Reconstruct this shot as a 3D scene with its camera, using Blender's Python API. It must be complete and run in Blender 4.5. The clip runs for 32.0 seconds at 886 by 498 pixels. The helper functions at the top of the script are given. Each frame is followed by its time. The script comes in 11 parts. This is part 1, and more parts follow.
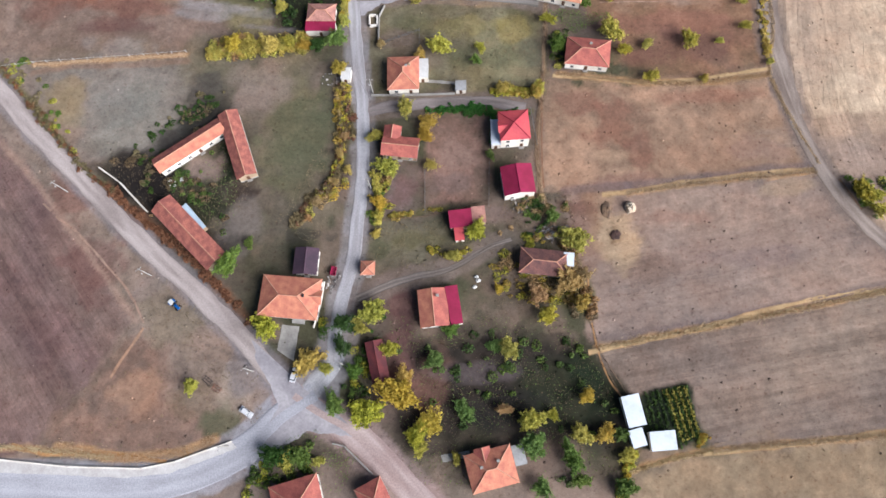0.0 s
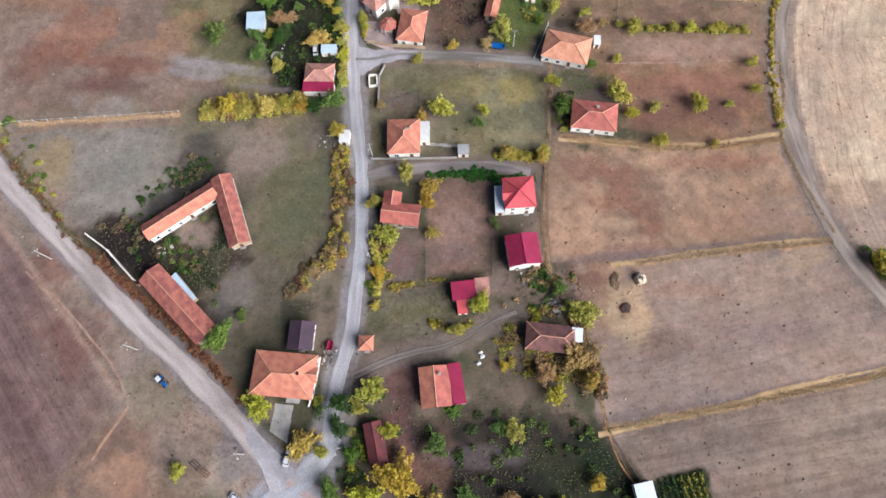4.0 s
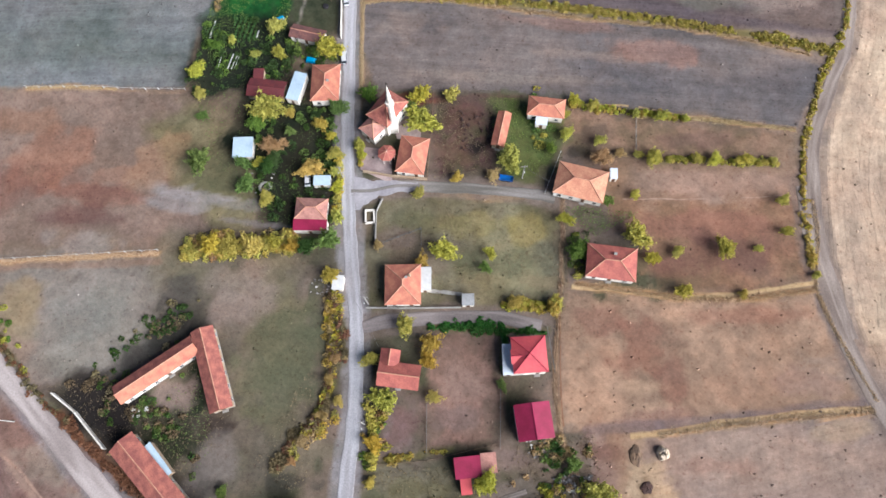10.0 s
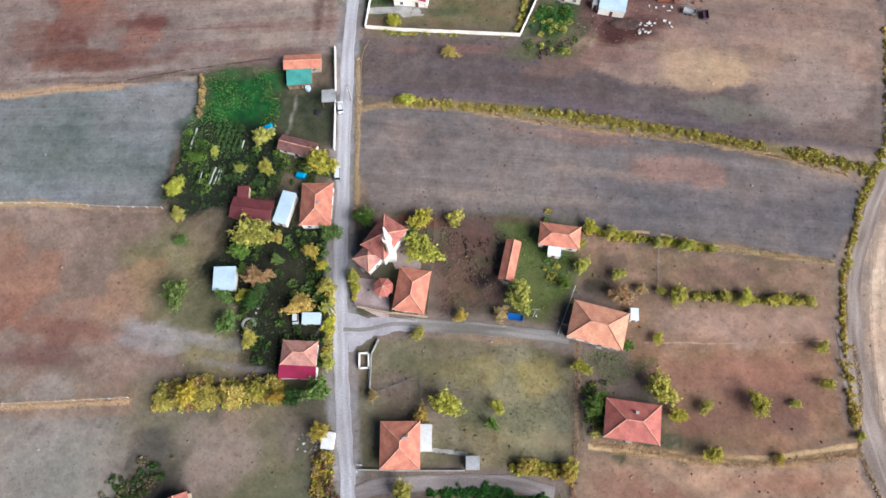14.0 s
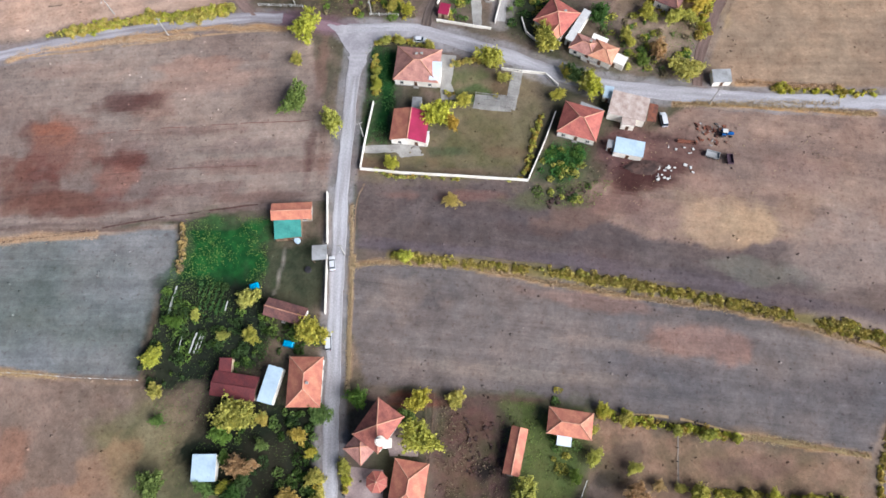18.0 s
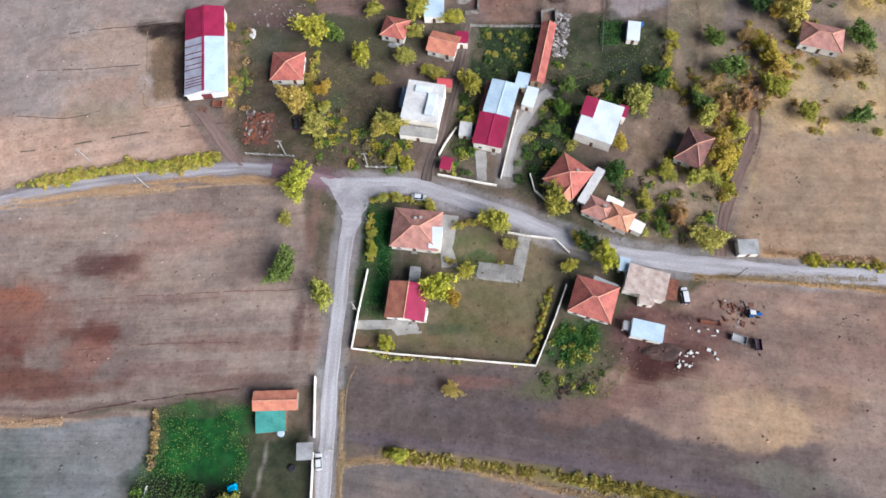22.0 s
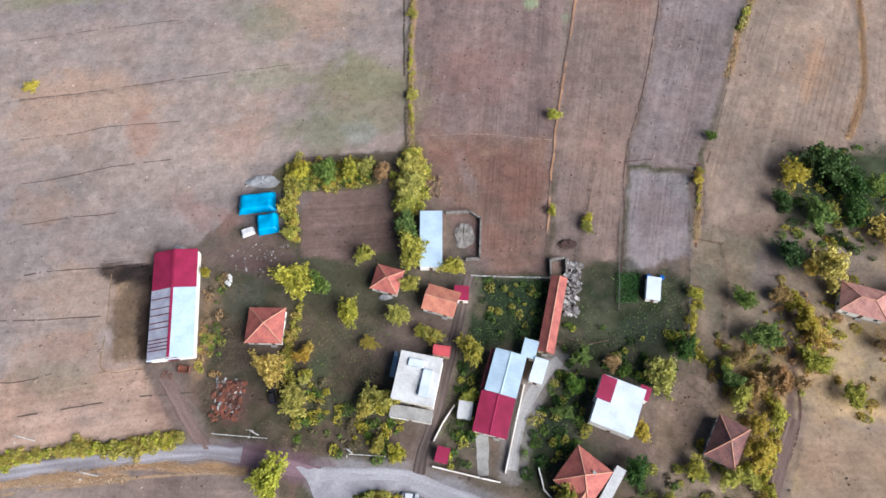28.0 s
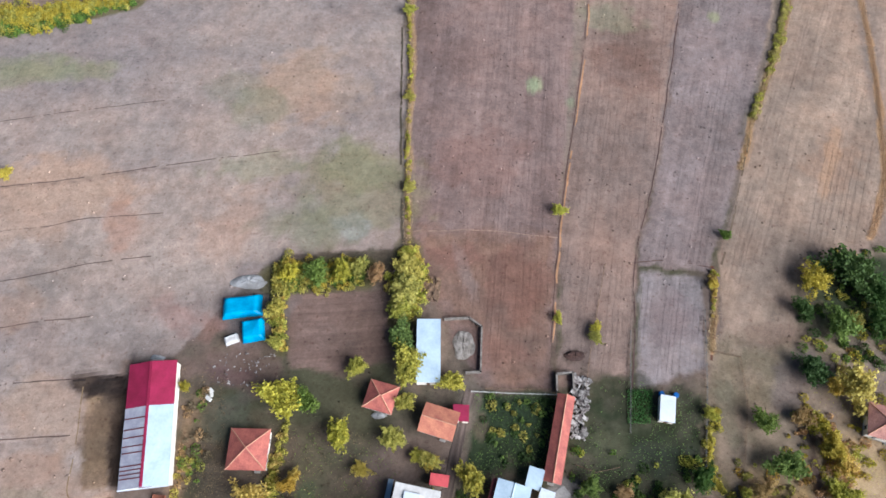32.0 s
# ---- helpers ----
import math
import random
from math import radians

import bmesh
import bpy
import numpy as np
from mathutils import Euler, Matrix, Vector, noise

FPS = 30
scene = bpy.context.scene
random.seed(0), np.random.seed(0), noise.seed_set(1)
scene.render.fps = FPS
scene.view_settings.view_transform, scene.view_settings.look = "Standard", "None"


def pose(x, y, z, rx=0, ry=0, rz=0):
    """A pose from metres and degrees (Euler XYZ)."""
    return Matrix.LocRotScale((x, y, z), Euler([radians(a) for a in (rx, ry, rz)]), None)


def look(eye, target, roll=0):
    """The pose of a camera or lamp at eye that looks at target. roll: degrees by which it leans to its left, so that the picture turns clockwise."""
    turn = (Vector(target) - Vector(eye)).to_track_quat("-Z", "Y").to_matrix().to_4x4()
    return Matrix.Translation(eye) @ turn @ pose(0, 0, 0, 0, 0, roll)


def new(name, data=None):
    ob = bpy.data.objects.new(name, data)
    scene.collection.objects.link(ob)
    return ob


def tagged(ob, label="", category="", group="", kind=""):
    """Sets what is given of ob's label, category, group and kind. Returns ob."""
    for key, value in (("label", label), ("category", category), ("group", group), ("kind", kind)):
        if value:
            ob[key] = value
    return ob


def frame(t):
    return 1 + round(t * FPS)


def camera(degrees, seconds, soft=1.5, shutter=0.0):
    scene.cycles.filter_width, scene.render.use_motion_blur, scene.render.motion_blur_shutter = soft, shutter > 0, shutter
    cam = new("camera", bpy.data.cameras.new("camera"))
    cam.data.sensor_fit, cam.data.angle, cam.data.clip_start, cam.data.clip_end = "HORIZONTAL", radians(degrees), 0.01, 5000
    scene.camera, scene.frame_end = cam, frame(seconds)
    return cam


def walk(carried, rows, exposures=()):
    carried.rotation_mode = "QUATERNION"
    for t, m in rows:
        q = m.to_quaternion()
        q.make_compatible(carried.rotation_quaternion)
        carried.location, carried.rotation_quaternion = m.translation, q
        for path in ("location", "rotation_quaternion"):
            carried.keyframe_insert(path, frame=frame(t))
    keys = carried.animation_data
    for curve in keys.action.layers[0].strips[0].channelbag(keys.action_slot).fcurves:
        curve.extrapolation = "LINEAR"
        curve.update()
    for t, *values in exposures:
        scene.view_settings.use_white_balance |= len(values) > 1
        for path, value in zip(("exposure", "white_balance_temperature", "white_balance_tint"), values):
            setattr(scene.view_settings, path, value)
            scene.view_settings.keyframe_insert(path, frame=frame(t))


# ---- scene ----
cam = camera(68.00, 32.0, soft=1.6)
walk(cam, [
    (0.0, pose(0.00, 0.00, 185.00, 15.731, 2.174, 0.000)),
    (1.0, pose(-1.08, 3.04, 184.33, 16.284, 1.922, 0.006)),
    (2.0, pose(-1.91, 5.97, 183.68, 16.997, 1.706, -0.033)),
    (3.0, pose(-2.37, 10.13, 182.51, 17.436, 1.641, -0.056)),
    (3.5, pose(-2.49, 12.90, 181.72, 17.599, 1.619, -0.045)),
    (5.5, pose(-2.24, 24.79, 179.16, 18.010, 1.728, 0.097)),
    (6.0, pose(-2.19, 28.30, 178.66, 18.058, 1.754, 0.102)),
    (7.0, pose(-2.25, 35.69, 177.98, 18.135, 1.771, 0.164)),
    (8.0, pose(-2.60, 43.55, 177.85, 18.236, 1.700, 0.175)),
    (9.0, pose(-3.15, 51.59, 177.81, 18.304, 1.574, 0.186)),
    (10.0, pose(-3.56, 60.35, 177.43, 18.470, 1.476, 0.257)),
    (11.0, pose(-3.85, 69.75, 176.89, 18.632, 1.424, 0.333)),
    (12.0, pose(-4.22, 79.85, 175.55, 18.681, 1.370, 0.407)),
    (13.0, pose(-4.64, 90.47, 173.56, 18.781, 1.277, 0.470)),
    (14.0, pose(-5.10, 101.87, 171.95, 18.821, 1.208, 0.547)),
    (14.5, pose(-5.29, 107.60, 171.48, 18.868, 1.180, 0.588)),
    (16.5, pose(-5.57, 133.66, 172.61, 18.248, 1.154, 0.783)),
    (17.0, pose(-5.37, 140.06, 172.72, 18.217, 1.209, 0.831)),
    (18.0, pose(-4.99, 153.05, 172.75, 18.149, 1.334, 0.994)),
    (19.0, pose(-4.94, 165.89, 172.66, 18.195, 1.370, 1.146)),
    (20.0, pose(-5.16, 177.74, 172.50, 18.499, 1.330, 1.307)),
    (21.0, pose(-5.24, 189.54, 172.00, 19.020, 1.319, 1.527)),
    (22.0, pose(-5.19, 201.46, 171.66, 19.471, 1.385, 1.680)),
    (23.0, pose(-5.33, 212.64, 171.94, 19.978, 1.365, 1.828)),
    (24.0, pose(-5.73, 224.50, 171.99, 20.397, 1.302, 1.811)),
    (25.0, pose(-6.05, 236.15, 172.17, 20.786, 1.215, 1.934)),
    (25.5, pose(-6.20, 241.72, 172.28, 21.040, 1.182, 2.013)),
    (27.5, pose(-7.05, 261.93, 172.21, 22.790, 0.948, 2.227)),
    (28.0, pose(-7.33, 266.65, 172.45, 24.337, 0.869, 2.248)),
    (28.5, pose(-7.58, 268.75, 172.39, 24.195, 0.795, 2.253)),
    (29.0, pose(-7.81, 271.44, 172.29, 24.214, 0.712, 2.263)),
    (30.0, pose(-8.40, 278.09, 171.87, 24.639, 0.592, 2.299)),
    (31.0, pose(-9.03, 285.94, 171.53, 25.259, 0.465, 2.345)),
    (32.0, pose(-9.60, 294.25, 171.61, 25.969, 0.276, 2.368)),
], exposures=((0.0, 0.70, 5640, 12), (14.0, 0.85, 5560, 10), (24.0, 0.74, 5540, 11), (32.0, 0.78, 5500, 10)))
ALB = 0.6
# ---- world, sun ----
SUN_AZ, SUN_EL = radians(122), radians(29)   # azimuth of the sun from +y clockwise, elevation
world = bpy.data.worlds.new("sky")
scene.world = world
world.use_nodes = True
wn = world.node_tree.nodes
sky = wn.new("ShaderNodeTexSky")
sky.sky_type, sky.sun_disc = "NISHITA", False
sky.sun_elevation, sky.sun_rotation = SUN_EL, SUN_AZ
sky.air_density, sky.dust_density = 1.0, 1.5
world.node_tree.links.new(sky.outputs[0], wn["Background"].inputs[0])
wn["Background"].inputs[1].default_value = 0.038
lamp = bpy.data.lights.new("sun", "SUN")
lamp.energy, lamp.angle, lamp.color = 6.5, radians(56.0), (1.0, 0.935, 0.85)
sun = new("sun", lamp)
sun.matrix_world = look((0, 0, 0), (-math.sin(SUN_AZ) * math.cos(SUN_EL), -math.cos(SUN_AZ) * math.cos(SUN_EL), -math.sin(SUN_EL)))


# ---- materials ----
def lin(c):
    """Linear albedo from a surface tone given as 0 to 255."""
    return tuple(ALB * (((v / 255 + 0.055) / 1.055) ** 2.4 if v > 10 else v / 3295) for v in c)


def material(name, tone, tone2=None, scale=1.0, rough=0.85, metal=0.0, bump=0.0, fine=0.25, island=0.0, ribs=None, spec=0.3, mask=(0.38, 0.62)):
    """A worn surface: two tones mixed by broad noise, a finer grain, optional ribs (period, depth, axis) as relief."""
    m = bpy.data.materials.new(name)
    m.use_nodes = True
    n, k = m.node_tree.nodes, m.node_tree.links
    b = n["Principled BSDF"]
    a, c = lin(tone), lin(tone2 or tone)
    at = n.new("ShaderNodeTexCoord")
    broad = n.new("ShaderNodeTexNoise")
    broad.inputs["Scale"].default_value, broad.inputs["Detail"].default_value = 0.35 * scale, 6
    k.new(at.outputs["Object"], broad.inputs["Vector"])
    ramp = n.new("ShaderNodeMapRange")
    ramp.inputs[1].default_value, ramp.inputs[2].default_value = mask
    k.new(broad.outputs[0], ramp.inputs[0])
    mix = n.new("ShaderNodeMix")
    mix.data_type = "RGBA"
    mix.inputs[6].default_value, mix.inputs[7].default_value = (*a, 1), (*c, 1)
    k.new(ramp.outputs[0], mix.inputs[0])
    grain = n.new("ShaderNodeTexNoise")
    grain.inputs["Scale"].default_value, grain.inputs["Detail"].default_value = 2.6 * scale, 8
    k.new(at.outputs["Object"], grain.inputs["Vector"])
    lift = n.new("ShaderNodeMapRange")
    lift.inputs[1].default_value, lift.inputs[2].default_value = 0.3, 0.7
    lift.inputs[3].default_value, lift.inputs[4].default_value = 1 - fine, 1 + fine
    k.new(grain.outputs[0], lift.inputs[0])
    value = lift.outputs[0]
    if island:
        geo = n.new("ShaderNodeNewGeometry")
        spread = n.new("ShaderNodeMapRange")
        spread.inputs[3].default_value, spread.inputs[4].default_value = 1 - island, 1 + island
        k.new(geo.outputs["Random Per Island"], spread.inputs[0])
        times = n.new("ShaderNodeMath")
        times.operation = "MULTIPLY"
        k.new(value, times.inputs[0])
        k.new(spread.outputs[0], times.inputs[1])
        value = times.outputs[0]
    tint = n.new("ShaderNodeVectorMath")
    tint.operation = "SCALE"
    k.new(mix.outputs[2], tint.inputs[0])
    k.new(value, tint.inputs[3])
    k.new(tint.outputs[0], b.inputs["Base Color"])
    b.inputs["Roughness"].default_value, b.inputs["Metallic"].default_value = rough, metal
    b.inputs["Specular IOR Level"].default_value = spec
    height = grain.outputs[0]
    if ribs:
        wave = n.new("ShaderNodeTexWave")
        wave.bands_direction = ribs[2]
        wave.inputs["Scale"].default_value = 0.314 / ribs[0]
        k.new(at.outputs["Object"], wave.inputs["Vector"])
        height = wave.outputs[0]
        bump = ribs[1]
    if bump:
        bm_ = n.new("ShaderNodeBump")
        bm_.inputs["Distance"].default_value = bump
        bm_.inputs["Strength"].default_value = 0.8
        k.new(height, bm_.inputs["Height"])
        k.new(bm_.outputs[0], b.inputs["Normal"])
    return m


def leaf_material(name, dark, light, glow=0.32):
    m = bpy.data.materials.new(name)
    m.use_nodes = True
    n, k = m.node_tree.nodes, m.node_tree.links
    b = n["Principled BSDF"]
    geo = n.new("ShaderNodeNewGeometry")
    at = n.new("ShaderNodeTexCoord")
    clump = n.new("ShaderNodeTexNoise")
    clump.inputs["Scale"].default_value = 0.7
    k.new(at.outputs["Object"], clump.inputs["Vector"])
    add = n.new("ShaderNodeMath")
    add.operation = "MULTIPLY_ADD"
    add.inputs[1].default_value, add.inputs[2].default_value = 0.38, -0.12
    k.new(geo.outputs["Random Per Island"], add.inputs[0])
    both = n.new("ShaderNodeMath")
    both.operation = "MULTIPLY_ADD"
    both.inputs[1].default_value = 0.85
    k.new(clump.outputs[0], both.inputs[0])
    k.new(add.outputs[0], both.inputs[2])
    mix = n.new("ShaderNodeMix")
    mix.data_type = "RGBA"
    mix.inputs[6].default_value, mix.inputs[7].default_value = (*lin(dark), 1), (*lin(light), 1)
    k.new(both.outputs[0], mix.inputs[0])
    who = n.new("ShaderNodeObjectInfo")
    turn = n.new("ShaderNodeHueSaturation")
    for lo, hi, sock in ((0.485, 0.515, 0), (1.0, 0.86, 1), (0.86, 1.16, 2)):
        span = n.new("ShaderNodeMapRange")
        span.inputs[3].default_value, span.inputs[4].default_value = lo, hi
        shift = n.new("ShaderNodeMath")
        shift.operation = "FRACT"
        scaled = n.new("ShaderNodeMath")
        scaled.operation = "MULTIPLY"
        scaled.inputs[1].default_value = (1.0, 7.3, 17.9)[sock]
        k.new(who.outputs["Random"], scaled.inputs[0])
        k.new(scaled.outputs[0], shift.inputs[0])
        k.new(shift.outputs[0], span.inputs[0])
        k.new(span.outputs[0], turn.inputs[sock])
    k.new(mix.outputs[2], turn.inputs["Color"])
    mix = turn
    k.new(mix.outputs[0], b.inputs["Base Color"])
    b.inputs["Roughness"].default_value = 0.7
    b.inputs["Specular IOR Level"].default_value = 0.2
    tr = n.new("ShaderNodeBsdfTranslucent")
    k.new(mix.outputs[0], tr.inputs[0])
    sh = n.new("ShaderNodeMixShader")
    sh.inputs[0].default_value = glow
    k.new(b.outputs[0], sh.inputs[1])
    k.new(tr.outputs[0], sh.inputs[2])
    k.new(sh.outputs[0], n["Material Output"].inputs[0])
    return m


def ground_material():
    m = bpy.data.materials.new("earth")
    m.use_nodes = True
    n, k = m.node_tree.nodes, m.node_tree.links
    b = n["Principled BSDF"]
    col = n.new("ShaderNodeVertexColor")
    col.layer_name = "tone"
    at = n.new("ShaderNodeTexCoord")
    total = None
    grain = n.new("ShaderNodeVertexColor")
    grain.layer_name = "grain"
    split = n.new("ShaderNodeSeparateColor")
    k.new(grain.outputs[0], split.inputs[0])
    way = n.new("ShaderNodeCombineXYZ")
    side = n.new("ShaderNodeCombineXYZ")
    for s_, sock in ((0, way.inputs[0]), (1, way.inputs[1])):
        d = n.new("ShaderNodeMath")
        d.operation = "MULTIPLY_ADD"
        d.inputs[1].default_value, d.inputs[2].default_value = 2, -1
        k.new(split.outputs[s_], d.inputs[0])
        k.new(d.outputs[0], sock)
        if s_ == 0:
            k.new(d.outputs[0], side.inputs[1])
        else:
            neg = n.new("ShaderNodeMath")
            neg.operation = "MULTIPLY"
            neg.inputs[1].default_value = -1
            k.new(d.outputs[0], neg.inputs[0])
            k.new(neg.outputs[0], side.inputs[0])
    flow = n.new("ShaderNodeCombineXYZ")
    for vec, sock, f in ((way, flow.inputs[0], 0.03), (side, flow.inputs[1], 1.0)):
        dot = n.new("ShaderNodeVectorMath")
        dot.operation = "DOT_PRODUCT"
        k.new(at.outputs["Object"], dot.inputs[0])
        k.new(vec.outputs[0], dot.inputs[1])
        mul = n.new("ShaderNodeMath")
        mul.operation = "MULTIPLY"
        mul.inputs[1].default_value = f
        k.new(dot.outputs["Value"], mul.inputs[0])
        k.new(mul.outputs[0], sock)
    for scale, low, high, vec in ((0.06, 0.90, 1.10, None), (0.3, 0.84, 1.14, None), (1.0, 0.86, 1.12, None), (4.6, 0.82, 1.18, None), (0.32, 0.88, 1.12, flow), (0.9, 0.87, 1.13, flow), (2.2, 0.9, 1.1, flow)):
        t = n.new("ShaderNodeTexNoise")
        t.inputs["Scale"].default_value, t.inputs["Detail"].default_value, t.inputs["Roughness"].default_value = scale, 6, 0.5 if vec else 0.64
        k.new(vec.outputs[0] if vec else at.outputs["Object"], t.inputs["Vector"])
        r = n.new("ShaderNodeMapRange")
        r.inputs[1].default_value, r.inputs[2].default_value, r.inputs[3].default_value, r.inputs[4].default_value = 0.32, 0.68, low, high
        k.new(t.outputs[0], r.inputs[0])
        out = r.outputs[0]
        if vec:
            ease = n.new("ShaderNodeMix")
            ease.inputs[2].default_value = 1.0
            k.new(split.outputs[2], ease.inputs[0])
            k.new(out, ease.inputs[3])
            out = ease.outputs[0]
        else:
            bumpy = t
        if total:
            x = n.new("ShaderNodeMath")
            x.operation = "MULTIPLY"
            k.new(total, x.inputs[0])
            k.new(out, x.inputs[1])
            total = x.outputs[0]
        else:
            total = out
    hue = col.outputs[0]
    for scale, detail, low, high, first, second in ((0.07, 9, 0.42, 0.62, (0.985, 1.0, 1.01), (1.03, 0.985, 0.96)), (0.8, 9, 0.57, 0.66, (1, 1, 1), (0.76, 0.69, 0.67)), (0.45, 10, 0.58, 0.74, (1, 1, 1), (1.10, 1.08, 1.05))):
        t = n.new("ShaderNodeTexNoise")
        t.inputs["Scale"].default_value, t.inputs["Detail"].default_value, t.inputs["Roughness"].default_value = scale, detail, 0.62
        k.new(at.outputs["Object"], t.inputs["Vector"])
        r = n.new("ShaderNodeMapRange")
        r.inputs[1].default_value, r.inputs[2].default_value = low, high
        k.new(t.outputs[0], r.inputs[0])
        drift = n.new("ShaderNodeMix")
        drift.data_type = "RGBA"
        drift.inputs[6].default_value, drift.inputs[7].default_value = (*first, 1), (*second, 1)
        k.new(r.outputs[0], drift.inputs[0])
        by = n.new("ShaderNodeVectorMath")
        by.operation = "MULTIPLY"
        k.new(hue, by.inputs[0])
        k.new(drift.outputs[2], by.inputs[1])
        hue = by.outputs[0]
    s = n.new("ShaderNodeVectorMath")
    s.operation = "SCALE"
    k.new(hue, s.inputs[0])
    k.new(total, s.inputs[3])
    k.new(s.outputs[0], b.inputs["Base Color"])
    b.inputs["Roughness"].default_value = 0.95
    b.inputs["Specular IOR Level"].default_value = 0.1
    bp = n.new("ShaderNodeBump")
    bp.inputs["Distance"].default_value, bp.inputs["Strength"].default_value = 0.12, 0.7
    k.new(bumpy.outputs[0], bp.inputs["Height"])
    k.new(bp.outputs[0], b.inputs["Normal"])
    return m


def road_material(name, rough=0.95, bump=0.04):
    m = bpy.data.materials.new(name)
    m.use_nodes = True
    n, k = m.node_tree.nodes, m.node_tree.links
    b = n["Principled BSDF"]
    col = n.new("ShaderNodeVertexColor")
    col.layer_name = "tone"
    at = n.new("ShaderNodeTexCoord")
    t = n.new("ShaderNodeTexNoise")
    t.inputs["Scale"].default_value, t.inputs["Detail"].default_value = 2.4, 8
    k.new(at.outputs["Object"], t.inputs["Vector"])
    r = n.new("ShaderNodeMapRange")
    r.inputs[1].default_value, r.inputs[2].default_value, r.inputs[3].default_value, r.inputs[4].default_value = 0.3, 0.7, 0.84, 1.16
    k.new(t.outputs[0], r.inputs[0])
    s = n.new("ShaderNodeVectorMath")
    s.operation = "SCALE"
    k.new(col.outputs[0], s.inputs[0])
    k.new(r.outputs[0], s.inputs[3])
    k.new(s.outputs[0], b.inputs["Base Color"])
    b.inputs["Roughness"].default_value = rough
    b.inputs["Specular IOR Level"].default_value = 0.15
    bp = n.new("ShaderNodeBump")
    bp.inputs["Distance"].default_value = bump
    k.new(t.outputs[0], bp.inputs["Height"])
    k.new(bp.outputs[0], b.inputs["Normal"])
    return m


TILE = material("terracotta_tile", (226, 150, 118), (198, 122, 102), 1.2, 0.8, fine=0.16, ribs=(0.30, 0.012, "Y"))
TILE_RED = material("red_tile", (202, 118, 102), (170, 96, 88), 1.0, 0.8, fine=0.16, ribs=(0.30, 0.012, "Y"))
# old tile, and the shaded slope of the long stable wing
TILE_OLD_SHADED = material("weathered_shaded_tile", (196, 122, 104), (156, 94, 86), 1.4, 0.9, fine=0.22, ribs=(0.30, 0.012, "Y"))
TILE_PALE = material("pale_tile", (234, 170, 134), (212, 142, 114), 1.0, 0.85, fine=0.16, ribs=(0.30, 0.012, "Y"))
TILE_BROWN = material("brown_tile", (140, 96, 88), (108, 78, 76), 1.2, 0.9, fine=0.25, ribs=(0.30, 0.012, "Y"))
TILE_PINK = material("dusty_pink_tile", (205, 150, 134), (172, 122, 112), 1.2, 0.9, fine=0.2, ribs=(0.30, 0.012, "Y"))
CRIMSON = material("crimson_sheet_metal", (170, 44, 84), (152, 38, 72), 0.8, 0.55, fine=0.08, ribs=(0.25, 0.007, "X"))
ROSE = material("rose_sheet_metal", (226, 98, 100), (204, 82, 92), 0.6, 0.6, fine=0.08, ribs=(0.30, 0.010, "Y"))
DARKRED = material("dark_red_sheet", (128, 62, 62), (104, 54, 58), 1.0, 0.7, fine=0.2, ribs=(0.25, 0.007, "X"))
PLUM = material("plum_sheet_metal", (92, 68, 82), (76, 60, 72), 0.8, 0.6, fine=0.12, ribs=(0.25, 0.007, "X"))
WHITE_SHEET = material("white_sheet_metal", (246, 254, 264), (224, 232, 242), 0.6, 0.5, fine=0.05, ribs=(0.25, 0.007, "X"))
BLUE_SHEET = material("pale_blue_sheet", (212, 232, 246), (192, 212, 228), 0.6, 0.5, fine=0.06, ribs=(0.25, 0.007, "X"))
GREY_SHEET = material("grey_sheet_metal", (186, 186, 186), (150, 148, 146), 0.8, 0.6, fine=0.12, ribs=(0.25, 0.007, "X"))
SKYLIGHT = material("translucent_sheet", (205, 205, 216), (178, 178, 192), 0.8, 0.35, fine=0.08, ribs=(0.25, 0.007, "X"))
TEAL = material("teal_sheet", (96, 178, 164), (76, 150, 140), 0.8, 0.6, fine=0.12, ribs=(0.25, 0.007, "X"))
BLUE_TARP = material("blue_tarpaulin", (30, 176, 226), (20, 150, 206), 0.8, 0.5, fine=0.1, bump=0.08)
CONCRETE = material("concrete", (186, 182, 174), (160, 154, 148), 0.8, 0.9, fine=0.12)
SLAB = material("dusty_slab", (216, 198, 186), (184, 160, 148), 1.4, 0.9, fine=0.2)
LIMED = material("limed_wood", (178, 174, 168), (146, 140, 134), 2.0, 0.85, fine=0.2)
CREAM = material("cream_slab", (240, 238, 234), (212, 208, 204), 0.5, 0.9, fine=0.1)
PLASTER = material("white_plaster", (278, 270, 258), (250, 240, 224), 0.6, 0.9, fine=0.06)
PLASTER_TAN = material("tan_plaster", (206, 182, 152), (182, 156, 128), 0.8, 0.9, fine=0.1)
STONE = material("grey_stone", (166, 158, 150), (126, 118, 110), 2.0, 0.95, fine=0.3, island=0.25, bump=0.05)
RUBBLE = material("scrap", (190, 184, 178), (96, 86, 84), 3.0, 0.9, fine=0.35, island=0.5)
WOOD = material("weathered_wood", (150, 122, 96), (112, 92, 76), 2.0, 0.9, fine=0.25)
BARK = material("bark", (98, 80, 66), (74, 62, 54), 3.0, 0.95, fine=0.25)
GLASS = material("window_glass", (46, 54, 64), (60, 70, 80), 1.0, 0.12, fine=0.05, spec=0.5)
FRAME = material("window_frame", (232, 230, 224), None, 1.0, 0.6, fine=0.04)
DOORM = material("door_paint", (120, 84, 62), (98, 70, 54), 1.0, 0.6, fine=0.1)
RIDGE = material("ridge_tile", (224, 168, 138), (198, 140, 116), 2.0, 0.85, fine=0.15)
RIDGE_RED = material("red_ridge_cap", (198, 70, 84), (178, 60, 74), 2.0, 0.7, fine=0.1)
GRAVEL = road_material("pale_gravel")
DIRT = road_material("dirt_track", bump=0.08)
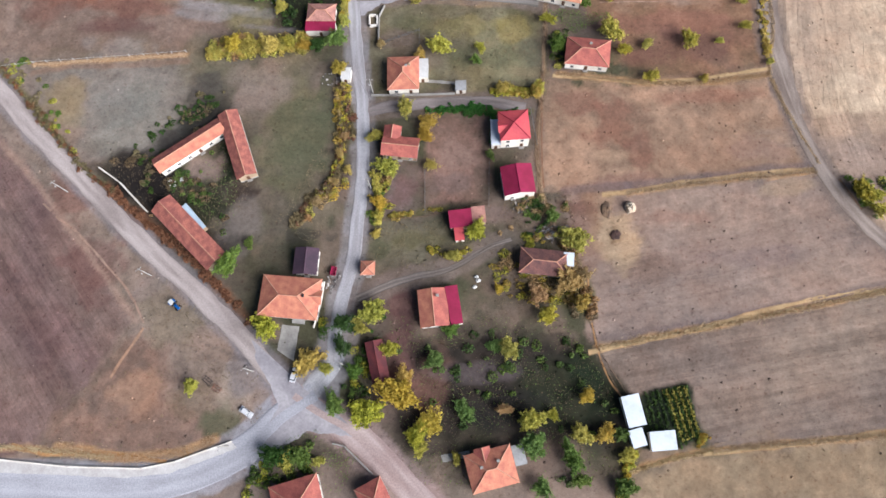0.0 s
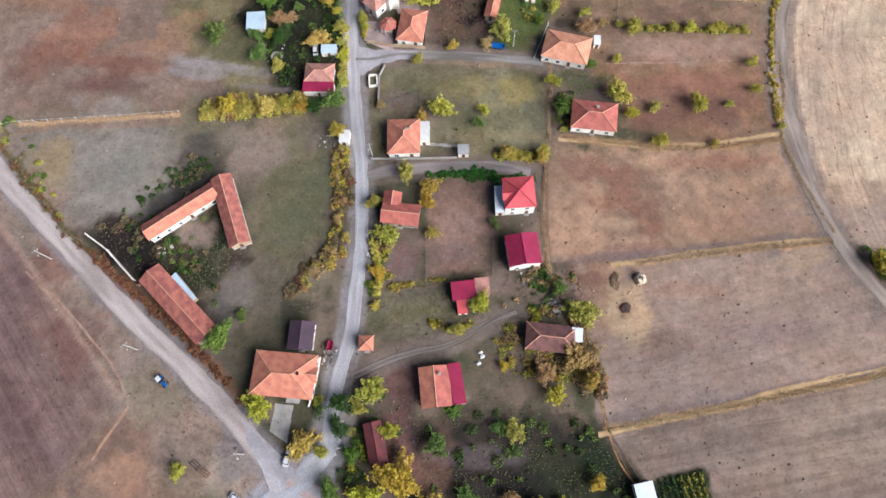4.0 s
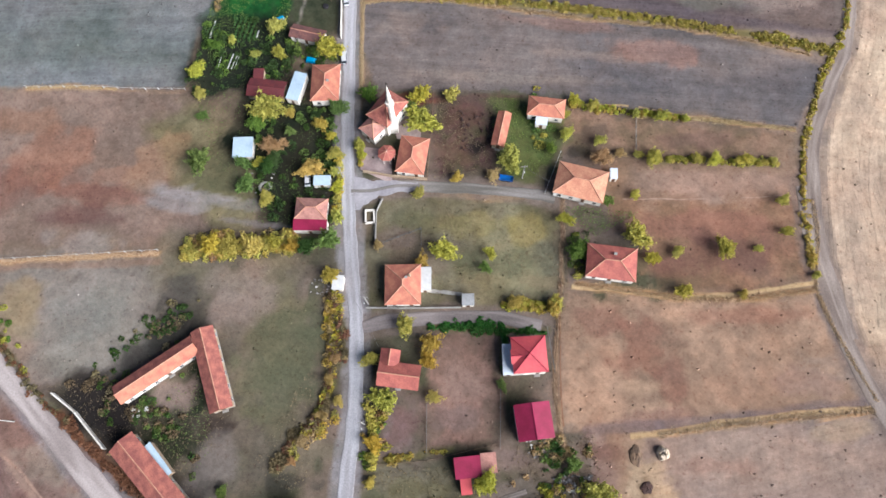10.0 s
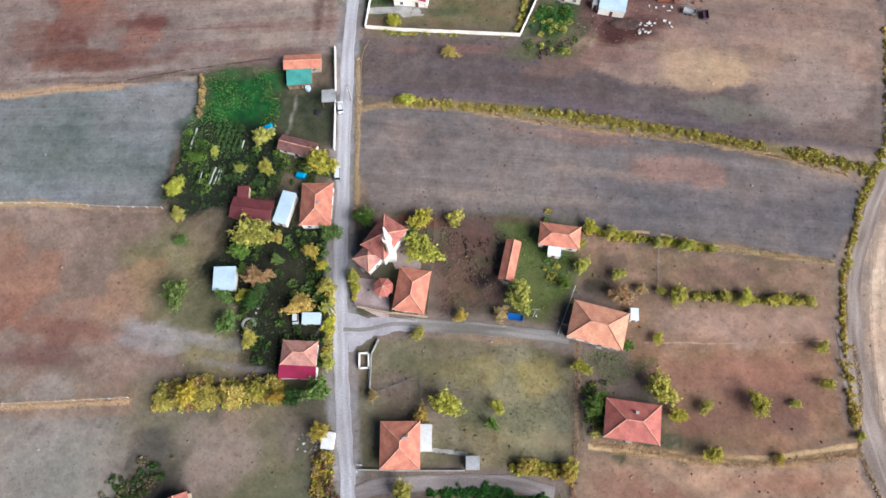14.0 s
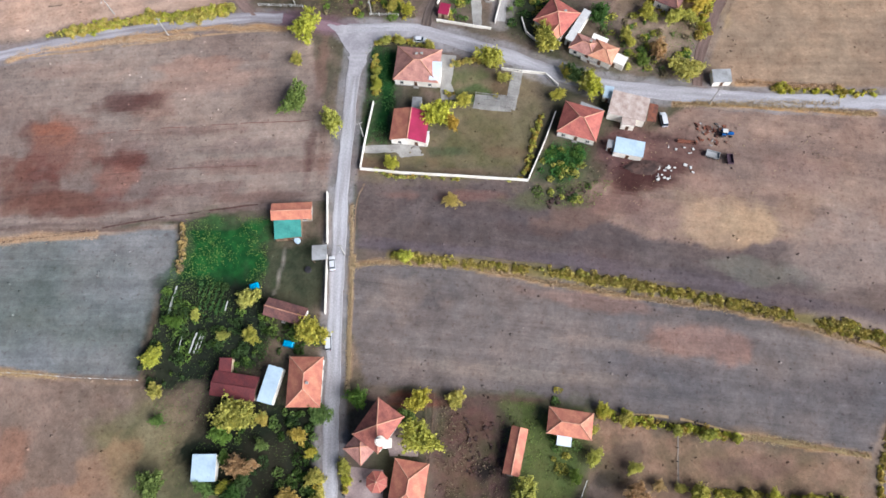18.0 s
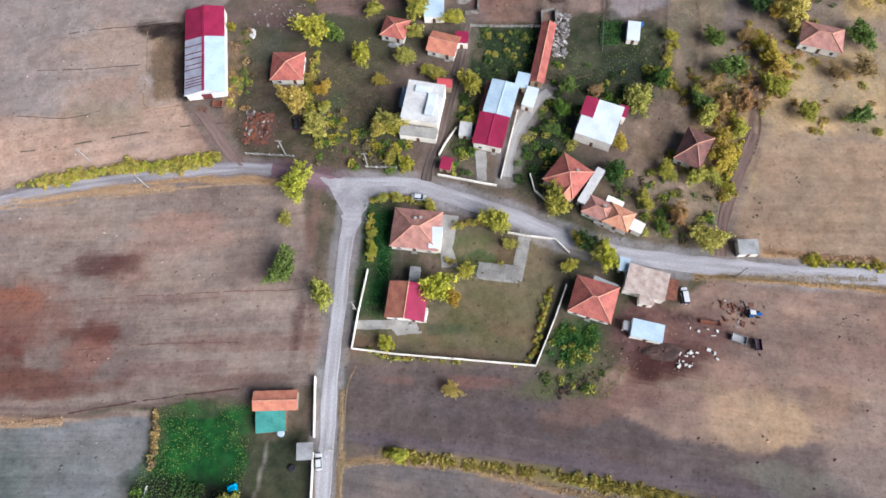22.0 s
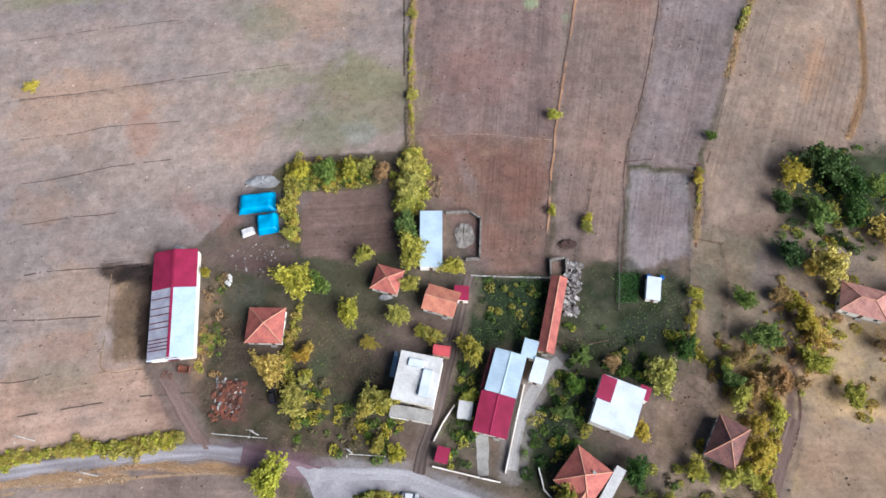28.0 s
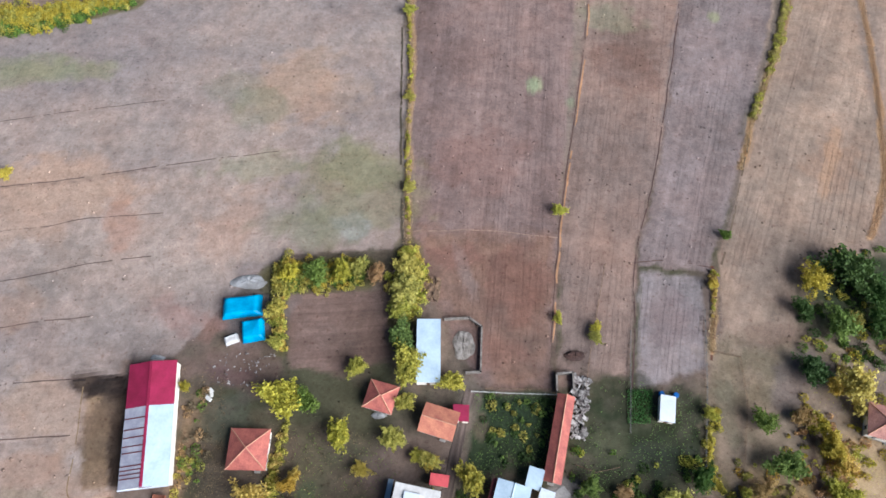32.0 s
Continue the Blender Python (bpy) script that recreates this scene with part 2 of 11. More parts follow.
PINKROAD = material("pinkish_gravel", (200, 178, 172), (172, 150, 146), 0.7, 0.95, bump=0.05, fine=0.15)
PINKGRAVEL = road_material("rosy_gravel")
LANE_CONCRETE = road_material("worn_concrete", 0.9, 0.02)
ASPHALT = road_material("pale_asphalt", 0.9, 0.015)
JUNCTION = material("packed_gravel", (196, 190, 192), (168, 162, 166), 0.5, 0.95, bump=0.04, fine=0.12)
PAVING = material("pavement_slabs", (226, 222, 218), (206, 200, 196), 0.8, 0.9, fine=0.1)
CARPAINT = material("white_car_paint", (240, 240, 242), None, 1.0, 0.25, fine=0.02, spec=0.5)
TYRE = material("rubber", (34, 34, 36), None, 2.0, 0.9, fine=0.1)
CHROME = material("rim_metal", (150, 150, 154), None, 2.0, 0.35, 0.8, fine=0.05)
TRACTOR = material("blue_machine_paint", (36, 110, 190), (26, 90, 160), 1.0, 0.4, fine=0.1)
BLACK = material("black_machine_paint", (44, 42, 46), (60, 56, 58), 1.0, 0.6, fine=0.2)
RUST = material("rusty_iron", (150, 92, 70), (110, 74, 62), 2.0, 0.9, fine=0.3)
HAYM = material("hay", (232, 214, 190), (206, 182, 152), 2.0, 0.95, bump=0.08, fine=0.25)
WIRE = material("wire", (120, 118, 116), None, 1.0, 0.6, fine=0.05)
DUNG = material("dark_manure", (96, 72, 64), (70, 54, 50), 1.5, 0.95, bump=0.1, fine=0.3)

L_GREEN = leaf_material("green_leaves", (54, 92, 40), (166, 192, 76))
L_DARK = leaf_material("dark_green_leaves", (44, 72, 34), (104, 136, 56))
L_LIME = leaf_material("yellow_green_leaves", (96, 116, 36), (272, 256, 92))
L_GOLD = leaf_material("golden_leaves", (150, 130, 44), (272, 238, 92))
L_OCHRE = leaf_material("ochre_leaves", (170, 138, 84), (236, 196, 124))
L_BRIGHT = leaf_material("bright_green_leaves", (50, 104, 42), (100, 156, 62))
L_STRAW = leaf_material("straw", (186, 156, 116), (226, 194, 146), 0.1)
L_YGRASS = leaf_material("yellow_grass", (170, 150, 72), (238, 212, 110), 0.15)
L_RUST = leaf_material("rusty_weeds", (112, 78, 58), (170, 112, 76), 0.1)
L_WEED = leaf_material("dry_weeds", (110, 98, 73), (160, 140, 98), 0.1)


# ---- building helpers ----
def mesh_of(name, verts, faces, mat, smooth=False):
    me = bpy.data.meshes.new(name)
    me.from_pydata([tuple(v) for v in verts], [], [tuple(q) for q in faces])
    me.materials.append(mat)
    if smooth:
        me.shade_smooth()
    return me


def part(name, bm, mat, parent, label=""):
    me = bpy.data.meshes.new(name)
    bm.to_mesh(me)
    bm.free()
    me.materials.append(mat)
    ob = new(name, me)
    ob.parent = parent
    if label:
        ob["label"] = label
    return ob


def thing(name, x, y, rot, label, category, group="", kind="", z=0.0):
    ob = new(name)
    ob.matrix_basis = pose(x, y, z, 0, 0, rot)
    ob.empty_display_size = 0.3
    return tagged(ob, label, category, group, kind)


def box(bm, x0, x1, y0, y1, z0, z1, bevel=0.0):
    vs = [bm.verts.new(p) for p in ((x0, y0, z0), (x1, y0, z0), (x1, y1, z0), (x0, y1, z0), (x0, y0, z1), (x1, y0, z1), (x1, y1, z1), (x0, y1, z1))]
    fs = [bm.faces.new([vs[i] for i in q]) for q in ((3, 2, 1, 0), (4, 5, 6, 7), (0, 1, 5, 4), (1, 2, 6, 5), (2, 3, 7, 6), (3, 0, 4, 7))]
    if bevel:
        bmesh.ops.bevel(bm, geom=list({e for q in fs for e in q.edges}), offset=bevel, segments=2, affect="EDGES")
    return bm


def boxm(*dims, bevel=0.0):
    return box(bmesh.new(), *dims, bevel=bevel)


def tube(bm, a, b, r0, r1, sides=8, cap=True):
    a, b = Vector(a), Vector(b)
    turn = (b - a).to_track_quat("Z", "Y").to_matrix()
    rings = []
    for c, r in ((a, r0), (b, r1)):
        rings.append([bm.verts.new(c + turn @ Vector((r * math.cos(2 * math.pi * i / sides), r * math.sin(2 * math.pi * i / sides), 0))) for i in range(sides)])
    for i in range(sides):
        j = (i + 1) % sides
        bm.faces.new((rings[0][i], rings[0][j], rings[1][j], rings[1][i]))
    if cap:
        bm.faces.new(list(reversed(rings[0])))
        bm.faces.new(rings[1])
    return bm


def slab(pts, thick):
    """A closed plate whose top is the given polygon."""
    bm = bmesh.new()
    top = [bm.verts.new(p) for p in pts]
    low = [bm.verts.new((p[0], p[1], p[2] - thick)) for p in pts]
    bm.faces.new(top)
    bm.faces.new(list(reversed(low)))
    for i in range(len(pts)):
        j = (i + 1) % len(pts)
        bm.faces.new((top[j], top[i], low[i], low[j]))
    bmesh.ops.recalc_face_normals(bm, faces=bm.faces)
    return bm


def window(parent, m, w, h):
    """A window in a wall whose outside looks along the local -y of m."""
    fr = bmesh.new()
    for x0, x1, z0, z1 in ((-w / 2, w / 2, -h / 2, -h / 2 + 0.08), (-w / 2, w / 2, h / 2 - 0.08, h / 2), (-w / 2, -w / 2 + 0.08, -h / 2, h / 2), (w / 2 - 0.08, w / 2, -h / 2, h / 2), (-0.035, 0.035, -h / 2, h / 2)):
        box(fr, x0, x1, -0.06, 0.04, z0, z1)
    fob = part("window", fr, FRAME, parent)
    fob.matrix_basis = m
    part("pane", boxm(-w / 2 + 0.06, w / 2 - 0.06, -0.03, 0.02, -h / 2 + 0.06, h / 2 - 0.06), GLASS, fob)
    part("sill", boxm(-w / 2 - 0.08, w / 2 + 0.08, -0.14, 0.02, -h / 2 - 0.06, -h / 2), CONCRETE, fob)


def shell(ob, w, d, h, mat, storeys=1, door="s"):
    """Four walls with windows and a door."""
    t = 0.25
    for n_, dims in (("wall", (-w / 2, w / 2, -d / 2, -d / 2 + t, 0, h)), ("wall", (-w / 2, w / 2, d / 2 - t, d / 2, 0, h)), ("wall", (-w / 2, -w / 2 + t, -d / 2 + t, d / 2 - t, 0, h)), ("wall", (w / 2 - t, w / 2, -d / 2 + t, d / 2 - t, 0, h))):
        part(n_, boxm(*dims), mat, ob)
    part("plinth", boxm(-w / 2 - 0.06, w / 2 + 0.06, -d / 2 - 0.06, d / 2 + 0.06, -0.25, 0.35), CONCRETE, ob)
    sides = {"s": (w, 0, 0, -d / 2), "n": (w, 180, 0, d / 2), "w": (d, -90, -w / 2, 0), "e": (d, 90, w / 2, 0)}
    for s, (length, turn, cx, cy) in sides.items():
        count = max(1, int(length / 3.4))
        for floor in range(storeys):
            for i in range(count):
                u = (i + 0.5) / count * length - length / 2
                m = pose(cx, cy, 0, 0, 0, turn) @ pose(u, -0.01, floor * 2.9 + 1.55)
                if s == door and floor == 0 and i == count // 2:
                    dob = part("door", boxm(-0.48, 0.48, -0.05, 0.06, -1.2, 0.85), DOORM, ob)
                    dob.matrix_basis = m
                    part("door_handle", boxm(0.34, 0.40, -0.11, -0.04, -0.22, -0.16), CHROME, dob)
                    part("doorstep", boxm(-0.8, 0.8, -0.7, 0.0, -1.6, -1.25), CONCRETE, dob)
                elif h > 2.4:
                    window(ob, m, 1.1, 1.25 if h > 2.7 else 0.8)


def ridge_cap(ob, a, b, mat):
    part("ridge_cap", tube(bmesh.new(), a, b, 0.17, 0.17, 6), mat, ob)


def chimney(ob, x, y, z, label=""):
    c = part("chimney", boxm(-0.32, 0.32, -0.26, 0.26, -1.4, 1.0), PLASTER_TAN, ob, label)
    c.matrix_basis = pose(x, y, z)
    part("chimney_cap", boxm(-0.42, 0.42, -0.36, 0.36, 1.12, 1.2), CONCRETE, c)
    for i in (-0.28, 0.22):
        part("chimney_post", boxm(i, i + 0.07, -0.2, 0.2, 1.0, 1.12), CONCRETE, c)


def roof_face(ob, pts, mat):
    """One slope: its plate lies in a frame whose local y runs down the slope, so that tile rows follow it."""
    p = [Vector(q) for q in pts]
    nrm = (p[1] - p[0]).cross(p[2] - p[0]).normalized()
    if nrm.z < 0:
        nrm = -nrm
    up = (Vector((0, 0, 1)) - nrm * nrm.z)
    up = up.normalized() if up.length > 1e-3 else Vector((0, 1, 0))
    right = up.cross(nrm)
    m = Matrix((right, up, nrm)).transposed().to_4x4()
    m.translation = p[0]
    inv = m.inverted()
    q = part("roof_slope", slab([inv @ v for v in p], 0.12), mat, ob)
    q.matrix_basis = m
    return q


def house(name, x, y, w, d, rot, h, style, roof, wall, label, rise=0.42, eave=0.45, roof2=None, ridge="x", storeys=1, chim=(), cap=None, group="village houses", category="house", door="s", faces=None):
    """A house w by d (over the walls), with a hipped or gabled roof of which the ridge runs along x or y, or a low single slope."""
    ob = thing(name, x, y, rot, label, category, group)
    roof2, cap = roof2 or roof, cap or RIDGE
    shell(ob, w, d, h, wall, storeys, door)
    W, D = w / 2 + eave, d / 2 + eave
    if style == "mono":
        k = 0.10 * D
        roof_face(ob, [(-W, -D, h + 0.14), (W, -D, h + 0.14), (W, D, h + 0.14 + k), (-W, D, h + 0.14 + k)], roof)
        return ob
    swap = ridge == "y"
    A, B = (D, W) if swap else (W, D)

    def at(u, v, z):
        return (v, u, z) if swap else (u, v, z)
    low, top = h + 0.1 - eave * rise * 0.3, h + 0.1 + B * rise
    if style == "hip":
        r = max(A - B, 0.0)
        c = [at(-A, -B, low), at(A, -B, low), at(A, B, low), at(-A, B, low)]
        e = [at(-r, 0, top), at(r, 0, top)]
        same = r < 0.2
        s_, e_, n_, w_ = faces or (roof, roof, roof2, roof)
        mats = (w_, n_, e_, s_) if swap else (s_, e_, n_, w_)
        for pts, mt in (([c[0], c[1], e[1], e[0]], mats[0]), ([c[1], c[2], e[1]], mats[1]), ([c[2], c[3], e[0], e[1]], mats[2]), ([c[3], c[0], e[0]], mats[3])):
            if same and len(pts) == 4:
                pts = pts[:3]
            roof_face(ob, pts, mt)
        for a_, b_ in ((c[0], e[0]), (c[3], e[0]), (c[1], e[1]), (c[2], e[1])):
            ridge_cap(ob, a_, b_, cap)
        if not same:
            ridge_cap(ob, e[0], e[1], cap)
    else:
        c = [at(-A, -B, low), at(A, -B, low), at(A, B, low), at(-A, B, low)]
        e = [at(-A, 0, top), at(A, 0, top)]
        roof_face(ob, [c[0], c[1], e[1], e[0]], roof)
        roof_face(ob, [c[2], c[3], e[0], e[1]], roof2)
        ridge_cap(ob, e[0], e[1], cap)
        for s in (-1, 1):
            a_ = A - eave - 0.02
            pts = [at(s * a_, -B + eave, h - 0.02), at(s * a_, B - eave, h - 0.02), at(s * a_, 0, top - 0.2 - eave * rise * 0.2)]
            bm = bmesh.new()
            front = [bm.verts.new(p) for p in pts]
            back = [bm.verts.new(at(*((p[1], p[0]) if swap else (p[0], p[1])), p[2])) for p in pts]
            for bv in back:
                if swap:
                    bv.co.y -= s * 0.22
                else:
                    bv.co.x -= s * 0.22
            bm.faces.new(front)
            bm.faces.new(list(reversed(back)))
            for i in range(3):
                j = (i + 1) % 3
                bm.faces.new((front[j], front[i], back[i], back[j]))
            bmesh.ops.recalc_face_normals(bm, faces=bm.faces)
            part("gable", bm, wall, ob)
    for cx, cy in chim:
        chimney(ob, cx, cy, h + 0.9)
    return ob


def annex(name, x, y, w, d, rot, h, roof, wall, label, category="shed", over=0.15, tilt=0.06, group="", thick=0.1):
    """A low lean-to or flat-roofed shed."""
    ob = thing(name, x, y, rot, label, category, group)
    t = 0.18
    for dims in ((-w / 2, w / 2, -d / 2, -d / 2 + t, 0, h), (-w / 2, w / 2, d / 2 - t, d / 2, 0, h), (-w / 2, -w / 2 + t, -d / 2 + t, d / 2 - t, 0, h), (w / 2 - t, w / 2, -d / 2 + t, d / 2 - t, 0, h)):
        part("wall", boxm(*dims), wall, ob)
    part("door", boxm(-0.45, 0.45, -d / 2 - 0.05, -d / 2 + 0.02, 0.05, min(2.0, h - 0.2)), DOORM, ob)
    W, D, k = w / 2 + over, d / 2 + over, tilt * d
    roof_face(ob, [(-W, -D, h + 0.12), (W, -D, h + 0.12), (W, D, h + 0.12 + k), (-W, D, h + 0.12 + k)], roof)
    return ob


def dormer(ob, x, y, z, turn, w, l, rise, roof, wall=None, cap=None):
    """A small cross gable let into a roof: it runs back along the local +y from its front at (x, y, z)."""
    m = pose(x, y, z, 0, 0, turn)
    top = w / 2 * rise
    for s in (-1, 1):
        roof_face(ob, [m @ Vector(p) for p in ((s * w / 2, -0.2, 0), (s * w / 2, l, 0), (0, l, top), (0, -0.2, top))], roof)
    ridge_cap(ob, m @ Vector((0, -0.2, top)), m @ Vector((0, l, top)), cap or RIDGE)
    bm = bmesh.new()
    f = [bm.verts.new(p) for p in ((-w / 2, 0.0, -0.3), (w / 2, 0.0, -0.3), (w / 2, 0.0, -0.05), (0, 0.0, top - 0.12), (-w / 2, 0.0, -0.05))]
    g_ = [bm.verts.new((v.co.x, 0.2, v.co.z)) for v in f]
    bm.faces.new(f)
    bm.faces.new(list(reversed(g_)))
    for i in range(5):
        j = (i + 1) % 5
        bm.faces.new((f[j], f[i], g_[i], g_[j]))
    bmesh.ops.recalc_face_normals(bm, faces=bm.faces)
    q = part("dormer_front", bm, wall or PLASTER, ob)
    q.matrix_basis = m


def roof_box(ob, x, y, z, w, d, h, mat, name="roof_box"):
    """A small raised block on a roof: a hatch, tank or parapet piece."""
    q = part(name, boxm(-w / 2, w / 2, -d / 2, d / 2, -0.3, h, bevel=0.03), mat, ob)
    q.matrix_basis = pose(x, y, z)


# ---- ground ----
X0, X1, Y0, Y1, CELL = -215.0, 185.0, -75.0, 545.0, 0.85
NX, NY = int((X1 - X0) / CELL) + 1, int((Y1 - Y0) / CELL) + 1
GX, GY = np.meshgrid(np.linspace(X0, X1, NX), np.linspace(Y0, Y1, NY))


LATTICE = {}


def value_noise(x, y, cell, seed):
    """Smooth noise in 0..1 with cells of that many metres."""
    if seed not in LATTICE:
        LATTICE[seed] = np.random.RandomState(seed).rand(512, 512)
    r = LATTICE[seed]
    u, v = x / cell + 1000, y / cell + 1000
    i, j = np.floor(u).astype(int), np.floor(v).astype(int)
    a, b = u - i, v - j
    a, b = a * a * (3 - 2 * a), b * b * (3 - 2 * b)
    i0, i1, j0, j1 = i % 512, (i + 1) % 512, j % 512, (j + 1) % 512
    return r[j0, i0] * (1 - a) * (1 - b) + r[j0, i1] * a * (1 - b) + r[j1, i0] * (1 - a) * b + r[j1, i1] * a * b


def fbm(x, y, cell, seed):
    """Four octaves, each turned against the last, so that no lattice shows."""
    total = 0
    for i in range(4):
        c, s = math.cos(0.6 + 0.9 * i), math.sin(0.6 + 0.9 * i)
        total = total + value_noise(x * c - y * s, x * s + y * c, cell / 2 ** i, seed + i) * 0.5 ** i
    return total / 1.875


WX = GX + 2.2 * (fbm(GX, GY, 7, 11) - 0.5)
WY = GY + 2.2 * (fbm(GX, GY, 7, 21) - 0.5)
TONE = np.empty((NY, NX, 3))
mix_ = np.clip((fbm(GX, GY, 22, 3) - 0.36) / 0.28, 0, 1)[..., None]
TONE[:] = np.array(lin((122, 106, 96))) * (1 - mix_) + np.array(lin((88, 86, 66))) * mix_
mix_ = np.clip((fbm(GX, GY, 9, 8) - 0.52) / 0.2, 0, 1)[..., None] * 0.7
TONE = TONE * (1 - mix_) + np.array(lin((142, 122, 108))) * mix_
outer = np.clip((np.maximum(np.abs(GX + 15) - 95, np.maximum(GY - 395, -GY - 5)) / 14), 0, 1)[..., None]
mix_ = np.clip((fbm(GX, GY, 40, 15) - 0.35) / 0.3, 0, 1)[..., None]
TONE = TONE * (1 - outer) + outer * (np.array(lin((164, 142, 126))) * (1 - mix_) + np.array(lin((146, 130, 118))) * mix_)
GRAIN = np.zeros((NY, NX, 3)) + np.array((1.0, 0.5, 0.0))


def inside(pts, x, y):
    hit = np.zeros(x.shape, bool)
    for (ax, ay), (bx, by) in zip(pts, pts[1:] + pts[:1]):
        if ay != by:
            hit ^= ((ay > y) != (by > y)) & (x < (bx - ax) * (y - ay) / (by - ay) + ax)
    return hit


FIELD_SEED = [40]
WARPS = {w: [[2.4 * (value_noise(GX, GY, 5.0 if w else 2.5, s + i) - 0.5) for i in range(5)] for s in (210, 230)] for w in (False, True)}


def field(pts, tone, tone2, stripe=None, period=2.4, amp=0.10, patch=24.0, speck=0.18, soft=None):
    """Tones one field of the ground: two tones in patches (soil, growth or painted shade), and the marks of the plough
    along the angle stripe (degrees).
    """
    global TONE
    FIELD_SEED[0] += 7
    seed = FIELD_SEED[0]
    soft = soft if soft is not None else (3.0 if stripe is None else 0.7)
    wide = soft > 1
    lo, hi = np.min(pts, 0) - 8, np.max(pts, 0) + 8
    i0, i1 = np.clip(((lo[0] - X0) / CELL, (hi[0] - X0) / CELL + 2), 0, NX).astype(int)
    j0, j1 = np.clip(((lo[1] - Y0) / CELL, (hi[1] - Y0) / CELL + 2), 0, NY).astype(int)
    sl = (slice(j0, j1), slice(i0, i1))
    alpha = np.zeros(WX.shape)
    for i in range(5):
        alpha[sl] += inside(pts, WX[sl] + soft * WARPS[wide][0][i][sl] + soft * 0.5 * math.cos(i * 1.257), WY[sl] + soft * WARPS[wide][1][i][sl] + soft * 0.5 * math.sin(i * 1.257)) / 5
    hit = alpha > 0.01
    alpha = alpha[hit][:, None]
    x, y = GX[hit], GY[hit]
    ca, sa = (math.cos(radians(stripe)), math.sin(radians(stripe))) if stripe is not None else (1, 0)
    u, v = x * ca + y * sa, -x * sa + y * ca
    if stripe is None:
        f = 0.5 * fbm(x, y, patch, seed) + 0.5 * fbm(x, y, patch * 0.3, seed + 3)
        line = 0
        GRAIN[hit] = (0.85, 0.15, 0.25)
    else:
        f = 0.5 * fbm(u / 3.5, v, patch * 0.45, seed) + 0.5 * fbm(x, y, patch, seed + 3)
        line = amp * (2.2 * (2 * fbm(u / 16.0, v, period, seed + 1) - 1) + 0.7 * np.sin(v * 2 * math.pi / period + 3 * value_noise(u / 12, v, 9, seed + 4)) * value_noise(u / 10, v / 3, 8, seed + 2))
        GRAIN[hit] = (ca * 0.5 + 0.5, sa * 0.5 + 0.5, min(1.0, 0.1 + amp * 4.5))
        PLOUGHED.append((pts, stripe, max(1.3, period * 0.5), amp * 0.6 + 0.02, seed))
    f = np.clip((f - 0.36) / 0.28, 0, 1)[:, None]
    c = np.array(lin(tone)) * (1.04 - 0.0 * f) * (1 - f) + np.array(lin(tone2)) * 0.92 * f
    grain = speck * (2 * fbm(x, y, 2.4, seed + 5) - 1) * 1.2
    TONE[hit] = TONE[hit] * (1 - alpha) + alpha * c * np.clip(1 + line + grain, 0.3, 2)[:, None]


PLOUGHED = []


def sampled(grid, x, y):
    """The value of a grid of the ground at the places x, y."""
    u, v = np.clip((x - X0) / (X1 - X0) * (NX - 1), 0, NX - 1.001), np.clip((y - Y0) / (Y1 - Y0) * (NY - 1), 0, NY - 1.001)
    i, j = u.astype(int), v.astype(int)
    a, b = u - i, v - j
    if grid.ndim == 3:
        a, b = a[:, None], b[:, None]
    return grid[j, i] * (1 - a) * (1 - b) + grid[j, i + 1] * a * (1 - b) + grid[j + 1, i] * (1 - a) * b + grid[j + 1, i + 1] * a * b


def relief_mesh(name, label, category, runs):
    """Narrow soil ridges and ruts, all in one sheet: runs of (line, width, factor or tone, keep), keep telling where the run shows."""
    verts, cols, faces, base = [], [], [], 0
    for line, width, hue, keep in runs:
        nn, n = normals(line), len(line)
        half = width / 2 * (0.7 + 0.6 * value_noise(line[:, 0], line[:, 1], 3.0, 17))
        flat = sampled(TONE, line[:, 0], line[:, 1])
        mid = flat * hue if np.ndim(hue) == 0 else np.array(hue) * (0.8 + 0.4 * value_noise(line[:, 0], line[:, 1], 1.7, 19))[:, None]
        for k, (s, up) in enumerate(((-1, 0.030), (-0.4, 0.040), (0.4, 0.040), (1, 0.030))):
            p = line + nn * (half * s)[:, None]
            verts.append(np.column_stack([p, sampled(LIE, p[:, 0], p[:, 1]) + up]))
            cols.append(mid if abs(s) < 1 else 0.1 * mid + 0.9 * flat)
        idx = base + np.arange(n)
        for k in range(3):
            a = idx + k * n
            q = np.stack([a[:-1], a[1:], a[1:] + n, a[:-1] + n], -1)
            faces.append(q[keep[:-1] & keep[1:]][:, ::-1])
        base += 4 * n
    verts, faces = np.concatenate(verts), np.concatenate(faces)
    used = np.unique(faces)
    remap = np.zeros(len(verts), int)
    remap[used] = np.arange(len(used))
    me = bpy.data.meshes.new(name)
    me.from_pydata(verts[used].tolist(), [], remap[faces].tolist())
    tone = me.color_attributes.new("tone", "FLOAT_COLOR", "POINT")
    full = np.ones((len(used), 4), np.float32)
    full[:, :3] = np.concatenate(cols)[used]
    tone.data.foreach_set("color", full.ravel())
    me.materials.append(EARTH)
    return tagged(new(name, me), label, category, kind="stuff")


def plough(pts, guide, period, depth, seed, width=0.9, gaps=0.52):
    """Furrows and wheel marks of uneven strength inside a field, parallel to an angle or to a guide line."""
    rnd = np.random.RandomState(seed)
    a = np.array(pts)
    mid, reach = a.mean(0), np.linalg.norm(a - a.mean(0), axis=1).max()
    if np.ndim(guide) == 0:
        way = np.array([math.cos(radians(guide)), math.sin(radians(guide))])
        line = mid + np.linspace(-reach, reach, int(reach * 2 / 1.6))[:, None] * way
        low, high = -reach, reach
    else:
